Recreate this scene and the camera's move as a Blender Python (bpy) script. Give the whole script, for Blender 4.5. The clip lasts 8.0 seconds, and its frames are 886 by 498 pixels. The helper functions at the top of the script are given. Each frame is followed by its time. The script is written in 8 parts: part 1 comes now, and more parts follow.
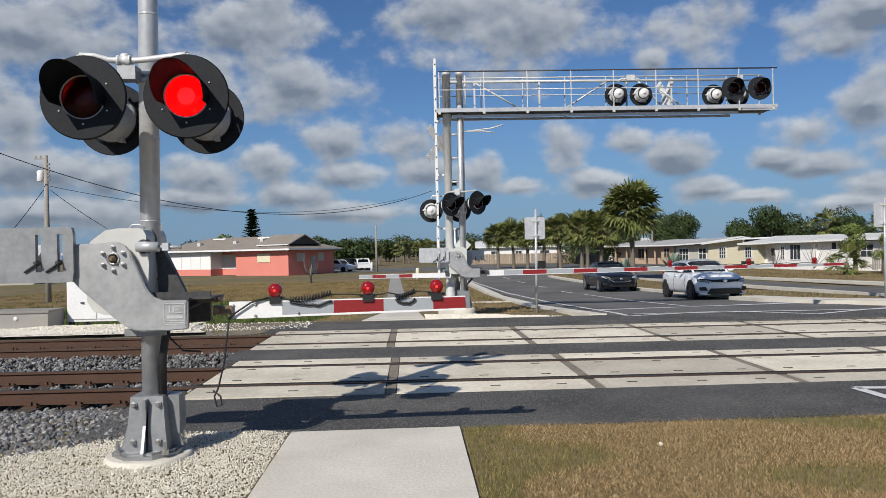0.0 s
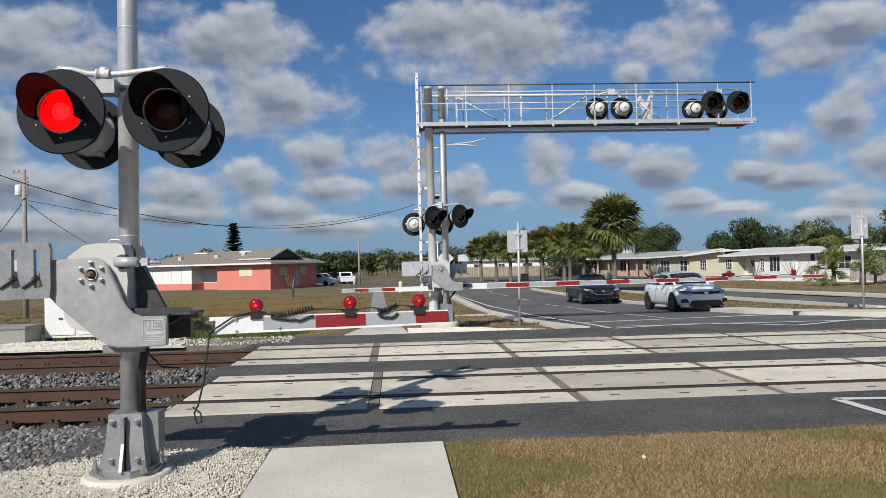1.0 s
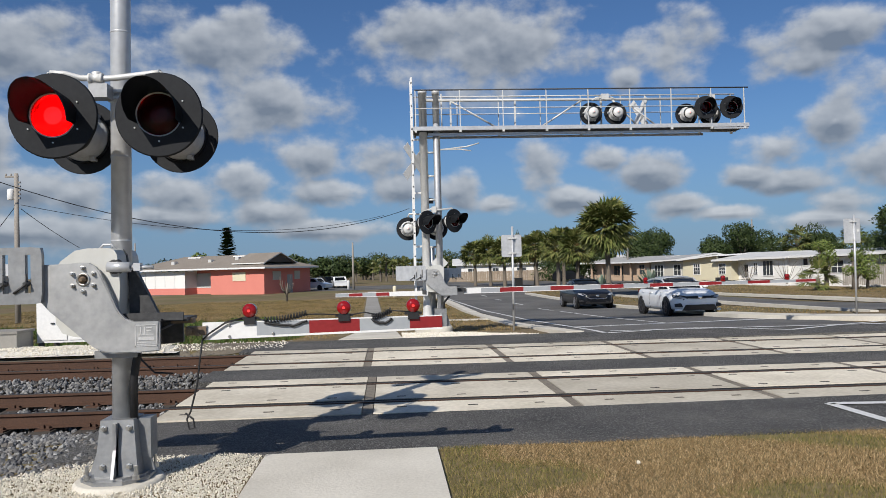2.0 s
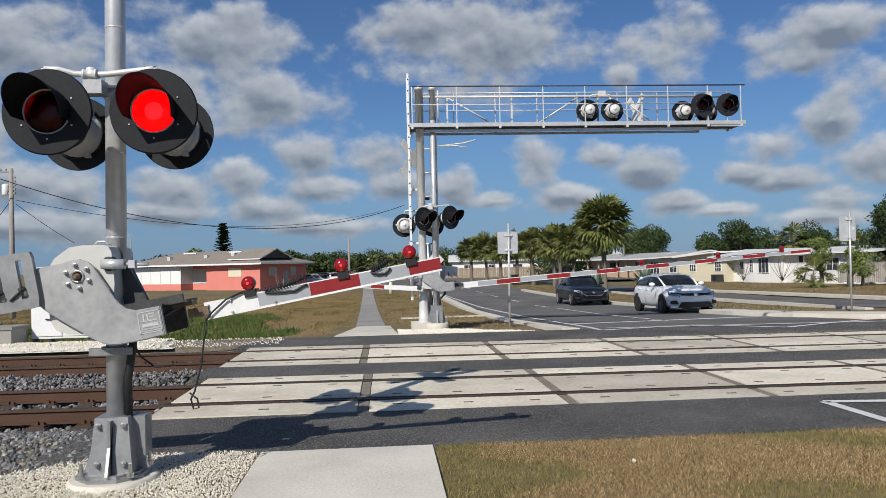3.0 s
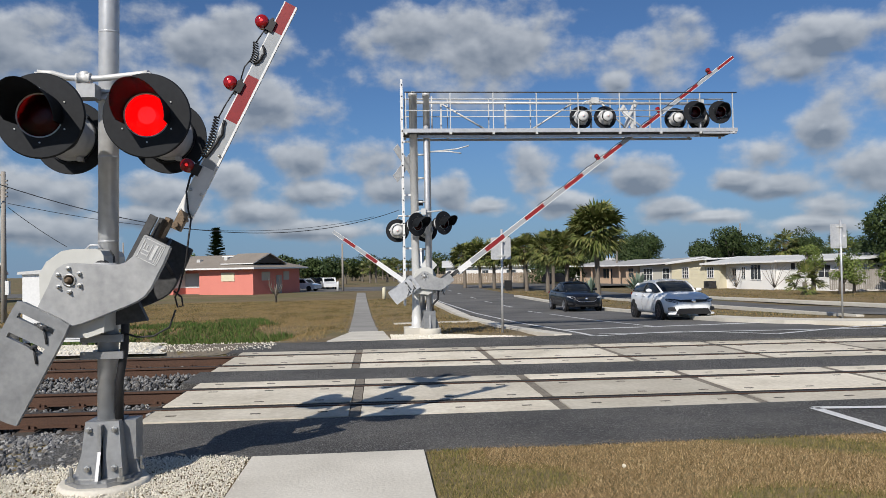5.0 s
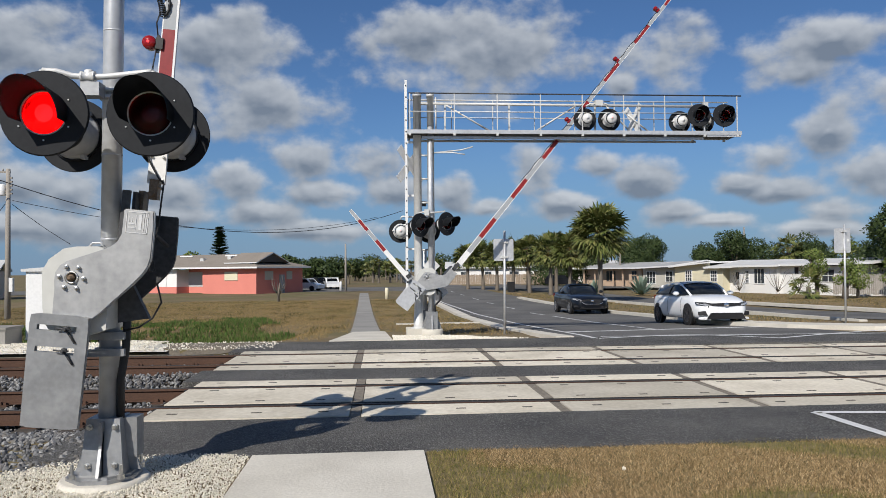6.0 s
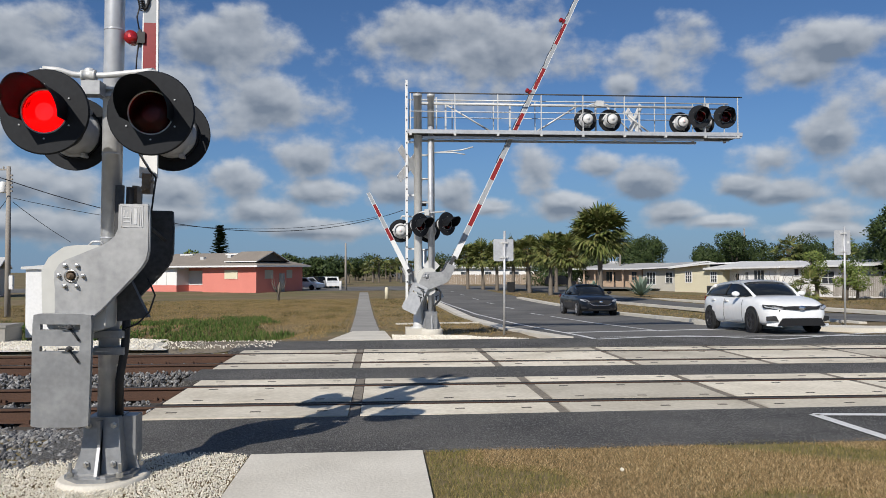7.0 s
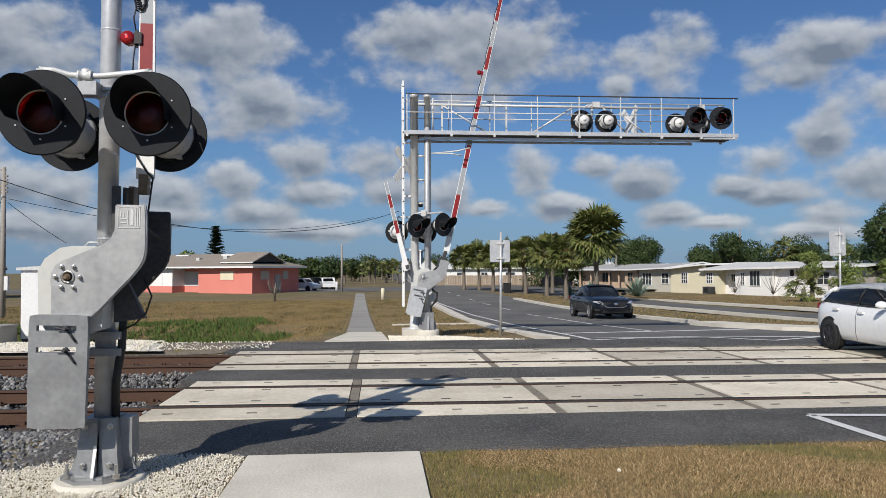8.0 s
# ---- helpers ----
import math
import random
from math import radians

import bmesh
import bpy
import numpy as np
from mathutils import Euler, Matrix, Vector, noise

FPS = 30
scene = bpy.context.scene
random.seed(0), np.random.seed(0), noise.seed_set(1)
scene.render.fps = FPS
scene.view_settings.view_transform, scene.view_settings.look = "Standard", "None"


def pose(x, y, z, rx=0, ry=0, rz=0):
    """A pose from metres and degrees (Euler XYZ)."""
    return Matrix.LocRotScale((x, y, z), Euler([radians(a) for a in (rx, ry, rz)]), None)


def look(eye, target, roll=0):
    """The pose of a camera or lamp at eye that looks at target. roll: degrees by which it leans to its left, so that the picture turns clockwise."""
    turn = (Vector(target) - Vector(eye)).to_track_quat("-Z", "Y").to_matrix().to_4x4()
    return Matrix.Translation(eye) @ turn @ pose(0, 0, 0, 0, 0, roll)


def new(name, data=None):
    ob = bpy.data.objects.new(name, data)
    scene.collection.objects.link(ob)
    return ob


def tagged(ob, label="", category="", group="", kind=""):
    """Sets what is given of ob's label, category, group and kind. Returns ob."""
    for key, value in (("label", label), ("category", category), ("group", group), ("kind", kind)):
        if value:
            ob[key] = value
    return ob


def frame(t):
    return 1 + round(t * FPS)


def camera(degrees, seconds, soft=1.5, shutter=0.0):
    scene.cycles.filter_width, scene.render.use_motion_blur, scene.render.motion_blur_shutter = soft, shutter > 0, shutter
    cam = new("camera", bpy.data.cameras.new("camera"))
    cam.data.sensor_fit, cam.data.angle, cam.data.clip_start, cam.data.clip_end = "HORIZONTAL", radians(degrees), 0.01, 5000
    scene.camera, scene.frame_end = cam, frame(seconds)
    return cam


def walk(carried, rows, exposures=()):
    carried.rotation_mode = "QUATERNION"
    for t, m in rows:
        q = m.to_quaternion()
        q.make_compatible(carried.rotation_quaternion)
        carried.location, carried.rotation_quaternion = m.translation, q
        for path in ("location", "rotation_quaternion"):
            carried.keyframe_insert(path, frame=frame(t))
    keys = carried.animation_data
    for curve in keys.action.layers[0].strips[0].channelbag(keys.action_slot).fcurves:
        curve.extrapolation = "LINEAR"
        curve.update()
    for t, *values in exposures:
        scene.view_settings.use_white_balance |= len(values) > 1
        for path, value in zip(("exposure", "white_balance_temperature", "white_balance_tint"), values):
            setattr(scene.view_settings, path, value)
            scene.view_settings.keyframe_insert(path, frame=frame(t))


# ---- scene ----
cam = camera(60.66, 8.0, soft=0.8)
walk(cam, [
    (0, pose(-0.005, -0.036, 1.677, 90.037, 1.234, -2.362)),
    (0.5, pose(0, -0.035, 1.685, 90.488, 1.427, -3.157)),
    (1, pose(0.001, -0.023, 1.683, 91.004, 1.472, -3.65)),
    (1.5, pose(0, -0.017, 1.685, 91.375, 1.491, -3.932)),
    (3, pose(0.004, 0.006, 1.701, 91.03, 1.331, -4.384)),
    (3.5, pose(-0, 0, 1.711, 90.909, 1.197, -4.635)),
    (4, pose(0.001, -0.009, 1.705, 91.089, 1.245, -4.829)),
    (4.5, pose(0.009, -0.016, 1.701, 91.308, 1.211, -4.89)),
    (6, pose(0.028, -0.028, 1.697, 91.514, 0.555, -4.634)),
    (6.5, pose(0.035, -0.029, 1.702, 91.473, 0.331, -4.589)),
    (7, pose(0.033, -0.033, 1.702, 91.493, 0.249, -4.631)),
    (7.5, pose(0.031, -0.032, 1.704, 91.499, 0.228, -4.769)),
    (8, pose(0.025, -0.035, 1.703, 91.554, 0.251, -4.921)),
])

# ---- world, sun ----
SUN_DIR = Vector((-0.36, -0.652, 0.562)).normalized()     # towards the sun


def build_world():
    w = bpy.data.worlds.new("sky")
    scene.world = w
    w.use_nodes = True
    nt = w.node_tree
    N, L = nt.nodes, nt.links
    N.clear()
    out = N.new("ShaderNodeOutputWorld")
    bg = N.new("ShaderNodeBackground")
    bg.inputs[1].default_value = 0.0576
    sky = N.new("ShaderNodeTexSky")
    sky.sky_type = "NISHITA"
    sky.sun_disc = False
    sky.sun_elevation = math.asin(SUN_DIR.z)
    sky.sun_rotation = math.atan2(SUN_DIR.x, SUN_DIR.y)
    sky.air_density, sky.dust_density, sky.ozone_density = 1.0, 0.1, 3.0
    tc = N.new("ShaderNodeTexCoord")
    sep = N.new("ShaderNodeSeparateXYZ")
    L.new(tc.outputs["Generated"], sep.inputs[0])

    def m(op, a, b=None, c=None):
        n = N.new("ShaderNodeMath")
        n.operation = op
        for i, v in enumerate((a, b, c)):
            if v is None:
                continue
            if isinstance(v, (int, float)):
                n.inputs[i].default_value = v
            else:
                L.new(v, n.inputs[i])
        return n.outputs[0]

    # heaped clouds: each one an uneven ellipse at its bearing and height, in degrees
    high = ((-26.1, 14.6, 7, 3.5), (-11.7, 16.3, 7.4, 2.5), (-9.3, 12.1, 6.1, 3.1), (-15.3, 12.5, 4.5, 2.7), (6.8, 16.2, 7.8, 3.9), (3.4, 17.1, 4.9, 2.5), (11.5, 16.1, 3.7, 2.5), (20.9, 15.1, 3.7, 2.5), (18.3, 13.3, 1.6, 1.1), (30.1, 13, 3.5, 1.4), (31.8, 15, 5.3, 1.6), (31.8, 9.1, 2.1, 1.9), (27.9, 7.8, 2.1, 1.4), (11.7, 7.4, 2.5, 2), (19, 6.5, 3.1, 1.6), (16.6, 7.6, 2.3, 1.1), (13.7, 4.9, 2.5, 1.1), (-5.7, 8.2, 2.9, 1.6), (-1.1, 7.7, 2.7, 1.7), (-10.3, 6.6, 2.4, 1.7))
    low_down = ((-3.6, 5.9, 3.5, 1.1), (0.6, 6.1, 2.5, 1.4), (5.3, 5.8, 2, 1.5), (-26.8, 9, 2.5, 2.1), (-25.2, 5.9, 4.9, 1.7), (-21.6, 5.6, 2.5, 1.7), (-14.7, 5.7, 3.3, 1.4), (-8.7, 4.3, 2.9, 1.2), (-16.3, 4, 4.5, 0.9), (8.7, 4.7, 1.7, 0.7), (22, 4, 3.1, 0.9), (26.1, 5.7, 2.5, 0.9), (28.9, 5.2, 3.7, 1), (31.9, 3.8, 2.5, 1.1), (31.2, 2.7, 3.1, 0.7), (-24.6, 3.1, 6.1, 1.2), (-4.6, 3, 4.5, 0.8), (24.6, 3.4, 2.9, 0.6), (35.7, 6.2, 3.7, 2.5), (36.9, 11.5, 5.3, 2.9), (-31.1, 11.6, 4.9, 4.5))
    bearing = m("MULTIPLY", m("ARCTAN2", sep.outputs[0], sep.outputs[1]), 57.2958)
    height = m("MULTIPLY", m("ARCSINE", sep.outputs[2]), 57.2958)
    flat = N.new("ShaderNodeCombineXYZ")
    L.new(bearing, flat.inputs[0])
    L.new(height, flat.inputs[1])

    def puff(scale, detail, rough, off=(0, 0, 0), stretch=(1, 1, 1)):
        n = N.new("ShaderNodeTexNoise")
        n.inputs["Scale"].default_value, n.inputs["Detail"].default_value, n.inputs["Roughness"].default_value = scale, detail, rough
        v = N.new("ShaderNodeVectorMath")
        v.operation = "MULTIPLY_ADD"
        L.new(flat.outputs[0], v.inputs[0])
        v.inputs[1].default_value, v.inputs[2].default_value = stretch, off
        L.new(v.outputs[0], n.inputs["Vector"])
        return n.outputs[0]

    def heaps(lift):
        near = None
        for a, e, ra, re in high + low_down:
            v = N.new("ShaderNodeVectorMath")
            v.operation = "MULTIPLY_ADD"
            L.new(flat.outputs[0], v.inputs[0])
            v.inputs[1].default_value, v.inputs[2].default_value = (0.93 / ra, 0.93 / re, 0), (-a * 0.93 / ra, (lift - e) * 0.93 / re, 0)
            ln = N.new("ShaderNodeVectorMath")
            ln.operation = "LENGTH"
            L.new(v.outputs[0], ln.inputs[0])
            near = ln.outputs["Value"] if near is None else m("SMOOTH_MIN", near, ln.outputs["Value"], 0.35)
        return near

    near, lifted = heaps(0.0), heaps(0.5)
    billow = puff(0.27, 9.0, 0.53, (11, 4, 0), (1, 1.35, 1))
    above = puff(0.27, 3.0, 0.45, (11 + 0.2, 4 + 0.75, 0), (1, 1.35, 1))
    wide = puff(0.055, 3.0, 0.5, (3, 7, 0), (1, 1.6, 1))
    # out of view, an assumed thinner cover goes on; its amount trims the fill
    side = N.new("ShaderNodeMapRange")
    side.inputs[1].default_value, side.inputs[2].default_value = 34.0, 44.0
    L.new(m("MAXIMUM", m("ABSOLUTE", m("SUBTRACT", bearing, 3.0)), m("ADD", m("MULTIPLY", height, 1.6), 4.0)), side.inputs[0])
    rest = m("MULTIPLY", m("SUBTRACT", wide, 0.53), 3.4)
    body = m("SUBTRACT", 1.0, near)
    body = m("ADD", m("MULTIPLY", body, m("SUBTRACT", 1.0, side.outputs[0])), m("MULTIPLY", rest, side.outputs[0]))
    dens = m("ADD", m("MAXIMUM", body, -0.9), m("MULTIPLY", m("SUBTRACT", billow, 0.5), 2.3))
    # broken grey bank low over the horizon
    dens = m("ADD", dens, m("MULTIPLY", m("MAXIMUM", m("SUBTRACT", 7.5, height), 0.0), 0.045))
    mask = N.new("ShaderNodeMapRange")
    mask.interpolation_type = "SMOOTHSTEP"
    mask.inputs[1].default_value, mask.inputs[2].default_value = -0.10, 0.60
    L.new(dens, mask.inputs[0])
    rise = m("MAXIMUM", m("MINIMUM", m("SUBTRACT", lifted, near), 0.3), -0.3)
    rise = m("MULTIPLY", rise, m("SUBTRACT", 1.0, side.outputs[0]))
    shade = m("ADD", m("SUBTRACT", 0.68, m("MULTIPLY", m("MINIMUM", m("MAXIMUM", dens, 0.0), 1.2), 0.40)), m("MULTIPLY", m("SUBTRACT", billow, above), 1.9))
    shade = m("ADD", shade, m("MULTIPLY", rise, 0.9))
    ramp = N.new("ShaderNodeValToRGB")
    ramp.color_ramp.elements[0].position, ramp.color_ramp.elements[0].color = 0.08, (3.4, 4.1, 5.2, 1)
    ramp.color_ramp.elements[1].position, ramp.color_ramp.elements[1].color = 0.92, (10.2, 10.8, 11.6, 1)
    L.new(shade, ramp.inputs[0])
    # thin haze low down
    low = N.new("ShaderNodeMapRange")
    low.interpolation_type = "SMOOTHSTEP"
    low.inputs[1].default_value, low.inputs[2].default_value, low.inputs[3].default_value, low.inputs[4].default_value = -0.02, 0.22, 0.75, 0.0
    L.new(sep.outputs[2], low.inputs[0])
    hz = N.new("ShaderNodeMix")
    hz.data_type = "RGBA"
    L.new(low.outputs[0], hz.inputs["Factor"])
    tint = N.new("ShaderNodeMix")
    tint.data_type, tint.blend_type = "RGBA", "MULTIPLY"
    tint.inputs["Factor"].default_value = 1.0
    L.new(sky.outputs[0], tint.inputs["A"])
    tint.inputs["B"].default_value = (0.76, 1.03, 1.37, 1)
    L.new(tint.outputs["Result"], hz.inputs["A"])
    hz.inputs["B"].default_value = (2.7, 4.7, 8.1, 1)
    mix = N.new("ShaderNodeMix")
    mix.data_type = "RGBA"
    L.new(m("MULTIPLY", mask.outputs[0], 0.92), mix.inputs["Factor"])
    L.new(hz.outputs["Result"], mix.inputs["A"])
    L.new(ramp.outputs[0], mix.inputs["B"])
    L.new(mix.outputs["Result"], bg.inputs[0])
    L.new(bg.outputs[0], out.inputs[0])


build_world()
sun = new("sun", bpy.data.lights.new("sun", "SUN"))
sun.data.energy, sun.data.angle, sun.data.color = 4.9, radians(0.55), (1.0, 0.945, 0.865)
sun.matrix_world = look(SUN_DIR * 50, (0, 0, 0))
scene.view_settings.exposure = -0.08


# ---- materials ----
def material(name, colors, rough=0.7, metal=0.0, scale=8.0, bump=0.0, fine=60.0, stain=0.35, spots=None, emit=0.0, spec=0.5,
             contrast=0.5, ior=1.45, coat=0.0, obj_random=0.0, detail=6.0, speck=None):
    """A node material: two colours mixed by a coarse and a fine noise, with relief from the fine one."""
    mt = bpy.data.materials.new(name)
    mt.use_nodes = True
    nt = mt.node_tree
    N, L = nt.nodes, nt.links
    b = N["Principled BSDF"]
    tc = N.new("ShaderNodeTexCoord")
    geo = N.new("ShaderNodeNewGeometry")
    src = geo.outputs["Position"] if scale > 0 else tc.outputs["Object"]
    scale = abs(scale)
    n1 = N.new("ShaderNodeTexNoise")
    n1.inputs["Scale"].default_value, n1.inputs["Detail"].default_value = scale, detail
    n2 = N.new("ShaderNodeTexNoise")
    n2.inputs["Scale"].default_value, n2.inputs["Detail"].default_value = fine, 3.0
    L.new(src, n1.inputs["Vector"])
    L.new(src, n2.inputs["Vector"])
    mx = N.new("ShaderNodeMix")
    mx.inputs["Factor"].default_value = stain
    L.new(n2.outputs[0], mx.inputs["A"])
    L.new(n1.outputs[0], mx.inputs["B"])
    mr = N.new("ShaderNodeMapRange")
    mr.inputs[1].default_value, mr.inputs[2].default_value = 0.5 - contrast * 0.5, 0.5 + contrast * 0.5
    L.new(mx.outputs[0], mr.inputs[0])
    ramp = N.new("ShaderNodeValToRGB")
    el = ramp.color_ramp.elements
    for i, c in enumerate(colors):
        e = el[i] if i < 2 else el.new(0.5)
        e.color = (*c, 1)
    for i, e in enumerate(el):
        e.position = i / (len(el) - 1)
    if len(colors) > 2:
        order = list(colors)
        for i, e in enumerate(el):
            e.color = (*order[i], 1)
    L.new(mr.outputs[0], ramp.inputs[0])
    col = ramp.outputs[0]
    if speck:
        # single grains of a paler stone
        vo = N.new("ShaderNodeTexVoronoi")
        vo.inputs["Scale"].default_value = speck[0]
        L.new(src, vo.inputs["Vector"])
        pick = N.new("ShaderNodeMapRange")
        pick.inputs[1].default_value, pick.inputs[2].default_value = speck[2], min(1.0, speck[2] + 0.25)
        sr = N.new("ShaderNodeSeparateColor")
        L.new(vo.outputs["Color"], sr.inputs[0])
        L.new(sr.outputs[0], pick.inputs[0])
        sm = N.new("ShaderNodeMix")
        sm.data_type = "RGBA"
        L.new(pick.outputs[0], sm.inputs["Factor"])
        L.new(col, sm.inputs["A"])
        sm.inputs["B"].default_value = (*speck[1], 1)
        col = sm.outputs["Result"]
    if obj_random:
        oi = N.new("ShaderNodeObjectInfo")
        hsv = N.new("ShaderNodeHueSaturation")
        r = N.new("ShaderNodeMapRange")
        r.inputs[3].default_value, r.inputs[4].default_value = 1 - obj_random, 1 + obj_random
        L.new(oi.outputs["Random"], r.inputs[0])
        L.new(r.outputs[0], hsv.inputs["Value"])
        L.new(col, hsv.inputs["Color"])
        col = hsv.outputs[0]
    L.new(col, b.inputs["Base Color"])
    b.inputs["Roughness"].default_value = rough
    b.inputs["Metallic"].default_value = metal
    b.inputs["IOR"].default_value = ior
    b.inputs["Coat Weight"].default_value = coat
    b.inputs["Specular IOR Level"].default_value = spec
    if emit:
        L.new(col, b.inputs["Emission Color"])
        b.inputs["Emission Strength"].default_value = emit
    if bump:
        bp = N.new("ShaderNodeBump")
        bp.inputs["Strength"].default_value, bp.inputs["Distance"].default_value = min(1.0, bump), 0.02
        L.new(n2.outputs[0], bp.inputs["Height"])
        L.new(bp.outputs[0], b.inputs["Normal"])
    return mt


def c1(v, t=(1, 1, 1)):
    return tuple(v * k for k in t)


M = {}
M["asphalt"] = material("asphalt", [(0.030, 0.029, 0.028), (0.070, 0.067, 0.062), (0.145, 0.137, 0.125)], 0.85, scale=0.8, fine=55, bump=0.9, stain=0.35, contrast=0.24, speck=(80, (0.20, 0.195, 0.185), 0.74))
M["asphalt_far"] = material("worn_asphalt", [(0.075, 0.074, 0.071), (0.122, 0.118, 0.110), (0.18, 0.172, 0.16)], 0.85, scale=0.35, fine=25, bump=0.4, stain=0.6, contrast=0.3)
M["concrete"] = material("concrete", [(0.52, 0.485, 0.415), (0.70, 0.66, 0.575)], 0.85, scale=1.2, fine=40, bump=0.2, stain=0.6, contrast=0.35)
M["panel"] = material("crossing_concrete", [(0.46, 0.41, 0.32), (0.76, 0.70, 0.58)], 0.85, scale=0.9, fine=16, bump=0.25, stain=0.62, obj_random=0.2, contrast=0.36)
M["gravel_white"] = material("white_limestone", [(0.50, 0.47, 0.40), (0.82, 0.79, 0.72)], 0.9, scale=3, fine=40, stain=0.4, bump=0.4)
M["rust"] = material("rusty_rail", [(0.040, 0.021, 0.014), (0.115, 0.058, 0.035)], 0.75, scale=2.5, fine=50, bump=0.2)
M["rail_top"] = material("rail_running_surface", [(0.03, 0.025, 0.021), (0.09, 0.078, 0.066)], 0.55, metal=0.3, scale=2, fine=80)
M["galv"] = material("galvanised_steel", [(0.42, 0.43, 0.445), (0.66, 0.67, 0.68)], 0.38, metal=0.35, scale=3, fine=14, stain=0.5)
M["alu"] = material("cast_aluminium", [(0.27, 0.275, 0.28), (0.52, 0.52, 0.515)], 0.5, metal=0.45, scale=4, fine=18, stain=0.6)
M["black"] = material("black_paint", [(0.012, 0.012, 0.013), (0.022, 0.022, 0.024)], 0.5, scale=5, fine=40)
M["white"] = material("white_paint", [(0.68, 0.68, 0.67), (0.80, 0.80, 0.79)], 0.5, scale=2, fine=20)
M["red"] = material("red_sheeting", [(0.20, 0.012, 0.014), (0.27, 0.018, 0.020)], 0.45, scale=4, fine=30)
M["road_paint"] = material("road_paint", [(0.50, 0.50, 0.49), (0.76, 0.76, 0.75)], 0.75, scale=2, fine=40, stain=0.4, bump=0.1)


# ---- mesh helpers ----
def box(bm, x0, x1, y0, y1, z0, z1, mi=0):
    vs = [bm.verts.new(p) for p in ((x0, y0, z0), (x1, y0, z0), (x1, y1, z0), (x0, y1, z0), (x0, y0, z1), (x1, y0, z1), (x1, y1, z1), (x0, y1, z1))]
    fs = []
    for q in ((0, 3, 2, 1), (4, 5, 6, 7), (0, 1, 5, 4), (1, 2, 6, 5), (2, 3, 7, 6), (3, 0, 4, 7)):
        f = bm.faces.new([vs[i] for i in q])
        f.material_index = mi
        fs.append(f)
    return vs


def frame_of(a, b):
    """Two unit vectors square to the way from a to b."""
    d = (Vector(b) - Vector(a)).normalized()
    u = d.cross(Vector((0, 0, 1)) if abs(d.z) < 0.95 else Vector((1, 0, 0))).normalized()
    return d, u, d.cross(u)


def tube(bm, pts, r, seg=10, mi=0, cap=True):
    """A round bar along points; r is one radius or one for each point."""
    pts = [Vector(p) for p in pts]
    rs = r if isinstance(r, (list, tuple)) else [r] * len(pts)
    rings = []
    for i, p in enumerate(pts):
        a, b = pts[max(0, i - 1)], pts[min(len(pts) - 1, i + 1)]
        _, u, v = frame_of(a, b)
        if rings and u.dot(last) < 0:
            u, v = -u, -v
        last = u
        rings.append([bm.verts.new(p + rs[i] * (u * math.cos(k * math.tau / seg) + v * math.sin(k * math.tau / seg))) for k in range(seg)])
    for a, b in zip(rings, rings[1:]):
        for k in range(seg):
            f = bm.faces.new((a[k], a[(k + 1) % seg], b[(k + 1) % seg], b[k]))
            f.smooth, f.material_index = True, mi
    if cap:
        for rg in (rings[0][::-1], rings[-1]):
            f = bm.faces.new(rg)
            f.material_index = mi
    return rings


def lathe(bm, profile, origin=(0, 0, 0), axis="z", seg=28, mi=0, smooth=True, caps=True):
    """Turns (radius, along) points about an axis: z, x, y."""
    o = Vector(origin)
    rings = []
    for r, h in profile:
        ring = []
        for k in range(seg):
            c, s = r * math.cos(k * math.tau / seg), r * math.sin(k * math.tau / seg)
            p = (c, s, h) if axis == "z" else (h, c, s) if axis == "x" else (s, h, c)
            ring.append(bm.verts.new(o + Vector(p)))
        rings.append(ring)
    for a, b in zip(rings, rings[1:]):
        for k in range(seg):
            f = bm.faces.new((a[k], a[(k + 1) % seg], b[(k + 1) % seg], b[k]))
            f.smooth, f.material_index = smooth, mi
    if caps:
        for rg in (rings[0][::-1], rings[-1]):
            f = bm.faces.new(rg)
            f.material_index = mi
    return rings


def prism(bm, outline, d0, d1, plane="xz", mi=0):
    """An outline pushed through from d0 to d1 along the plane's third axis."""
    def at(p, d):
        return (p[0], d, p[1]) if plane == "xz" else (p[0], p[1], d) if plane == "xy" else (d, p[0], p[1])
    a = [bm.verts.new(at(p, d0)) for p in outline]
    b = [bm.verts.new(at(p, d1)) for p in outline]
    n = len(outline)
    fs = [bm.faces.new(a), bm.faces.new(b[::-1])]
    for i in range(n):
        fs.append(bm.faces.new((a[i], b[i], b[(i + 1) % n], a[(i + 1) % n])))
    for f in fs:
        f.material_index = mi
    return fs


def mesh_of(name, bm, mats, bevel=0.0, smooth=False):
    if bevel:
        bmesh.ops.bevel(bm, geom=[e for e in bm.edges if len(e.link_faces) == 2 and e.calc_face_angle(0) > 0.6], offset=bevel, segments=2, affect="EDGES", clamp_overlap=True)
    bmesh.ops.recalc_face_normals(bm, faces=bm.faces)
    me = bpy.data.meshes.new(name)
    bm.to_mesh(me)
    bm.free()
    for mt in (mats if isinstance(mats, (list, tuple)) else [mats]):
        me.materials.append(M[mt] if isinstance(mt, str) else mt)
    if smooth:
        for p in me.polygons:
            p.use_smooth = True
    return me


def part(name, bm, mats, parent=None, label="", bevel=0.0, m=None, smooth=False):
    ob = new(name, mesh_of(name, bm, mats, bevel, smooth))
    if parent:
        ob.parent = parent
    if m:
        ob.matrix_basis = m
    return tagged(ob, label)


def thing(name, label, category, m=None, group="", kind=""):
    ob = new(name)
    ob.empty_display_size = 0.2
    if m:
        ob.matrix_basis = m
    return tagged(ob, label, category, group, kind)


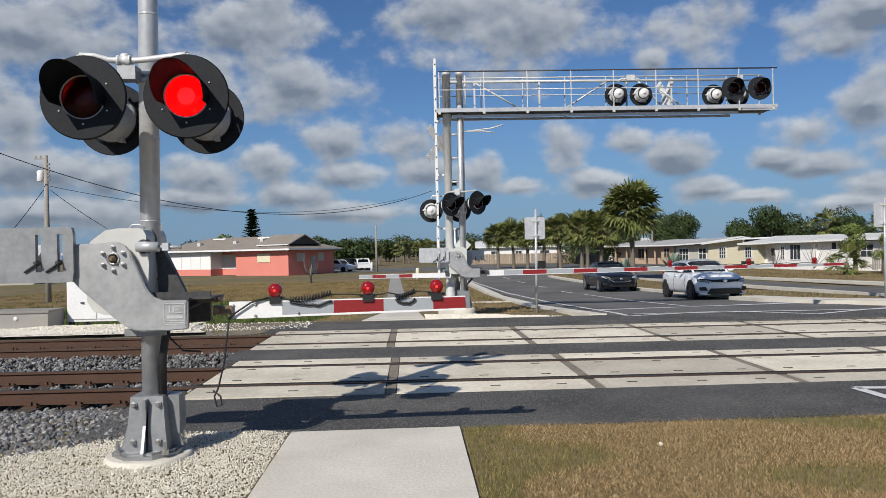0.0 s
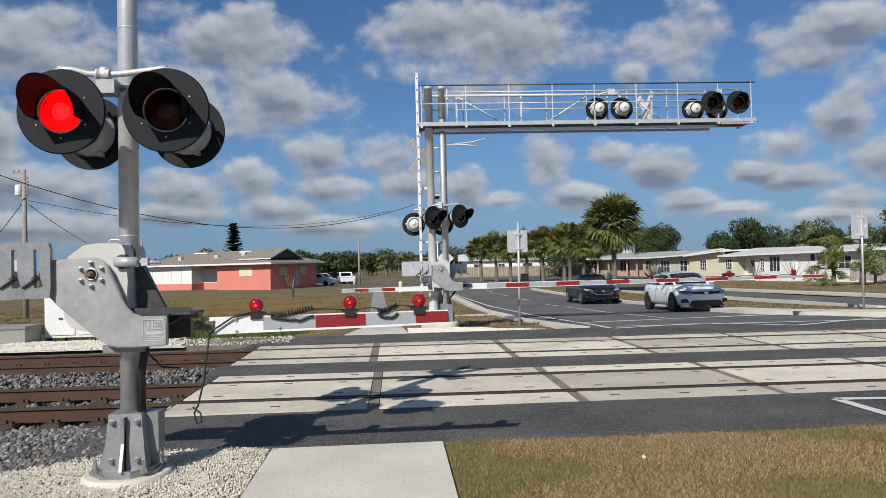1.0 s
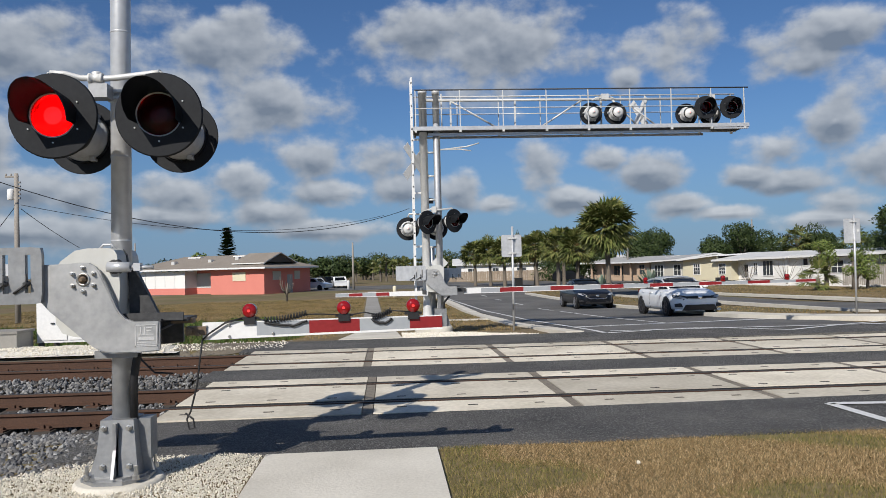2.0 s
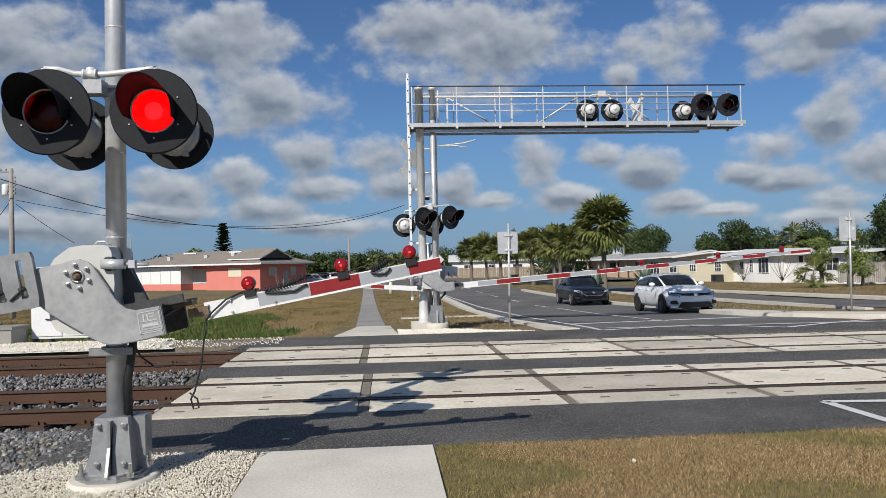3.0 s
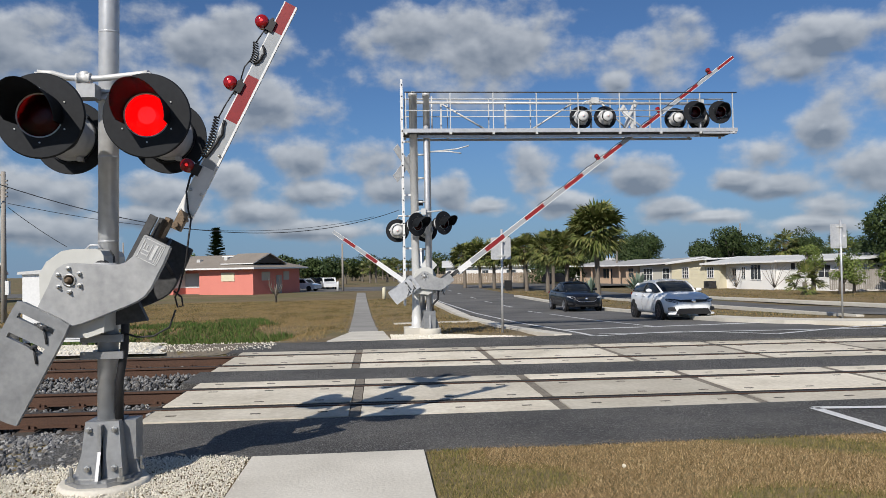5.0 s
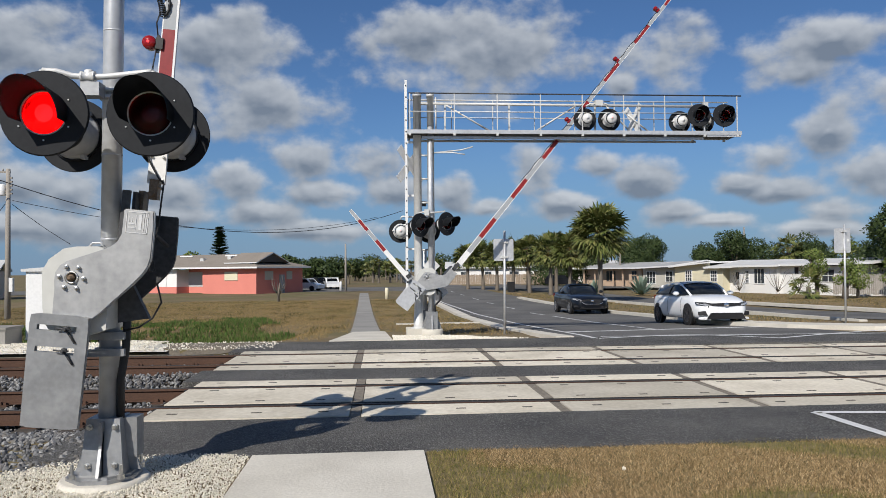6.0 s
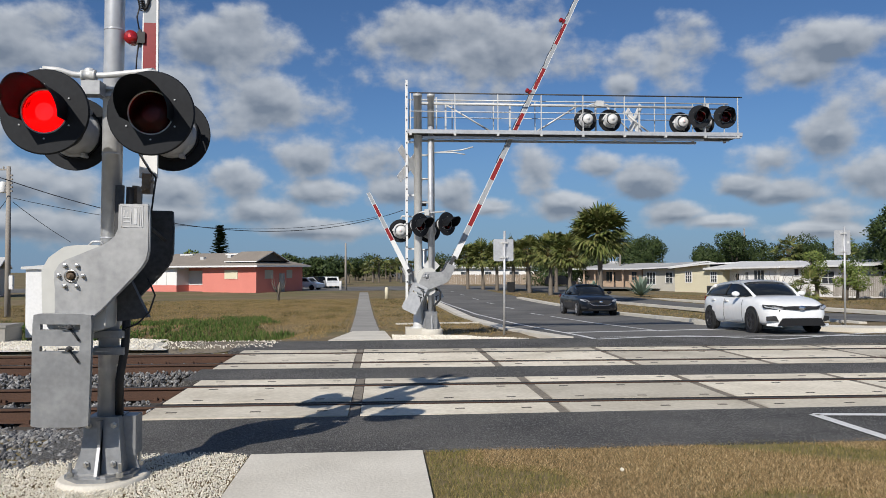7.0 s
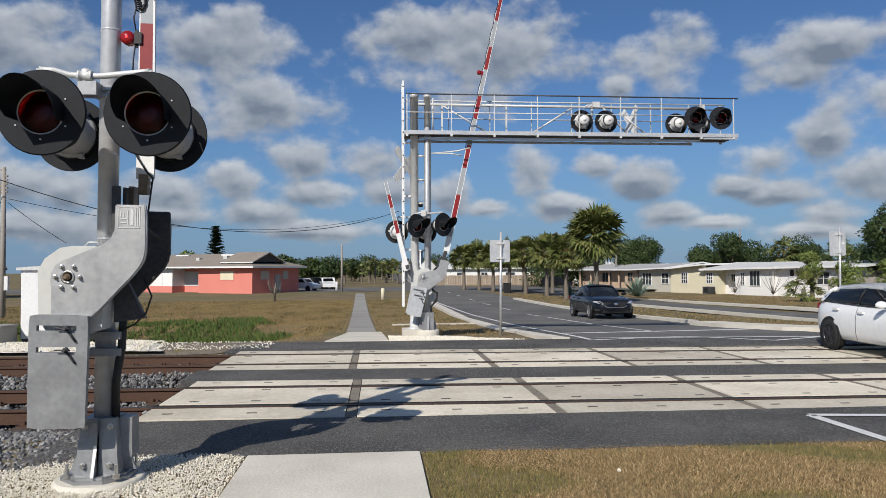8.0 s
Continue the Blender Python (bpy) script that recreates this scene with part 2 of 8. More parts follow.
def place(ob, parent, m=None):
    ob.parent = parent
    if m:
        ob.matrix_basis = m
    return ob


def share(src, parent, m, name=""):
    """Another object on the same mesh."""
    ob = new(name or src.name.split(".")[0], src.data)
    ob.parent = parent
    ob.matrix_basis = m
    return ob


# ---- the lie of the land ----
PROFILE = ((-60, -0.3), (-20, 0), (18, 0), (27, -0.33), (38, -0.62), (55, -0.8), (900, -0.8))


def road_z(y):
    for (a, za), (b, zb) in zip(PROFILE, PROFILE[1:]):
        if y <= b:
            return za + (zb - za) * max(0.0, (y - a) / (b - a))
    return -0.8


def bell(v, a, b, soft):
    """1 between a and b, falling to 0 over soft on both sides."""
    k = max(0.0, min(1.0, min((v - a), (b - v)) / soft + 1.0))
    return k * k * (3 - 2 * k)


TRACK_NEAR, TRACK_FAR = (9.55, 11.07), (13.74, 15.30)
FALL = 0.26            # degrees by which the tracks fall towards +x
CROSS_X = -2.75        # where the crossing's panels begin


def ground_z(x, y):
    z = road_z(y)
    z -= 0.32 * bell(y, 22.0, 25.0, 4.0) * bell(x, -60, -3.6, 2.0)          # the ditch
    z -= 0.62 * bell(y, 8.9, 16.1, 0.9) * (bell(x, -300, -3.4, 0.5) + bell(x, 16.0, 300, 0.5))   # track bed
    if x > 22:
        z -= 0.26 * max(0.0, min(1.0, (y - 50) / 14)) * min(1.0, (x - 22) / 4)
    return z


def parts(name, bm, mats, parent, label="", bevel=0.0, m=None):
    """Like part(), but every separate piece becomes an object of its own."""
    bm.verts.ensure_lookup_table()
    bm.verts.index_update()
    seen, out = set(), []
    for v in list(bm.verts):
        if v.index in seen:
            continue
        stack, isl = [v], []
        seen.add(v.index)
        while stack:
            w = stack.pop()
            isl.append(w)
            for e in w.link_edges:
                o = e.other_vert(w)
                if o.index not in seen:
                    seen.add(o.index)
                    stack.append(o)
        nb = bmesh.new()
        mp = {w: nb.verts.new(w.co) for w in isl}
        for f in {f for w in isl for f in w.link_faces}:
            g = nb.faces.new([mp[w] for w in f.verts])
            g.material_index, g.smooth = f.material_index, f.smooth
        out.append(part(name, nb, mats, parent, label, bevel, m))
    bm.free()
    return out


# ---- ground, road, walks ----
def axis_steps(stops):
    out = [stops[0][0]]
    for (a, st), (b, _) in zip(stops, stops[1:]):
        n = max(1, round((b - a) / st))
        out += [a + (b - a) * (i + 1) / n for i in range(n)]
    return out


def sheet(name, xs, ys, zf, mat, label, kind="structure", category="ground"):
    vs = [(x, y, zf(x, y)) for y in ys for x in xs]
    n = len(xs)
    fs = [(j * n + i, j * n + i + 1, (j + 1) * n + i + 1, (j + 1) * n + i) for j in range(len(ys) - 1) for i in range(n - 1)]
    me = bpy.data.meshes.new(name)
    me.from_pydata(vs, [], fs)
    me.materials.append(mat)
    for p in me.polygons:
        p.use_smooth = True
    return tagged(new(name, me), label, category, "", kind)


def ground_material():
    mt = material("lawn", [(0.07, 0.055, 0.028), (0.17, 0.125, 0.062), (0.29, 0.22, 0.125)], 0.95, scale=0.45, fine=9, bump=0.8, stain=0.45, contrast=0.45)
    nt = mt.node_tree
    N, L = nt.nodes, nt.links
    b = N["Principled BSDF"]
    old = b.inputs["Base Color"].links[0].from_socket
    geo = N.new("ShaderNodeNewGeometry")
    patch = N.new("ShaderNodeTexNoise")
    patch.inputs["Scale"].default_value, patch.inputs["Detail"].default_value = 0.16, 5.0
    L.new(geo.outputs["Position"], patch.inputs["Vector"])
    mr = N.new("ShaderNodeMapRange")
    mr.inputs[1].default_value, mr.inputs[2].default_value = 0.47, 0.66
    L.new(patch.outputs[0], mr.inputs[0])
    mx = N.new("ShaderNodeMix")
    mx.data_type = "RGBA"
    mul = N.new("ShaderNodeMath")
    mul.operation = "MULTIPLY"
    mul.inputs[1].default_value = 0.65
    L.new(mr.outputs[0], mul.inputs[0])
    L.new(mul.outputs[0], mx.inputs["Factor"])
    L.new(old, mx.inputs["A"])
    mx.inputs["B"].default_value = (0.105, 0.115, 0.035, 1)
    L.new(mx.outputs["Result"], b.inputs["Base Color"])
    return mt


M["lawn"] = ground_material()


def bed_z(x, y):
    z = ground_z(x, y)
    if -3.2 < x < 40:
        z -= 0.20 * bell(y, 9.0, 16.0, 0.25)
    if 4.2 < x < 11.6 and y > 16:
        z -= 0.12
    return z + 0.02 * (noise.noise((x * 0.7, y * 0.7, 0)) if y > 17 or y < 7 else 0)


def build_ground():
    xs = axis_steps([(-500, 60), (-80, 8), (-30, 1.2), (-9, 0.35), (14, 0.5), (30, 2), (90, 60), (500, 60)])
    ys = axis_steps([(-120, 20), (0, 1), (6, 0.25), (18, 0.5), (60, 3), (120, 20), (900, 60)])
    sheet("ground", xs, ys, bed_z, M["lawn"], "dry brown lawn with green patches")
    # the road falls away gently beyond the crossing
    sheet("road", axis_steps([(4.3, 1.2), (11.9, 1)]), axis_steps([(17.9, 1.5), (60, 4), (420, 4)]), lambda x, y: road_z(y) + 0.022, M["asphalt_far"], "grey worn asphalt road past the crossing", category="road")
    sheet("road_near", axis_steps([(5.0, 1.2), (22, 1)]), axis_steps([(-60, 4), (7.05, 1)]), lambda x, y: road_z(y) + 0.022, M["asphalt"], "dark asphalt road before the crossing", category="road")
    # asphalt fill along and between the tracks
    for a, b in ((7.02, 8.725), (11.71, 12.99), (15.94, 17.95)):
        x0a = CROSS_X - 0.12 - (a - 8.7) * 0.036 - (0.35 if a < 8 else 0)
        bm = bmesh.new()
        n = 60
        lo = [(x0a + (45 - x0a) * i / n, a + (0.03 * noise.noise((i * 0.9, 3, 0)) if a < 8 else 0)) for i in range(n + 1)]
        hi = [(x0a + (45 - x0a) * i / n, b) for i in range(n, -1, -1)]
        prism(bm, lo + hi, -0.25, 0.02, "xy")
        tagged(part("crossing_asphalt", bm, "asphalt", m=pose(0, 0, 0, 0, FALL if 11 < a < 12 else 0, 0)), "dark asphalt fill beside the rails", "road", "", "structure")
    # frontage road beyond the median
    bm = bmesh.new()
    ys = [20.2, 27, 38, 55, 90, 300]
    rows = [[bm.verts.new((x, y, road_z(y) + 0.024)) for x in ((17.9, 22.6) if y < 28 else (16.9, 21.2))] for y in ys]
    for a, b in zip(rows, rows[1:]):
        bm.faces.new((a[0], a[1], b[1], b[0]))
    tagged(part("side_road", bm, "asphalt_far"), "pale grey asphalt side road", "road", "", "structure")


def slab(name, pts, top, thick, mat, label, category="pavement"):
    """A slab whose top follows top(x, y)."""
    bm = bmesh.new()
    a = [bm.verts.new((x, y, top(x, y))) for x, y in pts]
    b = [bm.verts.new((x, y, top(x, y) - thick)) for x, y in pts]
    bm.faces.new(a)
    bm.faces.new(b[::-1])
    n = len(pts)
    for i in range(n):
        bm.faces.new((a[i], b[i], b[(i + 1) % n], a[(i + 1) % n]))
    return tagged(part(name, bm, mat, bevel=0.008), label, category, "", "structure")


def build_walks():
    up = lambda x, y: road_z(y) + 0.03
    slab("pavement_near", [(-1.15, 4.62), (0.405, 4.62), (0.405, 6.995), (-1.15, 6.985)], up, 0.15, "concrete", "smooth pale concrete footpath slab")
    slab("pavement_near", [(-1.15, 2.0), (0.405, 2.0), (0.405, 4.61), (-1.15, 4.61)], up, 0.15, "concrete", "smooth pale concrete footpath slab")
    # flared apron, then the narrow old walk beyond
    slab("pavement_apron", [(-1.22, 17.97), (0.28, 17.97), (0.12, 22.6), (-0.82, 22.6)], lambda x, y: road_z(y) + 0.035, 0.15, "concrete", "pale new concrete footpath apron")
    y = 22.62
    while y < 80:
        x = -0.47 - 0.024 * (y - 22.6)
        slab("pavement_far", [(x - 0.44, y), (x + 0.44, y), (x + 0.42, y + 1.75), (x - 0.46, y + 1.75)], lambda x, y: road_z(y) + 0.03, 0.15, "old_concrete", "old weathered grey concrete footpath slab")
        y += 1.77
    # gutter and kerb of the far road
    for k, (x0, y0, x1, y1) in enumerate(((4.55, 18.0, 4.05, 24.0), (4.05, 24.0, 4.0, 34.0), (4.0, 34.0, 3.95, 70.0))):
        slab("kerb_west", [(x0 - 0.34, y0), (x0 + 0.10, y0), (x1 + 0.10, y1), (x1 - 0.34, y1)], lambda x, y: road_z(y) + 0.05, 0.2, "concrete", "flat pale concrete gutter kerb", "kerb")


def kerb_run(name, pts, width, height, mat, label):
    bm = bmesh.new()
    prof = [(0, 0.0), (0.02, height * 0.8), (0.05, height), (width, height), (width, 0.0)]
    rings = []
    for i, p in enumerate(pts):
        a, b = Vector((*pts[max(0, i - 1)], 0)), Vector((*pts[min(len(pts) - 1, i + 1)], 0))
        d = (b - a).normalized()
        nrm = Vector((d.y, -d.x, 0))
        rings.append([bm.verts.new(Vector((*p, road_z(p[1]) - 0.06)) + nrm * u + Vector((0, 0, v + (0.06 if v else 0)))) for u, v in prof])
    for a, b in zip(rings, rings[1:]):
        for k in range(len(prof) - 1):
            bm.faces.new((a[k], a[k + 1], b[k + 1], b[k]))
    bm.faces.new(rings[0])
    bm.faces.new(rings[-1][::-1])
    return tagged(part(name, bm, mat), label, "kerb", "", "structure")


def build_kerbs():
    kerb_run("kerb_east", [(11.6, 62), (11.6, 50), (11.6, 42), (11.65, 36.3), (11.75, 30), (11.8, 26.9)], 0.45, 0.14, "concrete", "pale concrete median kerb")
    kerb_run("kerb_corner", [(11.85, 25.4), (11.95, 23.2), (12.5, 21.2), (13.6, 19.9), (15.2, 19.35), (18, 19.1), (30, 18.9), (60, 18.7)], 1.1, 0.15, "concrete", "broad pale concrete kerb and walk round the corner")


def stripe(bm, pts, z=0.03):
    vs = [bm.verts.new((x, y, road_z(y) + z)) for x, y in pts]
    f = bm.faces.new(vs)
    if f.normal.z < 0:
        f.normal_flip()


def line(name, p, q, w, label, n=6):
    bm = bmesh.new()
    p, q = Vector((*p, 0)), Vector((*q, 0))
    d = (q - p).normalized()
    s = Vector((-d.y, d.x, 0)) * w / 2
    for i in range(n):
        a, b = p.lerp(q, i / n), p.lerp(q, (i + 1) / n)
        stripe(bm, [((a - s).x, (a - s).y), ((b - s).x, (b - s).y), ((b + s).x, (b + s).y), ((a + s).x, (a + s).y)])
    bmesh.ops.remove_doubles(bm, verts=bm.verts, dist=0.001)
    return tagged(part(name, bm, "road_paint"), label, "road marking", "", "structure")


def build_markings():
    line("edge_line", (5.05, 17.6), (4.9, 28), 0.13, "white painted road edge line", 10)
    line("edge_line", (4.9, 28), (4.45, 60), 0.13, "white painted road edge line", 14)
    line("lane_line", (7.85, 20.7), (7.72, 34), 0.12, "white solid lane line", 10)
    for y in (35.5, 43.5, 51.5, 60, 70, 80):
        line("lane_dash", (7.7, y), (7.62, y + 3), 0.12, "short white lane dash", 3)
    line("stop_line", (5.1, 20.45), (12.3, 21.9), 0.35, "broad white stop line", 4)
    line("cross_line", (5.1, 17.5), (7.6, 18.2), 0.13, "white keep-clear line on the asphalt", 3)
    line("cross_line", (7.6, 18.2), (9.2, 16.85), 0.13, "white keep-clear line on the asphalt", 3)
    line("cross_line", (9.2, 16.85), (13.6, 19.0), 0.13, "white keep-clear line on the asphalt", 3)
    line("cross_line", (5.3, 18.0), (12.5, 17.6), 0.13, "white keep-clear line on the asphalt", 3)
    # arrow-shaped end of the near keep-clear marking
    line("cross_line", (4.93, 8.26), (5.08, 3.0), 0.13, "white keep-clear line on the asphalt", 2)
    line("cross_line", (4.93, 8.26), (10.5, 7.55), 0.13, "white keep-clear line on the asphalt", 2)


M["old_concrete"] = material("old_concrete", [(0.22, 0.21, 0.19), (0.36, 0.345, 0.315)], 0.9, scale=0.9, fine=30, bump=0.3, stain=0.6, obj_random=0.12)
build_ground()
build_walks()
build_kerbs()
build_markings()


# ---- tracks and crossing ----
def rail_profile(y):
    h, top = 0.172, 0.02
    pts = [(-0.036, 0), (-0.036, -0.03), (-0.010, -0.045), (-0.009, -0.14), (-0.070, -0.155), (-0.070, -h)]
    full = pts + [(-a, b) for a, b in reversed(pts)]
    return [(y + a, top + b) for a, b in full]


def build_tracks():
    for track in (TRACK_NEAR, TRACK_FAR):
        root = thing("railway_track", "rusty steel railway track on grey ballast", "railway track", pose(0, 0, 0, 0, FALL, 0), group="tracks", kind="structure")
        for y in track:
            bm = bmesh.new()
            prism(bm, rail_profile(y), -90, 90, "yz", 0)
            box(bm, -90, 90, y - 0.030, y + 0.030, 0.0202, 0.0222, 1)
            part("rail", bm, ["rust", "rail_top"], root, "rust-brown steel rail")
        bm = bmesh.new()
        box(bm, -0.115, 0.115, -1.3, 1.3, -0.19, 0)
        tie = None
        mid = sum(track) / 2
        bm2 = bmesh.new()
        for s in (-1, 1):
            yy = s * (track[1] - track[0]) / 2
            box(bm2, -0.09, 0.09, yy - 0.18, yy + 0.18, 0.0, 0.018)
            for k in (-1, 1):
                box(bm2, -0.05, -0.01, yy + k * 0.09 - 0.02, yy + k * 0.09 + 0.02, 0.0, 0.06)
                box(bm2, 0.02, 0.06, yy + k * 0.10 - 0.02, yy + k * 0.10 + 0.02, 0.0, 0.05)
        tie_me, plate_me = mesh_of("tie", bm, "tie"), mesh_of("tie_plate", bm2, "rust")
        x = CROSS_X - 0.35
        k = 0
        while x > -14:
            t = new("tie", tie_me)
            t.parent = root
            t.matrix_basis = pose(x, mid, -0.17, 0, 0, random.uniform(-0.8, 0.8))
            p = new("tie_plate", plate_me)
            p.parent = t
            x -= 0.53


def build_panels():
    root = thing("crossing", "pale concrete panel level crossing over two tracks", "level crossing", pose(0, 0, 0, 0, FALL, 0), kind="structure")
    L, gap = 2.47, 0.14
    for tr, (y0, r0, r1, y1), xo in ((0, (8.735, 9.55, 11.07, 11.70), -0.287), (1, (13.0, 13.74, 15.30, 15.93), -0.407)):
        cols = [(xo - L, xo)] + [(xo + L * k, xo + L * (k + 1)) for k in range(0, 12)]
        for (a, b) in cols:
            for ya, yb in ((y0, r0 - 0.15), (r0 + 0.15, r1 - 0.15), (r1 + 0.15, y1)):
                bm = bmesh.new()
                box(bm, a + gap / 2, b - gap / 2, ya, yb, -0.2, 0.024)
                n = part("panel", bm, "panel", root, bevel=0.012)
                n.location.z = random.uniform(-0.004, 0.004)
                # raised dark marks, coloured as the shade inside the panel's lifting holes
                bm = bmesh.new()
                for fx in (0.16, 0.5, 0.84):
                    xx = a + (b - a) * fx + random.uniform(-0.1, 0.1)
                    for yy in ((ya + 0.16, yb - 0.16) if yb - ya > 1 else ((ya + yb) / 2 + random.uniform(-0.05, 0.05),)):
                        box(bm, xx - 0.06, xx + 0.06, yy - 0.022, yy + 0.022, 0.0, 0.0275)
                part("hole_shade", bm, "pocket", n, "dark mark painted as the shade in a lifting hole")
            bm = bmesh.new()
            box(bm, b - gap / 2 + 0.01, b + gap / 2 - 0.01, y0, r0 - 0.15, -0.2, 0.019)
            box(bm, b - gap / 2 + 0.01, b + gap / 2 - 0.01, r0 + 0.15, r1 - 0.15, -0.2, 0.019)
            box(bm, b - gap / 2 + 0.01, b + gap / 2 - 0.01, r1 + 0.15, y1, -0.2, 0.019)
            part("joint_filler", bm, "joint", root, "worn brown joint filler")
        for r in (r0, r1):
            bm = bmesh.new()
            box(bm, xo - L, xo + L * 12, r - 0.146, r - 0.042, -0.2, 0.010)
            box(bm, xo - L, xo + L * 12, r + 0.095, r + 0.146, -0.2, 0.016)
            box(bm, xo - L, xo + L * 12, r + 0.042, r + 0.095, -0.2, -0.03)
            part("flangeway", bm, "rubber", root, "dark rubber flangeway filler")
        # sloped steel end plate that turns loose chains aside
        bm = bmesh.new()
        for ya, yb in ((y0, r0 - 0.15), (r0 + 0.15, r1 - 0.15), (r1 + 0.15, y1)):
            vs = [bm.verts.new(p) for p in ((xo - L - 0.36, ya, -0.22), (xo - L - 0.36, yb, -0.22), (xo - L + 0.05, yb, 0.02), (xo - L + 0.05, ya, 0.02))]
            bm.faces.new(vs)
        bmesh.ops.solidify(bm, geom=bm.faces[:], thickness=0.012)
        part("end_plate", bm, "rust", root, "rusty sloped steel end plate")


M["tie"] = material("creosoted_wood", [(0.035, 0.028, 0.022), (0.10, 0.085, 0.07)], 0.9, scale=3, fine=25, bump=0.5)
M["rubber"] = material("rubber", [(0.006, 0.0057, 0.0054), (0.03, 0.026, 0.022)], 0.8, scale=2.0, fine=15, stain=0.6)
M["joint"] = material("joint_filler", [(0.11, 0.095, 0.075), (0.31, 0.27, 0.215)], 0.9, scale=4, fine=25, bump=0.4)
# shade of the lifting holes, put into a dark colour
M["pocket"] = material("painted_hole_shade", [(0.03, 0.027, 0.024), (0.13, 0.115, 0.095)], 0.9, scale=6, fine=30)
build_tracks()
build_panels()


# ---- stones ----
ROCK = [Vector(v) for v in ((0, 0, 1), (0.9, 0.1, 0.35), (0.2, 0.85, 0.4), (-0.8, 0.4, 0.3), (-0.5, -0.8, 0.35), (0.5, -0.75, 0.4),
                            (0.75, 0.6, -0.35), (-0.35, 0.9, -0.35), (-0.95, -0.2, -0.4), (0, -0.95, -0.4), (0.85, -0.5, -0.4), (0, 0, -0.9))]
ROCK_F = ((0, 1, 2), (0, 2, 3), (0, 3, 4), (0, 4, 5), (0, 5, 1), (1, 6, 2), (2, 7, 3), (3, 8, 4), (4, 9, 5), (5, 10, 1),
          (2, 6, 7), (3, 7, 8), (4, 8, 9), (5, 9, 10), (1, 10, 6), (11, 7, 6), (11, 8, 7), (11, 9, 8), (11, 10, 9), (11, 6, 10))


def stones(name, count, where, size, mat, label, category, seed):
    """Loose stones as one heap; where(rng) gives a place or None."""
    rng = random.Random(seed)
    base = np.array([tuple(v) for v in ROCK])
    faces = np.array(ROCK_F)
    vs, fs = [], []
    k = 0
    for _ in range(count):
        p = where(rng)
        if p is None:
            continue
        s = size * rng.uniform(0.55, 1.25)
        e = Euler((rng.uniform(0, 6.3), rng.uniform(0, 6.3), rng.uniform(0, 6.3))).to_matrix()
        sc = np.array((rng.uniform(0.75, 1.2), rng.uniform(0.6, 1.0), rng.uniform(0.5, 0.9)))
        vs.append((base * sc * s) @ np.array(e) + np.array(p))
        fs.append(faces + k)
        k += len(base)
    me = bpy.data.meshes.new(name)
    me.from_pydata(np.vstack(vs).tolist(), [], np.vstack(fs).tolist())
    me.materials.append(mat)
    return tagged(new(name, me), label, category, "", "stuff")


def island_material(name, stops, rough=0.9, bump=0.4):
    mt = bpy.data.materials.new(name)
    mt.use_nodes = True
    nt = mt.node_tree
    N, L = nt.nodes, nt.links
    b = N["Principled BSDF"]
    geo = N.new("ShaderNodeNewGeometry")
    ramp = N.new("ShaderNodeValToRGB")
    el = ramp.color_ramp.elements
    while len(el) < len(stops):
        el.new(0.5)
    for i, c in enumerate(stops):
        el[i].position = i / (len(stops) - 1)
    for i, c in enumerate(stops):
        el[i].color = (*c, 1)
    L.new(geo.outputs["Random Per Island"], ramp.inputs[0])
    n = N.new("ShaderNodeTexNoise")
    n.inputs["Scale"].default_value = 45
    L.new(geo.outputs["Position"], n.inputs["Vector"])
    mx = N.new("ShaderNodeMix")
    mx.data_type, mx.blend_type = "RGBA", "MULTIPLY"
    mx.inputs["Factor"].default_value = 0.5
    L.new(ramp.outputs[0], mx.inputs["A"])
    L.new(n.outputs[0], mx.inputs["B"])
    gain = N.new("ShaderNodeMix")
    gain.data_type, gain.blend_type = "RGBA", "ADD"
    gain.inputs["Factor"].default_value = 0.35
    L.new(mx.outputs["Result"], gain.inputs["A"])
    L.new(ramp.outputs[0], gain.inputs["B"])
    L.new(gain.outputs["Result"], b.inputs["Base Color"])
    b.inputs["Roughness"].default_value = rough
    b.inputs["Specular IOR Level"].default_value = 0.25
    return mt


M["rocks"] = island_material("ballast_stones", [(0.05, 0.05, 0.052), (0.16, 0.16, 0.163), (0.08, 0.08, 0.083), (0.27, 0.27, 0.265), (0.13, 0.118, 0.105), (0.35, 0.35, 0.345)])
M["pebbles"] = island_material("limestone_pebbles", [(0.52, 0.47, 0.37), (0.74, 0.70, 0.60), (0.62, 0.57, 0.47), (0.80, 0.77, 0.70)])
M["tufts"] = island_material("dry_grass_blades", [(0.10, 0.07, 0.03), (0.40, 0.285, 0.145), (0.07, 0.055, 0.024), (0.31, 0.20, 0.095), (0.60, 0.46, 0.27)])
M["tufts_far"] = island_material("olive_grass_blades", [(0.11, 0.085, 0.036), (0.29, 0.195, 0.085), (0.13, 0.115, 0.042), (0.37, 0.26, 0.125), (0.22, 0.15, 0.065)])
M["tufts_dark"] = island_material("dark_grass_blades", [(0.05, 0.042, 0.018), (0.11, 0.08, 0.036), (0.06, 0.065, 0.02), (0.15, 0.11, 0.05)])
M["tufts_green"] = island_material("green_grass_blades", [(0.07, 0.075, 0.02), (0.19, 0.18, 0.055), (0.34, 0.26, 0.11), (0.05, 0.06, 0.016), (0.26, 0.19, 0.08)])


def gravel_edge(x):
    """Where the white gravel ends towards the track."""
    return 7.0 + 0.66 * min(0.0, x + 2.35) + 0.06 * noise.noise((x * 2.3, 0, 0))


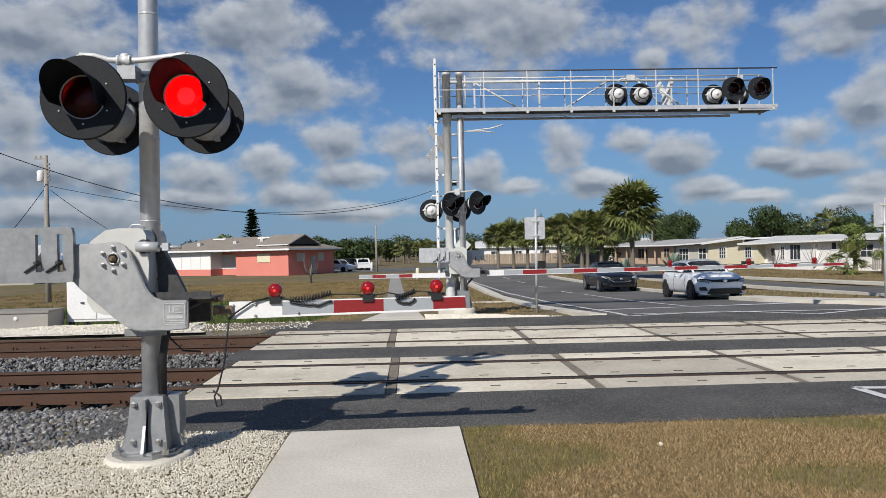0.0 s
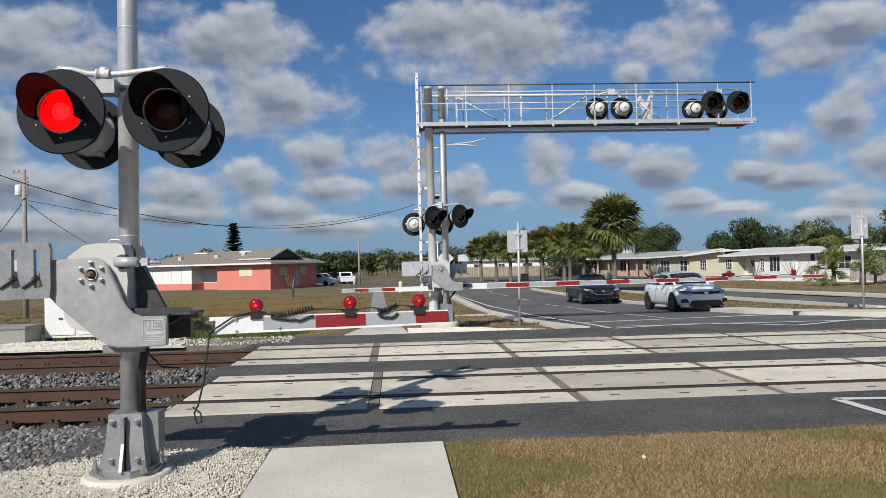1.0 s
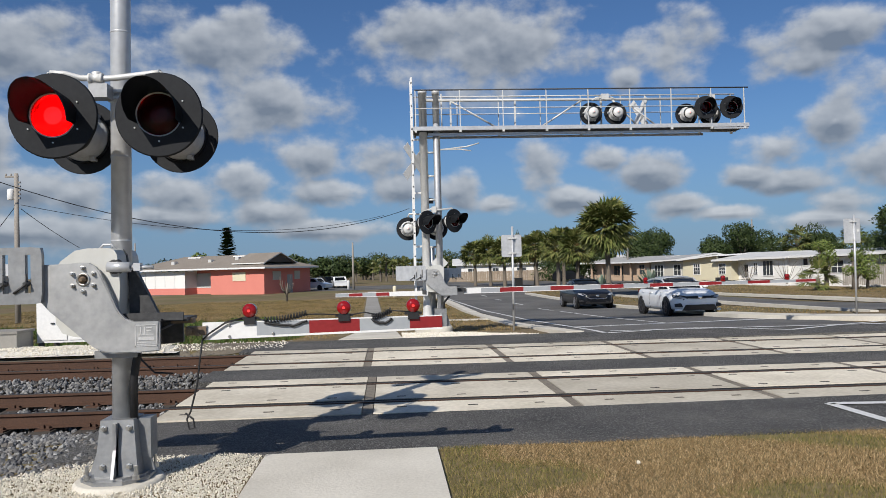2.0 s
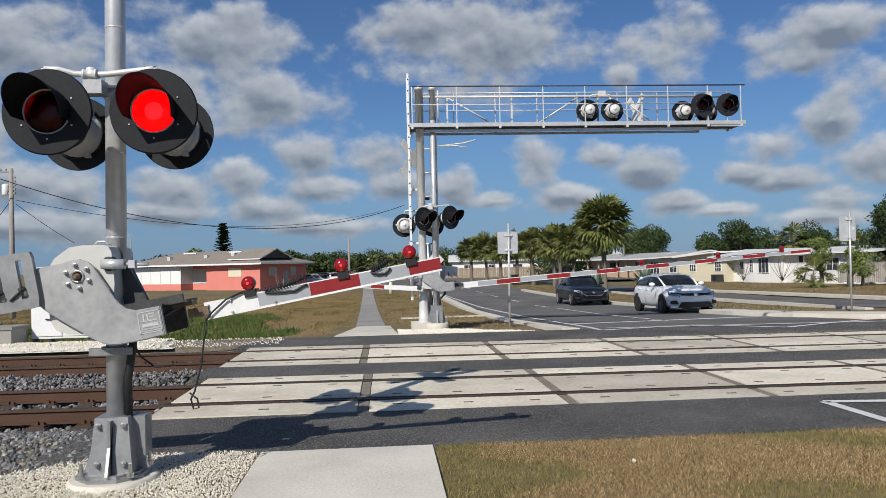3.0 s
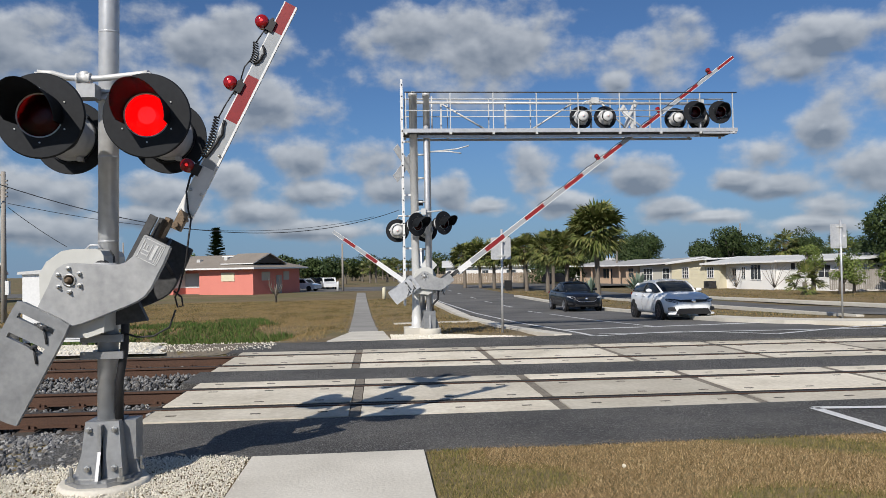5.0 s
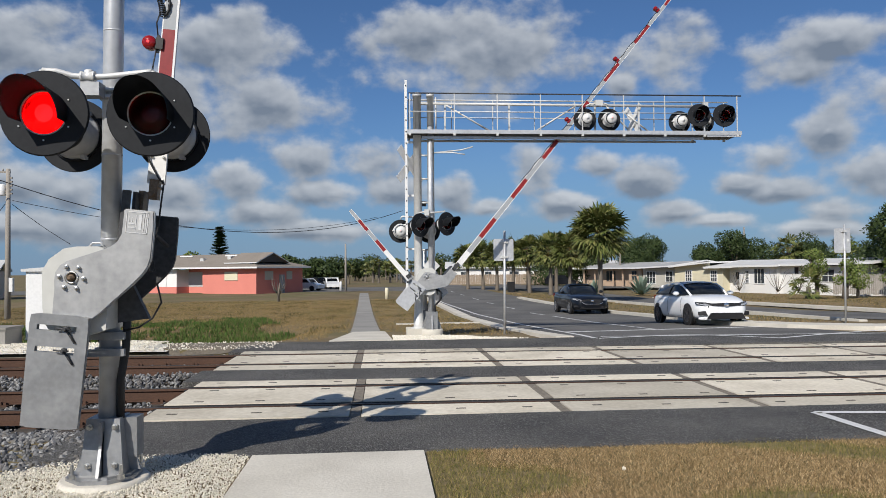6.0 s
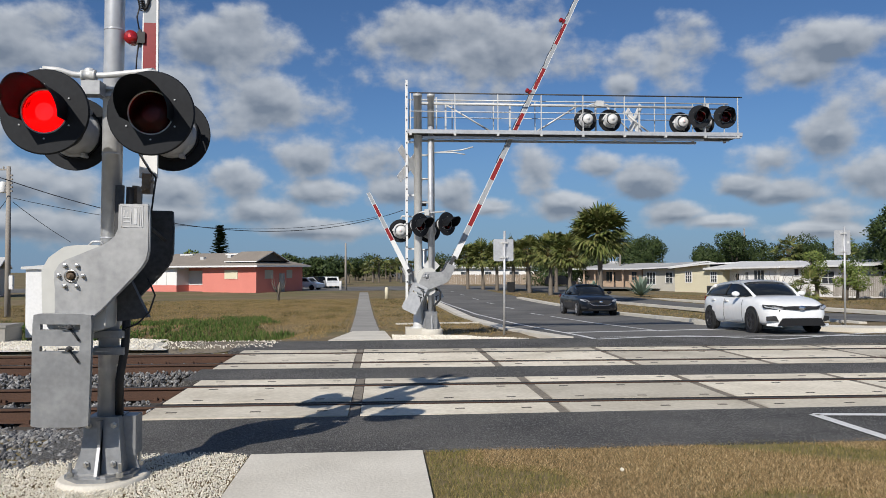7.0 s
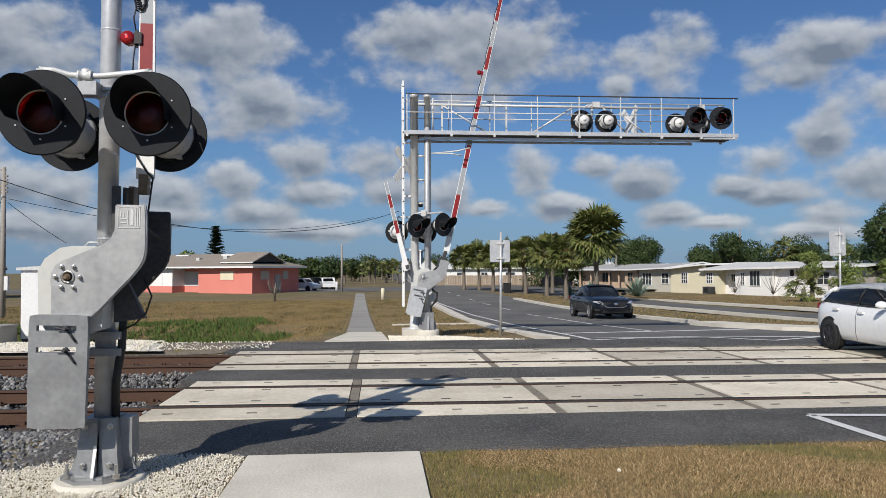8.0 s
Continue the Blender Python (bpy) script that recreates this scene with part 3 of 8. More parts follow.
def on_ballast(rng):
    x, y = rng.uniform(-9.5, CROSS_X + 0.1) + rng.uniform(0, 0.25), rng.uniform(5.6, 9.52)
    if y < gravel_edge(x) or x > CROSS_X + 0.1 + max(0, (8.6 - y)) * 0.45:
        return None
    top = 0.0 - 0.20 * max(0, min(1, (y - 8.0) / 1.3)) if x < CROSS_X else 0.0
    return x, y, top - 0.02 + rng.uniform(-0.02, 0.03)


def between_tracks(rng):
    x, y = rng.uniform(-16, CROSS_X - 0.05), rng.uniform(9.65, 16.4)
    for r in (*TRACK_NEAR, *TRACK_FAR):
        if abs(y - r) < 0.06:
            return None
    if 9.62 < y < 11.05 or 13.93 < y < 15.35:
        z = -0.17
    else:
        z = -0.10
    return x, y, z + rng.uniform(-0.03, 0.02)


def on_gravel(rng):
    x, y = rng.uniform(-6.5, -1.1), rng.uniform(4.2, 7.0)
    if y > gravel_edge(x) + rng.uniform(-0.1, 0.12) or (x > -1.17 and rng.random() > 0.06):
        return None
    return x, y, 0.012 + rng.uniform(-0.008, 0.018) + 0.03 * bell(x, -6, -1.5, 0.4)


def far_gravel(rng):
    if rng.random() < 0.5:
        x, y = rng.uniform(-22, -4.9), rng.uniform(16.7, 18.2)
        if rng.random() < 0.04:
            return rng.uniform(-5, CROSS_X + 0.4), rng.uniform(16.6, 18.3), 0.02
        return x, y, 0.02 + 0.12 * bell(y, 17.2, 17.9, 0.5) * (0.6 + 0.6 * noise.noise((x * 0.8, 4, 0)))
    x, y = rng.uniform(0.3, 3.6), rng.uniform(18.0, 19.9)
    if y > 19.5 - 0.42 * (x - 0.3) + 0.7 * noise.noise((x * 1.6, y * 1.3, 1)) or (y > 18.5 and rng.random() < 0.35):
        return None
    return x, y, 0.018


def build_stones():
    stones("ballast", 26000, on_ballast, 0.036, M["rocks"], "grey crushed rock ballast", "ballast", 1)
    stones("ballast", 17000, between_tracks, 0.036, M["rocks"], "grey crushed rock ballast between the rails", "ballast", 2)
    stones("white_gravel", 80000, on_gravel, 0.0082, M["pebbles"], "white limestone gravel round the signal base", "gravel", 3)
    sheet("gravel_bed", axis_steps([(-40, 2), (-22, 0.25), (-4.6, 0.25)]), axis_steps([(16.7, 0.15), (18.4, 0.15)]), lambda x, y: -0.02 + 0.14 * bell(y, 17.1, 17.8, 0.5) * (0.7 + 0.5 * noise.noise((x * 0.8, 4, 0))) * bell(x, -60, -5.4, 0.9), M["gravel_white"], "white limestone gravel bank beside the track", category="gravel")
    stones("white_gravel", 22000, far_gravel, 0.02, M["pebbles"], "white limestone gravel beyond the tracks", "gravel", 4)


def blades(name, count, where, h, w, mat, label, seed, lean=0.6):
    rng = np.random.RandomState(seed)
    xy = where(rng, count)
    n = len(xy)
    ang, hh = rng.rand(n) * math.tau, h * (0.4 + 0.9 * rng.rand(n))
    z = np.array([bed_z(float(a), float(b)) for a, b in xy])
    dx, dy = np.cos(ang) * w / 2, np.sin(ang) * w / 2
    lx, ly = (rng.rand(n) - 0.5) * 2 * lean * hh, (rng.rand(n) - 0.5) * 2 * lean * hh
    v = np.empty((n, 3, 3))
    v[:, 0] = np.stack([xy[:, 0] - dx, xy[:, 1] - dy, z - 0.005], 1)
    v[:, 1] = np.stack([xy[:, 0] + dx, xy[:, 1] + dy, z - 0.005], 1)
    v[:, 2] = np.stack([xy[:, 0] + lx, xy[:, 1] + ly, z + hh], 1)
    me = bpy.data.meshes.new(name)
    me.from_pydata(v.reshape(-1, 3).tolist(), [], np.arange(3 * n).reshape(-1, 3).tolist())
    me.materials.append(mat)
    return tagged(new(name, me), label, "grass", "", "stuff")


def rect(x0, x1, y0, y1, keep=None):
    def w(rng, n):
        xy = np.stack([x0 + (x1 - x0) * rng.rand(n), y0 + (y1 - y0) * rng.rand(n)], 1)
        return xy if keep is None else xy[keep(xy[:, 0], xy[:, 1])]
    return w


def build_grass():
    near = lambda x, y: (y < 7.06 + 0.05 * np.sin(x * 9) * np.sin(x * 3.7)) & ((x > 0.43) | (y < 1)) & ((x < 5.0) | (y < 1)) & (y > 4.3)
    green = lambda x, y: np.sin(x * 2.1 + 1.3 * np.sin(y * 2.7)) + np.sin(y * 3.3 + x * 1.1) + 1.6 * np.exp(-((x - 0.5) / 0.35) ** 2) + 0.5 * np.sin(x * 0.7 + 2)
    blades("dry_grass", 150000, rect(0.4, 5.2, 4.3, 7.2, lambda x, y: near(x, y) & (green(x, y) < 1.0)), 0.027, 0.007, M["tufts"], "short dry brown lawn grass", 5, 1.3)
    blades("green_grass", 60000, rect(0.4, 5.2, 4.3, 7.2, lambda x, y: near(x, y) & (green(x, y) > 0.55)), 0.036, 0.006, M["tufts_green"], "short green lawn grass in patches", 9, 0.8)
    blades("dry_grass", 110000, rect(-16, 3.6, 19, 64, lambda x, y: (np.abs(x + 0.47 + 0.024 * (y - 22.6)) > 0.52 + 0.5 * (y < 22.7) + 0.05 * np.sin(y * 3)) & ((x < 0.5) | (y > 20.2))), 0.055, 0.018, M["tufts_far"], "short dry brown lawn grass", 6)
    def weedy(x, y):
        v = np.array([noise.noise((float(a) * 0.45, float(b) * 0.30, 5.0)) + 0.6 * noise.noise((float(a) * 1.6, float(b) * 1.1, 9.0)) for a, b in zip(x, y)])
        fade = np.maximum(0, (y - 29) / 9) + np.maximum(0, (x + 3.4 + 0.16 * (y - 22)) / 1.6) + np.maximum(0, (23.5 - y) / 2.5)
        return v > -0.32 + fade
    blades("green_grass", 70000, rect(-26, -2.2, 21.5, 37, weedy), 0.15, 0.05, M["weeds"], "low green weeds in the ditch", 7)
    blades("dry_grass", 90000, rect(-26, -1.6, 22, 62, lambda x, y: (x < -1.05 - 0.024 * (y - 22))), 0.05, 0.025, M["tufts_far"], "tufted dry brown grass", 12, 0.9)
    blades("dry_grass", 40000, rect(11.9, 40, 24, 75, lambda x, y: ((x < 16.2) | (x > 24)) & (y > 25)), 0.05, 0.04, M["tufts_far"], "tufted olive-brown grass on the median and lawns", 13, 0.9)
    def clumps(x, y):
        v = np.array([noise.noise((float(a) * 0.55, float(b) * 0.32, 21.0)) + 0.7 * noise.noise((float(a) * 1.9, float(b) * 0.9, 31.0)) for a, b in zip(x, y)])
        return (v > 0.12) & (np.abs(x + 0.47 + 0.024 * (y - 22.6)) > 0.6)
    blades("dry_grass", 60000, rect(-26, 3.4, 22.8, 62, clumps), 0.085, 0.03, M["tufts_dark"], "darker tufts of rank dry grass", 14, 0.8)
    blades("dry_grass", 26000, rect(12.2, 42, 25.5, 74, lambda x, y: ((x < 16.0) | (x > 24)) & clumps(x, y)), 0.085, 0.035, M["tufts_dark"], "darker tufts of rank dry grass", 15, 0.8)
    sheet("dirt_verge", axis_steps([(-40, 2), (-10, 0.4), (-1.5, 0.4)]), axis_steps([(16.75, 0.3), (22.3, 0.3)]), lambda x, y: bed_z(x, y) + 0.012 + 0.03 * noise.noise((x * 1.5, y * 1.5, 2)) - 0.05 * bell(x, -1.9, 5, 0.6), M["dirt"], "bare grey-brown dirt strip beside the ballast")


M["dirt"] = material("bare_dirt", [(0.075, 0.062, 0.045), (0.17, 0.145, 0.11), (0.24, 0.21, 0.165)], 0.95, scale=0.9, fine=22, bump=0.6, stain=0.55, contrast=0.45)
M["weeds"] = island_material("green_weeds", [(0.03, 0.065, 0.012), (0.07, 0.125, 0.024), (0.045, 0.085, 0.018), (0.12, 0.14, 0.045), (0.10, 0.085, 0.038)])
build_stones()
build_grass()


# ---- crossing signals ----
M["hood"] = material("satin_black_metal", [(0.014, 0.015, 0.018), (0.022, 0.024, 0.027)], 0.55, spec=0.2, scale=6, fine=30)
M["dark_metal"] = material("dark_grey_metal", [(0.035, 0.036, 0.038), (0.09, 0.09, 0.092)], 0.55, metal=0.3, scale=5, fine=30)
M["housing_cream"] = material("cream_enamel", [(0.50, 0.50, 0.47), (0.60, 0.60, 0.57)], 0.4, scale=2, fine=14, stain=0.5)
M["silver_sheet"] = material("grey_reflective_sheeting", [(0.30, 0.32, 0.34), (0.36, 0.38, 0.40)], 0.45, scale=2, fine=20)
M["bolt"] = material("steel_bolt", [(0.45, 0.44, 0.42), (0.65, 0.64, 0.61)], 0.35, metal=0.9, scale=20, fine=90)
M["brass"] = material("brown_clamp", [(0.12, 0.085, 0.055), (0.26, 0.19, 0.13)], 0.5, metal=0.5, scale=20, fine=80)
M["cast_plate"] = material("raised_maker_plate", [(0.50, 0.50, 0.50), (0.66, 0.66, 0.65)], 0.5, metal=0.5, scale=20, fine=50)


def glass_material(name, color, rough, emit=0.0):
    mt = bpy.data.materials.new(name)
    mt.use_nodes = True
    b = mt.node_tree.nodes["Principled BSDF"]
    b.inputs["Base Color"].default_value = (*color, 1)
    b.inputs["Roughness"].default_value = rough
    b.inputs["Transmission Weight"].default_value = 1.0
    b.inputs["IOR"].default_value = 1.3
    return mt


def glow_material(name, color, strength):
    mt = bpy.data.materials.new(name)
    mt.use_nodes = True
    b = mt.node_tree.nodes["Principled BSDF"]
    b.inputs["Base Color"].default_value = (*color, 1)
    b.inputs["Emission Color"].default_value = (*color, 1)
    b.inputs["Emission Strength"].default_value = strength
    return mt


M["red_glass"] = glass_material("red_lens_glass", (0.55, 0.012, 0.016), 0.18)
M["red_glow"] = glow_material("red_lamp_glow", (1.0, 0.05, 0.05), 3.6)
M["red_dull"] = material("unlit_red_lamp", [(0.09, 0.004, 0.005), (0.15, 0.007, 0.008)], 0.6, scale=-30, fine=90)
M["red_plastic"] = material("red_lamp_plastic", [(0.17, 0.004, 0.006), (0.34, 0.008, 0.010)], 0.12, scale=30, fine=120, coat=0.5)
M["red_lit"] = glow_material("small_red_lamp_glow", (0.9, 0.03, 0.03), 0.9)


def lamp_meshes():
    """Meshes of one flasher, which looks along -y, centred on its lens."""
    out = {}
    bm = bmesh.new()
    lathe(bm, [(0.150, -0.004), (0.296, -0.004), (0.305, 0.010), (0.300, 0.016), (0.150, 0.010), (0.150, -0.004)], axis="y", seg=48, caps=False, smooth=False)
    out["background"] = mesh_of("background", bm, "hood")
    bm = bmesh.new()
    n, rows = 26, 7
    grid = []
    for i in range(n + 1):
        a = radians(-114 + 228 * i / n)
        ln = 0.05 + 0.37 * (0.5 + 0.5 * math.cos(a)) ** 0.8
        line_ = []
        for j in range(rows):
            v = j / (rows - 1)
            r = 0.162 + 0.010 * v
            line_.append(bm.verts.new((r * math.sin(a), -0.004 - ln * v, r * math.cos(a))))
        grid.append(line_)
    for a, b in zip(grid, grid[1:]):
        for j in range(rows - 1):
            f = bm.faces.new((a[j], a[j + 1], b[j + 1], b[j]))
            f.smooth = True
    bmesh.ops.solidify(bm, geom=bm.faces[:], thickness=0.006)
    out["hood"] = mesh_of("hood", bm, "hood")
    bm = bmesh.new()
    lathe(bm, [(0.148, 0.004), (0.148, -0.006), (0.10, -0.022), (0.05, -0.028), (0.004, -0.030)], axis="y", seg=40)
    out["lens"] = mesh_of("lens", bm, "red_glass")
    bm = bmesh.new()
    lathe(bm, [(0.158, -0.012), (0.158, 0.004), (0.150, 0.004), (0.150, -0.012), (0.158, -0.012)], axis="y", seg=40, caps=False)
    out["lens_ring"] = mesh_of("lens_ring", bm, "galv")
    bm = bmesh.new()
    prof = [(0.200, 0.014), (0.196, 0.055), (0.182, 0.062), (0.178, 0.12), (0.168, 0.19), (0.14, 0.25), (0.08, 0.29), (0.03, 0.297), (0.028, 0.312), (0.004, 0.314)]
    lathe(bm, prof, axis="y", seg=32, caps=False)
    for k in range(3):
        a = radians(90 + 120 * k + 35)
        c = Vector((0.205 * math.cos(a), 0.05, 0.205 * math.sin(a)))
        box(bm, c.x - 0.02, c.x + 0.02, 0.02, 0.09, c.z - 0.018, c.z + 0.018)
    out["housing"] = mesh_of("housing", bm, "housing_paint")
    bm = bmesh.new()
    lathe(bm, [(0.203, 0.020), (0.212, 0.020), (0.212, 0.046), (0.203, 0.046), (0.203, 0.020)], axis="y", seg=36, caps=False)
    out["housing_strap"] = mesh_of("housing_strap", bm, "hood")
    # a bulb that glows on one half only: it turns to face the lens when it flashes
    bm = bmesh.new()
    bmesh.ops.create_uvsphere(bm, u_segments=24, v_segments=16, radius=0.146)
    for f in bm.faces:
        f.smooth = True
        f.material_index = 0 if f.calc_center_median().y < 0 else 1
    out["bulb"] = mesh_of("bulb", bm, ["red_glow", "red_dull"])
    # added black tube, hidden in the housing, that blocks the turned bulb's stray glow
    bm = bmesh.new()
    lathe(bm, [(0.1495, 0.006), (0.1495, 0.29)], axis="y", seg=32, caps=False)
    lathe(bm, [(0.151, 0.29), (0.151, 0.006)], axis="y", seg=32, caps=False)
    out["glow_shield"] = mesh_of("glow_shield", bm, "black")
    # screws round the lens
    bm = bmesh.new()
    lathe(bm, [(0.006, -0.012), (0.006, -0.004)], axis="y", seg=8)
    out["screw"] = mesh_of("screw", bm, "bolt")
    return out


M["housing_paint"] = material("light_grey_enamel", [(0.62, 0.62, 0.61), (0.74, 0.74, 0.73)], 0.4, scale=3, fine=20)
LAMP = lamp_meshes()
# the same light housing, greyed for the shade of the lamp before it
M["housing_shaded"] = material("shaded_light_grey_enamel", [(0.36, 0.365, 0.37), (0.48, 0.485, 0.49)], 0.4, scale=3, fine=20)
LAMP_SHADED = LAMP["housing"].copy()
LAMP_SHADED.materials[0] = M["housing_shaded"]


def lamp(parent, m, on=False, dark=False):
    """A flasher: background disc with hood, lens, ring, housing and bulb under it. dark: housing with shade in its
    colour. Returns the bulb.
    """
    base = new("flasher", LAMP["background"])
    place(base, parent, m)
    base["label"] = "round black flasher background with hooded red lens"
    for k in ("hood", "lens", "lens_ring", "housing", "glow_shield"):
        place(new(k, LAMP_SHADED if dark and k == "housing" else LAMP[k]), base)
    for k in range(6):
        a = radians(30 + 60 * k)
        place(new("screw", LAMP["screw"]), base, pose(0.192 * math.cos(a), 0, 0.192 * math.sin(a)))
    place(new("housing_strap", LAMP["housing_strap"]), base)
    b = place(new("bulb", LAMP["bulb"]), base, pose(0, 0.135, 0, 0, 0, 0 if on else 180))
    return b


def ring_of_bolts(bm, c, r, n, size, depth, y, a0=0.0):
    for k in range(n):
        a = a0 + k * math.tau / n
        o = (c[0] + r * math.cos(a), y, c[1] + r * math.sin(a))
        lathe(bm, [(size, 0), (size, -depth * 0.5), (size * 0.55, -depth * 0.55), (size * 0.55, -depth)], origin=o, axis="y", seg=6, smooth=False)


CAST = [(-0.31, 0.115), (-0.1, 0.120), (-0.03, 0.128), (0.03, 0.125), (0.085, 0.095), (0.12, 0.05), (0.145, -0.01), (0.235, -0.215), (0.262, -0.262), (0.30, -0.303), (0.36, -0.328),
        (0.55, -0.330), (0.55, -0.552), (0.40, -0.562), (0.2, -0.562), (0.13, -0.548), (0.07, -0.515), (0.0, -0.46), (-0.11, -0.36), (-0.25, -0.235), (-0.31, -0.165)]


def rounded(bm, geom_bevel):
    bmesh.ops.bevel(bm, geom=[e for e in bm.edges if len(e.link_faces) == 2 and e.calc_face_angle(0) > 0.9], offset=geom_bevel, segments=2, affect="EDGES", clamp_overlap=True)


def counterweight_bm():
    """A slotted weight plate that hangs on the casting's short end."""
    bm = bmesh.new()
    # the plate is cut round two slots
    u0, u1, w0, w1 = -1.12, -0.28, -0.172, 0.25
    slots = ((-0.40, -0.36), (-0.56, -0.52))
    us = [u0, slots[1][0], slots[1][1], slots[0][0], slots[0][1], u1]
    ws = [w0, -0.09, 0.195, w1]
    grid = [[bm.verts.new((u, 0, w)) for w in ws] for u in us]
    for i in range(5):
        for j in range(3):
            if i in (1, 3) and j == 1:
                continue
            bm.faces.new((grid[i][j], grid[i + 1][j], grid[i + 1][j + 1], grid[i][j + 1]))
    ext = bmesh.ops.extrude_face_region(bm, geom=bm.faces[:])
    bmesh.ops.translate(bm, verts=[v for v in ext["geom"] if isinstance(v, bmesh.types.BMVert)], vec=(0, 0.045, 0))
    bmesh.ops.recalc_face_normals(bm, faces=bm.faces)
    # blunted outer corners
    for v in bm.verts:
        at_end, at_edge = min(abs(v.co.x - u0), abs(v.co.x - u1)) < 1e-4, min(abs(v.co.z - w0), abs(v.co.z - w1)) < 1e-4
        if at_end and at_edge:
            v.co.x += 0.010 if abs(v.co.x - u0) < 1e-4 else -0.010
            v.co.z += 0.006 if abs(v.co.z - w0) < 1e-4 else -0.006
    return bm


def build_near_signal():
    base = Vector((-2.135, 6.2, 0))
    back = Matrix.Translation(-base)
    root = thing("crossing_signal", "galvanised crossing signal mast with red flashers and short gate", "crossing signal", Matrix.Translation(base), group="crossing signals")

    def add(name, bm, mats, label="", bevel=0.0, parent=None, m=None):
        if name in ("rib", "anchor_bolt", "mast_clamp", "adjuster"):
            return parts(name, bm, mats, root, label, bevel, back)
        return part(name, bm, mats, parent or root, label, bevel, m if m else back)

    X, Y = base.x, base.y
    bm = bmesh.new()
    lathe(bm, [(0.34, -0.25), (0.345, 0.045), (0.335, 0.075), (0.32, 0.085)], origin=(X - 0.03, Y, 0), seg=40)
    add("foundation", bm, "concrete", "round cast concrete foundation")
    bm = bmesh.new()
    prism(bm, [(X - 0.03 + 0.28 * math.cos(a), Y + 0.28 * math.sin(a)) for a in [radians(22.5 + 45 * k) for k in range(8)]], 0.086, 0.115, "xy")
    prism(bm, [(X - 0.03 + 0.25 * math.cos(a), Y + 0.25 * math.sin(a)) for a in [radians(22.5 + 45 * k) for k in range(8)]], 0.115, 0.135, "xy")
    add("flange", bm, "galv_dark", "grey cast base flange", bevel=0.006)
    bm = bmesh.new()
    a, b = 0.165, 0.125
    lo = [(X - a, Y - a), (X + a, Y - a), (X + a, Y + a), (X - a, Y + a)]
    hi = [(X - b, Y - b), (X + b, Y - b), (X + b, Y + b), (X - b, Y + b)]
    v0 = [bm.verts.new((x, y, 0.135)) for x, y in lo]
    v1 = [bm.verts.new((x, y, 0.56)) for x, y in hi]
    bm.faces.new(v0[::-1])
    bm.faces.new(v1)
    for i in range(4):
        bm.faces.new((v0[i], v0[(i + 1) % 4], v1[(i + 1) % 4], v1[i]))
    add("pedestal", bm, "galv_dark", "tapered grey cast pedestal", bevel=0.02)
    bm = bmesh.new()
    for d in (-1, 1):
        prism(bm, [(X - 0.012, 0.136), (X + 0.012, 0.136), (X + 0.012, 0.54), (X - 0.012, 0.54)], Y + d * 0.13, Y + d * 0.19)
        vs = [(X + d * 0.13, 0.136), (X + d * 0.25, 0.136), (X + d * 0.128, 0.5)]
        prism(bm, vs if d > 0 else vs[::-1], Y - 0.012, Y + 0.012)
    prism(bm, [(Y - 0.26, 0.136), (Y - 0.165, 0.136), (Y - 0.125, 0.53)], X - 0.012, X + 0.012, "yz")
    add("rib", bm, "galv_dark", "stiffening rib")
    bm = bmesh.new()
    for x, z in ((X - 0.10, 0.21), (X + 0.10, 0.21), (X - 0.095, 0.50), (X + 0.095, 0.50)):
        lathe(bm, [(0.026, 0), (0.026, -0.012), (0.015, -0.014), (0.015, -0.04)], origin=(x, Y - 0.128 - (0.56 - z) * 0.09, z), axis="y", seg=6, smooth=False)
    for x, y in ((-0.22, -0.16), (0.16, -0.2), (-0.2, 0.18), (0.2, 0.16)):
        lathe(bm, [(0.028, 0.115), (0.028, 0.15), (0.014, 0.15), (0.014, 0.22)], origin=(X + x, Y + y, 0), seg=8, smooth=False)
    add("anchor_bolt", bm, "bolt", "steel anchor bolts")
    bm = bmesh.new()
    box(bm, X + 0.13, X + 0.225, Y - 0.03, Y + 0.14, 0.24, 0.55)
    add("junction_box", bm, "galv_dark", "grey cable junction box", bevel=0.03)
    bm = bmesh.new()
    lean = lambda z: X - 0.004 + 0.010 * z
    tube(bm, [(lean(0.5), Y, 0.5), (lean(5.0), Y, 5.0), (lean(5.03), Y, 5.03), (lean(5.05), Y, 5.05)], [0.078, 0.077, 0.065, 0.01], 28)
    for z in (3.62, 2.62, 1.95):
        tube(bm, [(lean(z), Y, z), (lean(z), Y, z + 0.004), (lean(z), Y, z + 0.012), (lean(z), Y, z + 0.016)], [0.0775, 0.0795, 0.0795, 0.0775], 28)
    add("mast", bm, "galv", "round galvanised steel mast")
    # the warning cross above
    bm = bmesh.new()
    for s in (1, -1):
        m = pose(X, Y - 0.12 - 0.012 * s, 4.45, 0, 45 * s, 0)
        v = box(bm, -0.6, 0.6, -0.003, 0.003, -0.115, 0.115)
        bmesh.ops.transform(bm, matrix=m, verts=v)
    add("warning_cross", bm, "white", "white crossed warning blades")
    # lamp arms
    bm = bmesh.new()
    tube(bm, [(X - 0.40, Y - 0.28, 3.235), (X - 0.30, Y - 0.26, 3.235), (X - 0.20, Y - 0.23, 3.21), (X - 0.06, Y - 0.22, 3.205), (X + 0.06, Y - 0.22, 3.21), (X + 0.32, Y - 0.24, 3.235), (X + 0.42, Y - 0.28, 3.235)], 0.024, 12)
    tube(bm, [(X - 0.40, Y - 0.28, 3.235), (X - 0.42, Y - 0.30, 3.1), (X - 0.32, Y - 0.35, 2.9)], 0.022, 10)
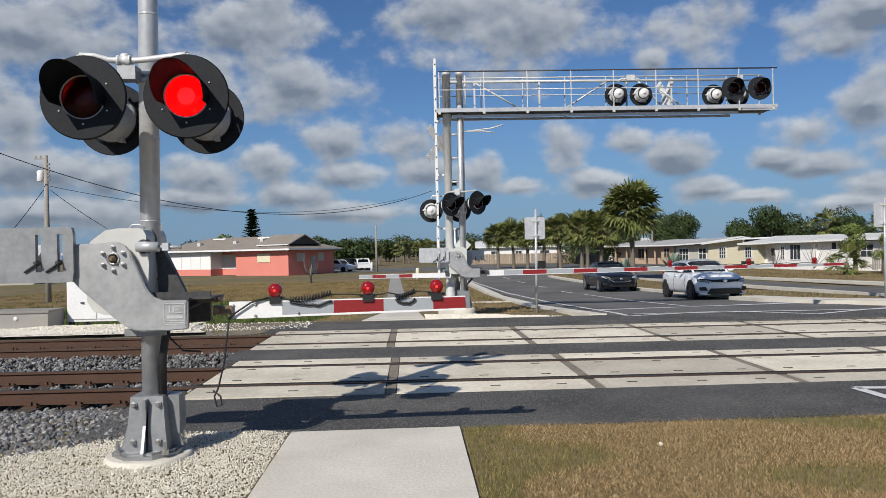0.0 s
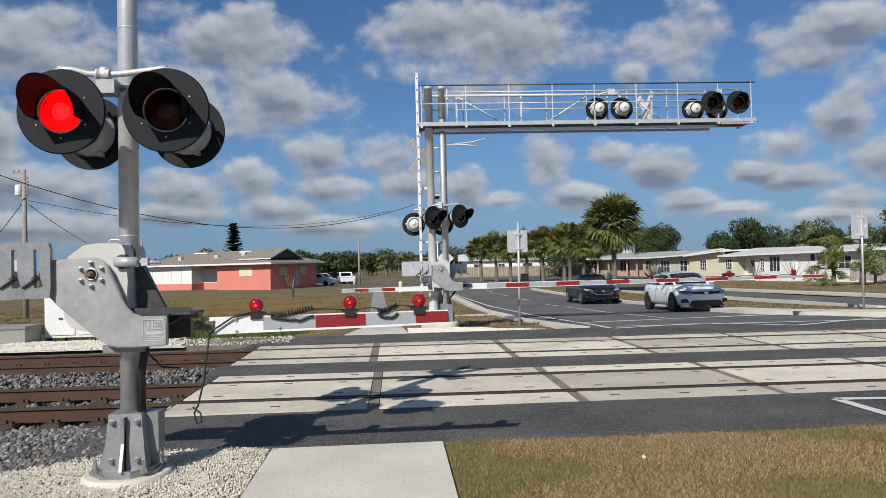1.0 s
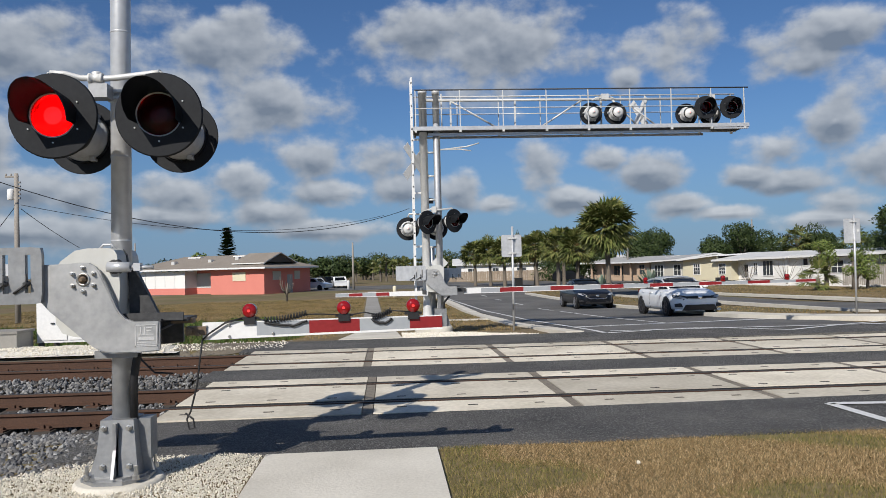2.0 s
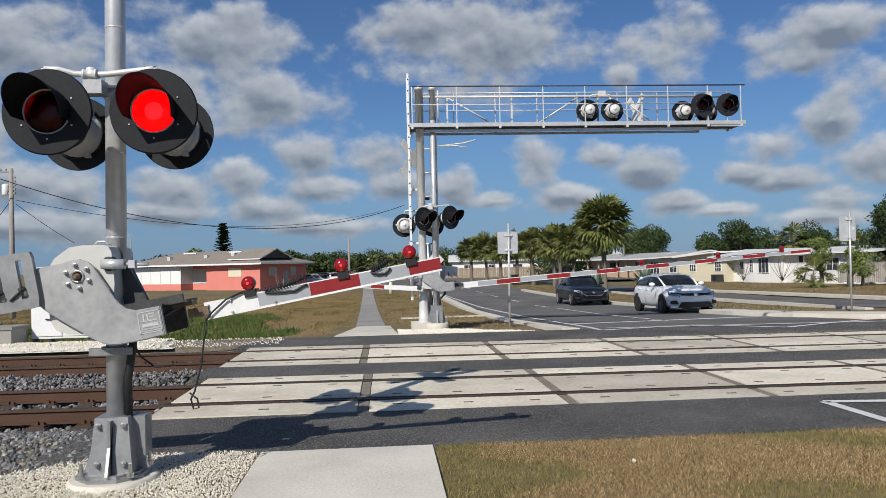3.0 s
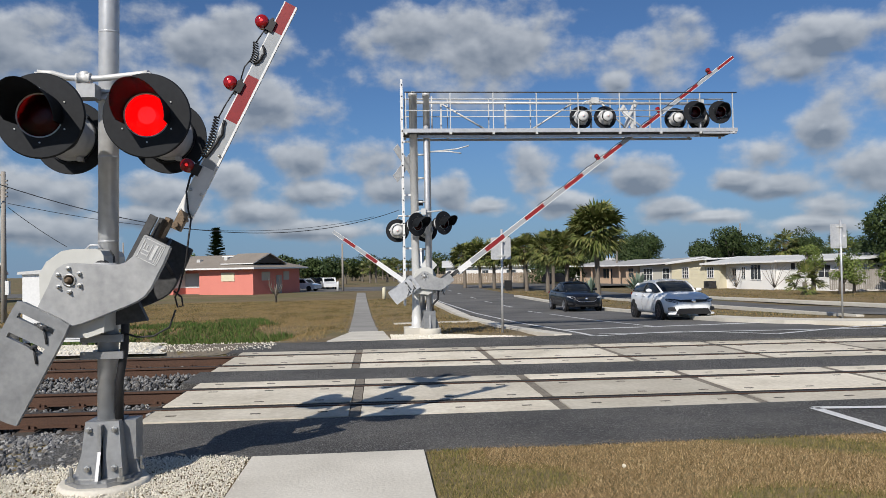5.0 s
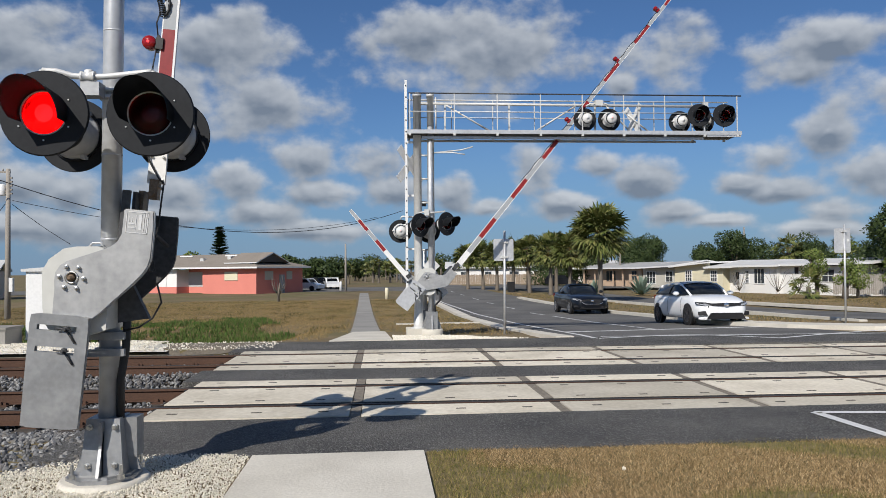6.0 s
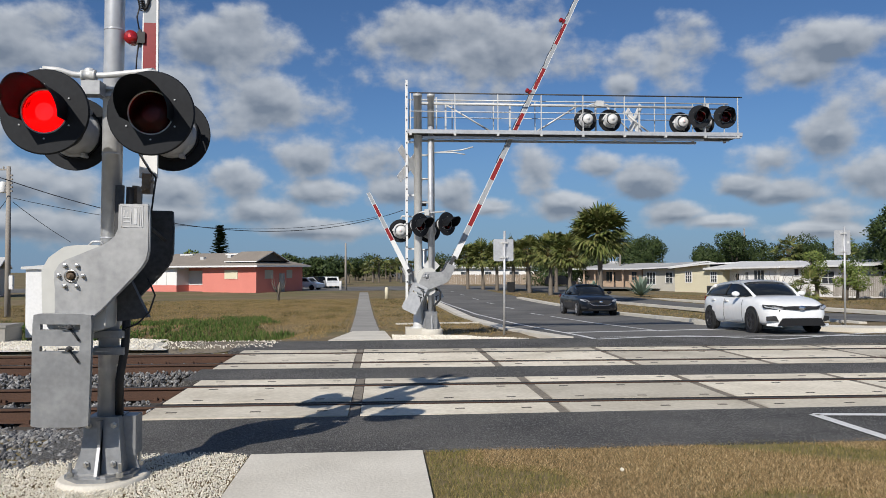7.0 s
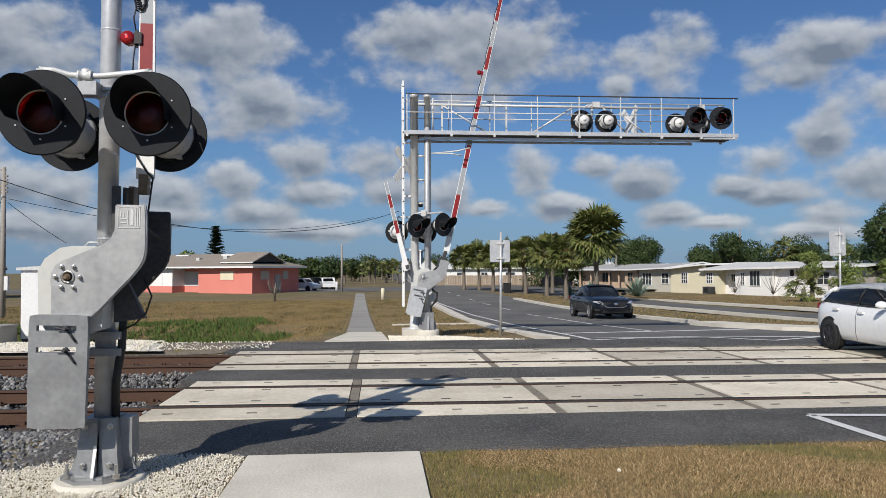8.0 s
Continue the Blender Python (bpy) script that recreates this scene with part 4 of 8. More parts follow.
    tube(bm, [(X + 0.42, Y - 0.28, 3.235), (X + 0.46, Y - 0.30, 3.1), (X + 0.46, Y - 0.38, 2.9)], 0.022, 10)
    tube(bm, [(X - 0.10, Y + 0.05, 3.12), (X - 0.30, Y + 0.02, 3.12), (X - 0.36, Y + 0.0, 3.0), (X - 0.34, Y + 0.05, 2.85)], 0.022, 10)
    tube(bm, [(X + 0.10, Y + 0.05, 3.12), (X + 0.40, Y + 0.02, 3.12), (X + 0.44, Y + 0.0, 3.0), (X + 0.44, Y + 0.05, 2.85)], 0.022, 10)
    add("lamp_arm", bm, "white_metal", "white curved pipe lamp arm")
    bm = bmesh.new()
    box(bm, X - 0.135, X + 0.005, Y - 0.24, Y - 0.10, 3.06, 3.165)
    add("arm_bracket", bm, "galv_dark", "weathered cast junction box", bevel=0.022)
    bm = bmesh.new()
    tube(bm, [(X - 0.135, Y - 0.222, 3.207), (X - 0.12, Y - 0.222, 3.207), (X - 0.118, Y - 0.222, 3.207), (X - 0.045, Y - 0.222, 3.207), (X - 0.043, Y - 0.222, 3.207), (X - 0.028, Y - 0.222, 3.207)], [0.042, 0.042, 0.036, 0.036, 0.042, 0.042], 16)
    tube(bm, [(X - 0.08, Y - 0.2, 3.15), (X - 0.08, Y - 0.215, 3.255), (X - 0.08, Y - 0.215, 3.262)], [0.036, 0.036, 0.026], 12)
    add("pipe_tee", bm, "white_metal", "light grey cast pipe tee")
    for z in (3.085, 3.14):
        bm = bmesh.new()
        lathe(bm, [(0.079, -0.013), (0.096, -0.013), (0.096, 0.013), (0.079, 0.013), (0.079, -0.013)], origin=(X + 0.027, Y, z), seg=24, caps=False)
        box(bm, X - 0.10, X + 0.14, Y - 0.115, Y - 0.09, z - 0.012, z + 0.012)
        add("arm_strap", bm, "galv", "steel mast strap")
    bm = bmesh.new()
    tube(bm, [(X - 0.14, Y - 0.19, 3.09), (X - 0.17, Y - 0.19, 3.085), (X - 0.185, Y - 0.19, 3.05), (X - 0.18, Y - 0.16, 3.0)], 0.022, 10)
    add("cable_gland", bm, "galv", "bent cable gland")
    bulbs = []
    for x, on in ((-2.335, False), (-1.605, True)):
        bulbs.append(lamp(root, back @ pose(x, 5.49, 2.822, 0, 0, 2), on))
    for x in (-2.485, -1.70):
        lamp(root, back @ pose(x, 6.44, 2.83, 0, 0, 180), False, dark=True)
    # gate machine between the two castings
    PV = Vector((-2.285, 5.85, 1.66))
    bm = bmesh.new()
    outline = [(-0.245, -0.22), (-0.25, 0.05), (-0.20, 0.14), (-0.09, 0.22), (0.0, 0.235), (0.16, 0.235), (0.20, 0.22), (0.22, 0.18), (0.24, -0.05), (0.22, -0.40), (0.10, -0.44), (-0.10, -0.435), (-0.19, -0.405), (-0.235, -0.33)]
    prism(bm, [(PV.x + u, PV.z + w) for u, w in outline], 5.93, 6.42)
    add("gate_machine", bm, "housing_cream", "cream enamelled gate machine housing", bevel=0.035)
    bm = bmesh.new()
    prism(bm, [(PV.x + u * 1.03, PV.z + w * 1.03) for u, w in outline[1:9]], 6.13, 6.16)
    lathe(bm, [(0.055, 0.06), (0.062, 0.03), (0.062, 0.0), (0.05, -0.02), (0.05, -0.03)], origin=(PV.x + 0.20, 5.94, PV.z + 0.09), axis="y", seg=20)
    add("cover_strap", bm, "dark_metal", "dark cover seam strap")
    bm = bmesh.new()
    tube(bm, [(PV.x + 0.03, 6.1, PV.z + 0.235), (PV.x + 0.06, 6.1, PV.z + 0.268), (PV.x + 0.12, 6.1, PV.z + 0.268), (PV.x + 0.15, 6.1, PV.z + 0.235)], 0.009, 8)
    tube(bm, [(PV.x + 0.16, 5.9, PV.z + 0.09), (PV.x + 0.33, 5.9, PV.z + 0.085)], 0.04, 14)
    tube(bm, [(PV.x + 0.33, 5.9, PV.z + 0.085), (PV.x + 0.50, 5.9, PV.z + 0.08)], 0.014, 8)
    box(bm, PV.x + 0.36, PV.x + 0.41, 5.87, 5.93, PV.z + 0.055, PV.z + 0.115)
    add("adjuster", bm, "galv", "steel adjuster rod")
    bm = bmesh.new()
    for z in (1.20, 1.07):
        lathe(bm, [(0.084, -0.03), (0.105, -0.03), (0.105, 0.03), (0.084, 0.03)], origin=(X, Y, z), seg=24)
        box(bm, X - 0.16, X + 0.16, Y - 0.13, Y - 0.095, z - 0.028, z + 0.028)
    add("mast_clamp", bm, "galv_dark", "grey mast clamp")
    bm = bmesh.new()
    tube(bm, [(X + 0.11, Y - 0.05, 1.5), (X + 0.16, Y - 0.06, 1.3), (X + 0.15, Y - 0.06, 1.1), (X + 0.11, Y - 0.06, 0.85), (X + 0.10, Y - 0.03, 0.55)], 0.032, 12)
    add("conduit", bm, "black", "black flexible conduit")
    bm = bmesh.new()
    prism(bm, [(X + 0.10, 1.75), (X + 0.14, 1.75), (X + 0.34, 1.33), (X + 0.10, 1.30)], 6.1, 6.16)
    add("gusset", bm, "dark_metal", "dark steel gusset")

    # the moving gate: two castings, weights, cross frame and board; its origin is the pivot
    arm = part("gate_casting", cast_bm(0.0, 0.05), ["alu", "dark_metal"], root, "cast aluminium gate side arm")
    arm.matrix_basis = Matrix.Translation(PV - base)

    def on(name, bm, mats, label="", bevel=0.0, par=arm):
        if name in ("hub_bolt", "slot_bolt", "maker_plate"):
            return parts(name, bm, mats, par, label, bevel)
        return part(name, bm, mats, par, label, bevel)

    on("rear_casting", cast_bm(0.66, 0.71), ["dark_metal", "dark_metal"], "dark grey rear gate side arm")
    bm = bmesh.new()
    ring_of_bolts(bm, (0, 0), 0.088, 6, 0.017, 0.036, 0.0, radians(30))
    on("hub_bolt", bm, "bolt", "steel hub bolts")
    bm = bmesh.new()
    lathe(bm, [(0.05, 0.0), (0.05, -0.008), (0.036, -0.008), (0.034, 0.0)], axis="y", seg=28)
    on("hub_ring", bm, ["bolt"], "bright steel hub ring")
    bm = bmesh.new()
    lathe(bm, [(0.026, 0.0), (0.024, -0.02), (0.016, -0.02), (0.013, -0.055)], axis="y", seg=12)
    on("hub", bm, ["brass"], "worn pivot hub")
    for y0 in (-0.045,):
        bm = counterweight_bm()
        bmesh.ops.translate(bm, verts=bm.verts, vec=(0, y0, 0))
        on("counterweight", bm, "galv_dark", "slotted grey counterweight plate")
        if y0 < 0:
            bm = bmesh.new()
            for u in (-0.38, -0.54):
                lathe(bm, [(0.022, 0), (0.022, -0.02), (0.012, -0.02), (0.012, -0.06)], origin=(u, y0, -0.02), axis="y", seg=8)
                tube(bm, [(u, y0 - 0.03, 0.05), (u, y0 - 0.03, -0.06)], 0.007, 8)
                tube(bm, [(u, y0 - 0.02, -0.02), (u - 0.10, y0 - 0.008, -0.09)], 0.009, 8)
            on("slot_bolt", bm, "dark_metal", "dark slot bolts")
    # maker's plate with bars in place of the mark
    bm = bmesh.new()
    for a0, a1, b0, b1 in ((0.372, 0.535, -0.358, -0.352), (0.372, 0.535, -0.515, -0.509), (0.372, 0.378, -0.515, -0.352), (0.529, 0.535, -0.515, -0.352),
                           (0.41, 0.42, -0.42, -0.37), (0.44, 0.45, -0.42, -0.37), (0.455, 0.50, -0.378, -0.370), (0.455, 0.49, -0.40, -0.393), (0.40, 0.51, -0.428, -0.422),
                           (0.395, 0.515, -0.468, -0.445), (0.385, 0.525, -0.487, -0.482), (0.385, 0.525, -0.502, -0.497)):
        box(bm, a0, a1, -0.0035, 0.002, b0, b1)
    on("maker_plate", bm, "cast_plate", "raised cast maker's plate")
    # cross frame that joins the castings and holds the board
    bm = bmesh.new()
    box(bm, 0.40, 0.55, 0.05, 0.66, -0.335, -0.318)
    box(bm, 0.42, 0.70, 0.20, 0.52, -0.345, -0.318)
    tube(bm, [(0.30, 0.06, -0.50), (0.54, 0.64, -0.36)], 0.014, 8)
    tube(bm, [(0.30, 0.64, -0.50), (0.54, 0.06, -0.36)], 0.014, 8)
    box(bm, 0.24, 0.70, 0.10, 0.13, -0.33, -0.27)
    on("cross_frame", bm, "dark_metal", "dark steel cross frame", bevel=0.004)
    bm = bmesh.new()
    box(bm, 0.66, 0.82, 0.31, 0.39, -0.47, -0.40)
    tube(bm, [(0.70, 0.26, -0.43), (0.70, 0.44, -0.43)], 0.022, 10)
    tube(bm, [(0.76, 0.28, -0.46), (0.76, 0.42, -0.46)], 0.016, 10)
    box(bm, 0.55, 0.72, 0.30, 0.40, -0.37, -0.33)
    on("arm_clamp", bm, "brass", "brown worn arm clamp", bevel=0.006)
    segs = ((0.788, 1.215, 0), (1.215, 1.634, 1), (1.634, 2.04, 2), (2.04, 2.447, 1), (2.447, 2.712, 2))
    tilt = lambda u: -0.512 + (u - 0.788) * 0.0155
    hgt = lambda u: 0.140 - (u - 0.788) * 0.0135
    for a, b, mi in segs:
        bm = bmesh.new()
        for z0, z1, m_ in ((0.0, 0.13, 0), (0.13, 0.93, mi), (0.93, 1.0, 0)):
            pts = [(a, tilt(a) + hgt(a) * z0), (b, tilt(b) + hgt(b) * z0), (b, tilt(b) + hgt(b) * z1), (a, tilt(a) + hgt(a) * z1)]
            prism(bm, pts, 0.335, 0.365, "xz", m_)
        bmesh.ops.remove_doubles(bm, verts=bm.verts, dist=0.0005)
        on("gate_board", bm, ["white", "silver_sheet", "red"], ("white", "grey", "red")[mi] + " band of the gate board")
    board = arm
    bm = bmesh.new()
    for u in (0.82, 1.0):
        for w in (0.02, 0.11):
            lathe(bm, [(0.011, 0), (0.011, -0.012), (0.004, -0.014)], origin=(u, 0.333, tilt(u) + w), axis="y", seg=8)
    lathe(bm, [(0.011, 0), (0.011, -0.012), (0.004, -0.014)], origin=(1.345, 0.333, tilt(1.345) + 0.03), axis="y", seg=8)
    parts("board_bolt", bm, "bolt", board, "steel bolts")
    for u in (1.162, 1.915, 2.476):
        top = tilt(u) + hgt(u)
        bm = bmesh.new()
        box(bm, u - 0.045, u + 0.045, 0.315, 0.385, top - 0.025, top + 0.035)
        box(bm, u - 0.07, u + 0.07, 0.335, 0.365, top + 0.012, top + 0.032)
        part("lamp_bracket", bm, "black", board, "black lamp bracket", bevel=0.004)
        bm = bmesh.new()
        lathe(bm, [(0.02, -0.055), (0.05, -0.045), (0.056, -0.03), (0.056, 0.03), (0.05, 0.045), (0.02, 0.055)], origin=(u, 0.35, top + 0.085), axis="y", seg=28)
        part("gate_lamp", bm, "red_plastic", board, "round red plastic gate lamp")
        bm = bmesh.new()
        lathe(bm, [(0.011, -0.062), (0.011, -0.053)], origin=(u, 0.35, top + 0.085), axis="y", seg=14)
        part("gate_lamp_core", bm, "red_lit", board, "glowing lamp core")
    bm = bmesh.new()
    rr = random.Random(5)
    for u0, u1, turns in ((1.28, 1.62, 15), (2.14, 2.30, 9)):
        pts = []
        for k in range(turns * 8):
            f = k / (turns * 8 - 1)
            u = u0 + (u1 - u0) * f
            pts.append((u, 0.33 + 0.022 * math.cos(k * math.tau / 8), tilt(u) + hgt(u) + 0.005 + 0.05 * f * f + 0.022 * math.sin(k * math.tau / 8)))
        tube(bm, pts, 0.006, 5)
        pts = [(u0 + (u1 - u0) * f, 0.322, tilt(1.5) + hgt(1.5) - 0.015 - 0.03 * math.sin(f * 3.1) + rr.uniform(-0.008, 0.008)) for f in [k / 9 for k in range(10)]]
        tube(bm, pts, 0.011, 6)
    tube(bm, [(1.0, 0.33, tilt(1) + 0.14), (1.09, 0.33, tilt(1) + 0.16), (1.17, 0.33, tilt(1.1) + 0.15)], 0.007, 6)
    tube(bm, [(1.23, 0.34, tilt(1.2) + 0.15), (1.30, 0.33, tilt(1.3) + 0.13)], 0.006, 6)
    tube(bm, [(1.62, 0.33, tilt(1.62) + 0.17), (1.75, 0.33, tilt(1.75) + 0.165), (1.90, 0.34, tilt(1.9) + 0.15)], 0.006, 6)
    tube(bm, [(1.98, 0.34, tilt(1.98) + 0.15), (2.08, 0.33, tilt(2.1) + 0.165), (2.18, 0.33, tilt(2.2) + 0.14)], 0.006, 6)
    tube(bm, [(2.30, 0.33, tilt(2.3) + 0.17), (2.47, 0.34, tilt(2.47) + 0.15)], 0.006, 6)
    part("lamp_cable", bm, "black", board, "black coiled lamp cable")
    bm = bmesh.new()
    tube(bm, [(1.10, 0.32, tilt(1.1) + 0.16), (0.97, 0.31, tilt(1) + 0.13), (0.84, 0.31, tilt(0.8) + 0.05), (0.79, 0.31, tilt(0.8) + 0.0)], 0.0075, 8)
    part("lead", bm, "black", board, "loose black lead")
    # two slack leads that keep hanging while the gate lifts
    bm = bmesh.new()
    tube(bm, [(0, 0, 0), (-0.02, 0, -0.15), (-0.045, 0, -0.35), (-0.10, 0, -0.56), (-0.13, 0, -0.62), (-0.11, 0, -0.70), (-0.07, 0, -0.69), (-0.08, 0, -0.62), (-0.14, 0, -0.57)], 0.0075, 8)
    lead = part("hanging_lead", bm, "black", root, "slack black lead hanging from the gate")
    bm = bmesh.new()
    tube(bm, [(0, 0, 0), (0.06, 0, -0.09), (0.16, 0, -0.16), (0.30, 0, -0.18), (0.42, 0, -0.10)], 0.0075, 8)
    slack = part("slack_lead", bm, "black", root, "slack black lead from the gate machine")
    slack.matrix_basis = back @ Matrix.Translation((X + 0.16, 6.1, 1.24))
    arm_place = lambda a: back @ Matrix.Translation(PV) @ pose(0, 0, 0, 0, -a, 0) @ Vector((0.79, 0.31, tilt(0.8)))
    return root, arm, bulbs, (lead, slack, arm_place)


def cast_bm(y0, y1, s=1.0, mirror=1):
    bm = bmesh.new()
    prism(bm, [(u * s * mirror, w * s) for u, w in CAST], y0 * s, y1 * s)
    bmesh.ops.recalc_face_normals(bm, faces=bm.faces)
    rounded(bm, 0.008 * s)
    for f in bm.faces:
        f.smooth = False
    return bm


M["galv_dark"] = material("weathered_zinc", [(0.21, 0.215, 0.22), (0.40, 0.405, 0.41)], 0.45, metal=0.55, scale=4, fine=22, stain=0.6)
M["white_metal"] = material("dull_white_metal", [(0.52, 0.52, 0.51), (0.68, 0.68, 0.66)], 0.5, metal=0.2, scale=5, fine=25, stain=0.5)
NEAR_SIGNAL, NEAR_ARM, NEAR_BULBS, NEAR_LEADS = build_near_signal()


# ---- far cantilever ----
def build_cantilever():
    base = Vector((1.1, 19.5, -0.02))
    back = Matrix.Translation(-base)
    root = thing("cantilever_signal", "white steel cantilever walkway carrying flashers over the road", "crossing signal", Matrix.Translation(base), group="crossing signals")

    def add(name, bm, mats, label="", bevel=0.0):
        if name in ("rail_post", "brace", "column_tie", "lamp_arm", "ladder_hole", "cable_arm", "grating", "walkway_frame"):
            return parts(name, bm, mats, root, label, bevel, back)
        return part(name, bm, mats, root, label, bevel, back)

    Y = 19.75
    xa, xb = 0.985, 1.335
    bm = bmesh.new()
    box(bm, 0.66, 1.25, Y - 0.3, Y + 0.5, -0.3, 0.16)
    add("foundation", bm, "concrete", "low concrete foundation block", bevel=0.02)
    for x, r in ((xa, 0.105), (xb, 0.09)):
        bm = bmesh.new()
        lathe(bm, [(r + 0.10, 0.15), (r + 0.10, 0.19), (r + 0.03, 0.20), (r + 0.02, 0.5), (r, 0.8), (r, 6.22), (r + 0.012, 6.22), (r + 0.012, 6.30), (r * 0.6, 6.34), (0.01, 6.35)], origin=(x, Y if x == xa else Y + 0.02, 0), seg=20)
        add("column", bm, "white_metal", "round white-grey steel column")
    bm = bmesh.new()
    z = 1.2
    for z in [2.2 + 0.62 * k for k in range(5)]:
        tube(bm, [(xa + 0.09, Y, z), (xb - 0.07, Y, z)], 0.025, 8)
    add("column_tie", bm, "white_metal", "short column tie")
    # ladder seen edge-on
    bm = bmesh.new()
    for y in (Y - 0.2, Y + 0.2):
        box(bm, 0.66, 0.715, y - 0.012, y + 0.012, 0.75, 6.62)
    k = 1.4
    while k < 6.6:
        tube(bm, [(0.69, Y - 0.2, k), (0.69, Y + 0.2, k)], 0.012, 6)
        k += 0.3
    for z in (2.2, 3.6, 5.0):
        box(bm, 0.70, xa, Y - 0.02, Y + 0.02, z, z + 0.05)
    add("ladder", bm, "white", "white steel ladder")
    bm = bmesh.new()
    k = 1.35
    while k < 6.6:
        box(bm, 0.672, 0.706, Y - 0.2145, Y - 0.2125, k, k + 0.035)
        k += 0.3
    add("ladder_hole", bm, "black", "dark ladder holes")
    # walkway
    x0, x1 = 0.70, 9.62
    bm = bmesh.new()
    box(bm, x0, x1, Y - 0.42, Y - 0.36, 5.19, 5.29)
    box(bm, x0, x1, Y + 0.36, Y + 0.42, 5.19, 5.29)
    box(bm, x0 + 0.4, x1 - 1.0, Y - 0.28, Y - 0.22, 5.08, 5.14)
    box(bm, x0 + 0.4, x1 - 1.0, Y + 0.22, Y + 0.28, 5.08, 5.14)
    box(bm, x1 - 0.95, x1 - 0.02, Y - 0.40, Y - 0.36, 5.14, 5.27)
    add("walkway_frame", bm, "galv", "grey steel walkway frame")
    bm = bmesh.new()
    n = 46
    for k in range(n):
        x = x0 + 0.02 + k * (x1 - x0) / n
        box(bm, x, x + 0.176, Y - 0.35, Y + 0.35, 5.205, 5.235)
    for k in range(5):
        box(bm, x0, x1, Y - 0.3 + 0.15 * k, Y - 0.285 + 0.15 * k, 5.20, 5.245)
    add("grating", bm, "dark_metal", "dark walkway grating")
    for yy in (Y - 0.40, Y + 0.40):
        bm = bmesh.new()
        tube(bm, [(x0 + 0.05, yy, 6.235), (x1, yy, 6.235)], 0.018, 8)
        add("handrail", bm, "dark_metal" if yy < Y else "white_metal", "slim handrail")
        bm = bmesh.new()
        tube(bm, [(x0 + 0.05, yy, 5.76), (x1 - 0.7, yy, 5.76)], 0.013, 8)
        add("mid_rail", bm, "white_metal", "slim white mid rail")
        bm = bmesh.new()
        for x in (0.78, 1.93, 3.05, 4.19, 5.30, 6.41, 7.52, 8.60, 9.5):
            box(bm, x - 0.012, x + 0.012, yy - 0.012, yy + 0.012, 5.2, 6.23)
            box(bm, x - 0.03, x + 0.03, yy - 0.03, yy + 0.03, 5.14, 5.20)
        add("rail_post", bm, "white_metal", "white rail post")
    bm = bmesh.new()
    tube(bm, [(xa, Y, 6.05), (x1 - 1.1, Y, 6.03)], 0.036, 10)
    add("top_chord", bm, "white_metal", "white pipe top chord")
    bm = bmesh.new()
    for a, b in (((1.72, 6.03), (3.0, 5.28)), ((4.05, 5.28), (5.25, 6.03)), ((6.05, 6.03), (6.75, 5.3)), ((7.3, 5.28), (6.5, 5.9))):
        tube(bm, [(a[0], Y, a[1]), (b[0], Y, b[1])], 0.024, 8)
    for x in (1.72, 3.43, 5.75, 6.95):
        box(bm, x - 0.022, x + 0.022, Y - 0.022, Y + 0.022, 5.24, 6.05)
    tube(bm, [(1.48, Y, 5.24), (1.48, Y, 6.22)], 0.02, 8)
    add("brace", bm, "white_metal", "white brace")
    # pair and end flashers
    bulbs = []
    for x in (5.43, 6.09):
        lamp(root, back @ pose(x, Y - 0.15, 5.62, 0, 0, 180))
    for x in (8.16, 8.82):
        lamp(root, back @ pose(x, Y + 0.2, 5.64, 0, 0, 178))
    for x in (8.44, 9.13):
        lamp(root, back @ pose(x, Y - 0.45, 5.70, 0, 0, -6))
    bm = bmesh.new()
    tube(bm, [(5.43, Y - 0.3, 5.95), (5.55, Y - 0.3, 6.02), (5.95, Y - 0.3, 6.02), (6.09, Y - 0.3, 5.95)], 0.022, 8)
    tube(bm, [(8.2, Y - 0.1, 5.98), (9.1, Y - 0.1, 5.98)], 0.022, 8)
    box(bm, 5.66, 5.86, Y - 0.4, Y - 0.2, 5.95, 6.1)
    box(bm, 8.62, 8.76, Y - 0.3, Y - 0.05, 5.9, 6.08)
    box(bm, 8.66, 8.72, Y - 0.2, Y - 0.14, 5.25, 5.95)
    add("lamp_arm", bm, "white_metal", "light grey lamp arm", bevel=0.01)
    # mast flashers
    for x, y, z, a in ((0.53, Y + 0.15, 2.70, 180), (1.28, Y + 0.25, 2.70, 180)):
        lamp(root, back @ pose(x, y, z, 0, 0, a))
    for x, y, z, a in ((1.02, Y - 0.55, 2.82, 38), (1.72, Y - 0.35, 2.86, 38)):
        lamp(root, back @ pose(x, y, z, 0, 0, a))
    bm = bmesh.new()
    tube(bm, [(0.95, Y - 0.25, 3.12), (1.1, Y - 0.3, 3.17), (1.3, Y - 0.25, 3.15), (1.68, Y - 0.15, 3.20), (1.70, Y - 0.15, 3.1)], 0.024, 8)
    tube(bm, [(0.53, Y, 3.0), (0.56, Y, 3.08), (1.3, Y, 3.05)], 0.024, 8)
    box(bm, 1.14, 1.26, Y - 0.32, Y - 0.12, 3.08, 3.24)
    add("lamp_arm", bm, "white_metal", "light grey lamp arm", bevel=0.008)
    # warning cross on the back of the column
    bm = bmesh.new()
    for s in (1, -1):
        v = box(bm, -0.6, 0.6, -0.003, 0.003, -0.115, 0.115)
        bmesh.ops.transform(bm, matrix=pose(0.80 + 0.012 * s, Y + 0.30, 4.47, 0, 0, 45) @ pose(0, 0, 0, 0, 45 * s, 0), verts=v)
    add("warning_cross", bm, "white", "white crossed warning blades")
    bm = bmesh.new()
    for s in (1, -1):
        v = box(bm, -0.55, 0.55, -0.003, 0.003, -0.10, 0.10)
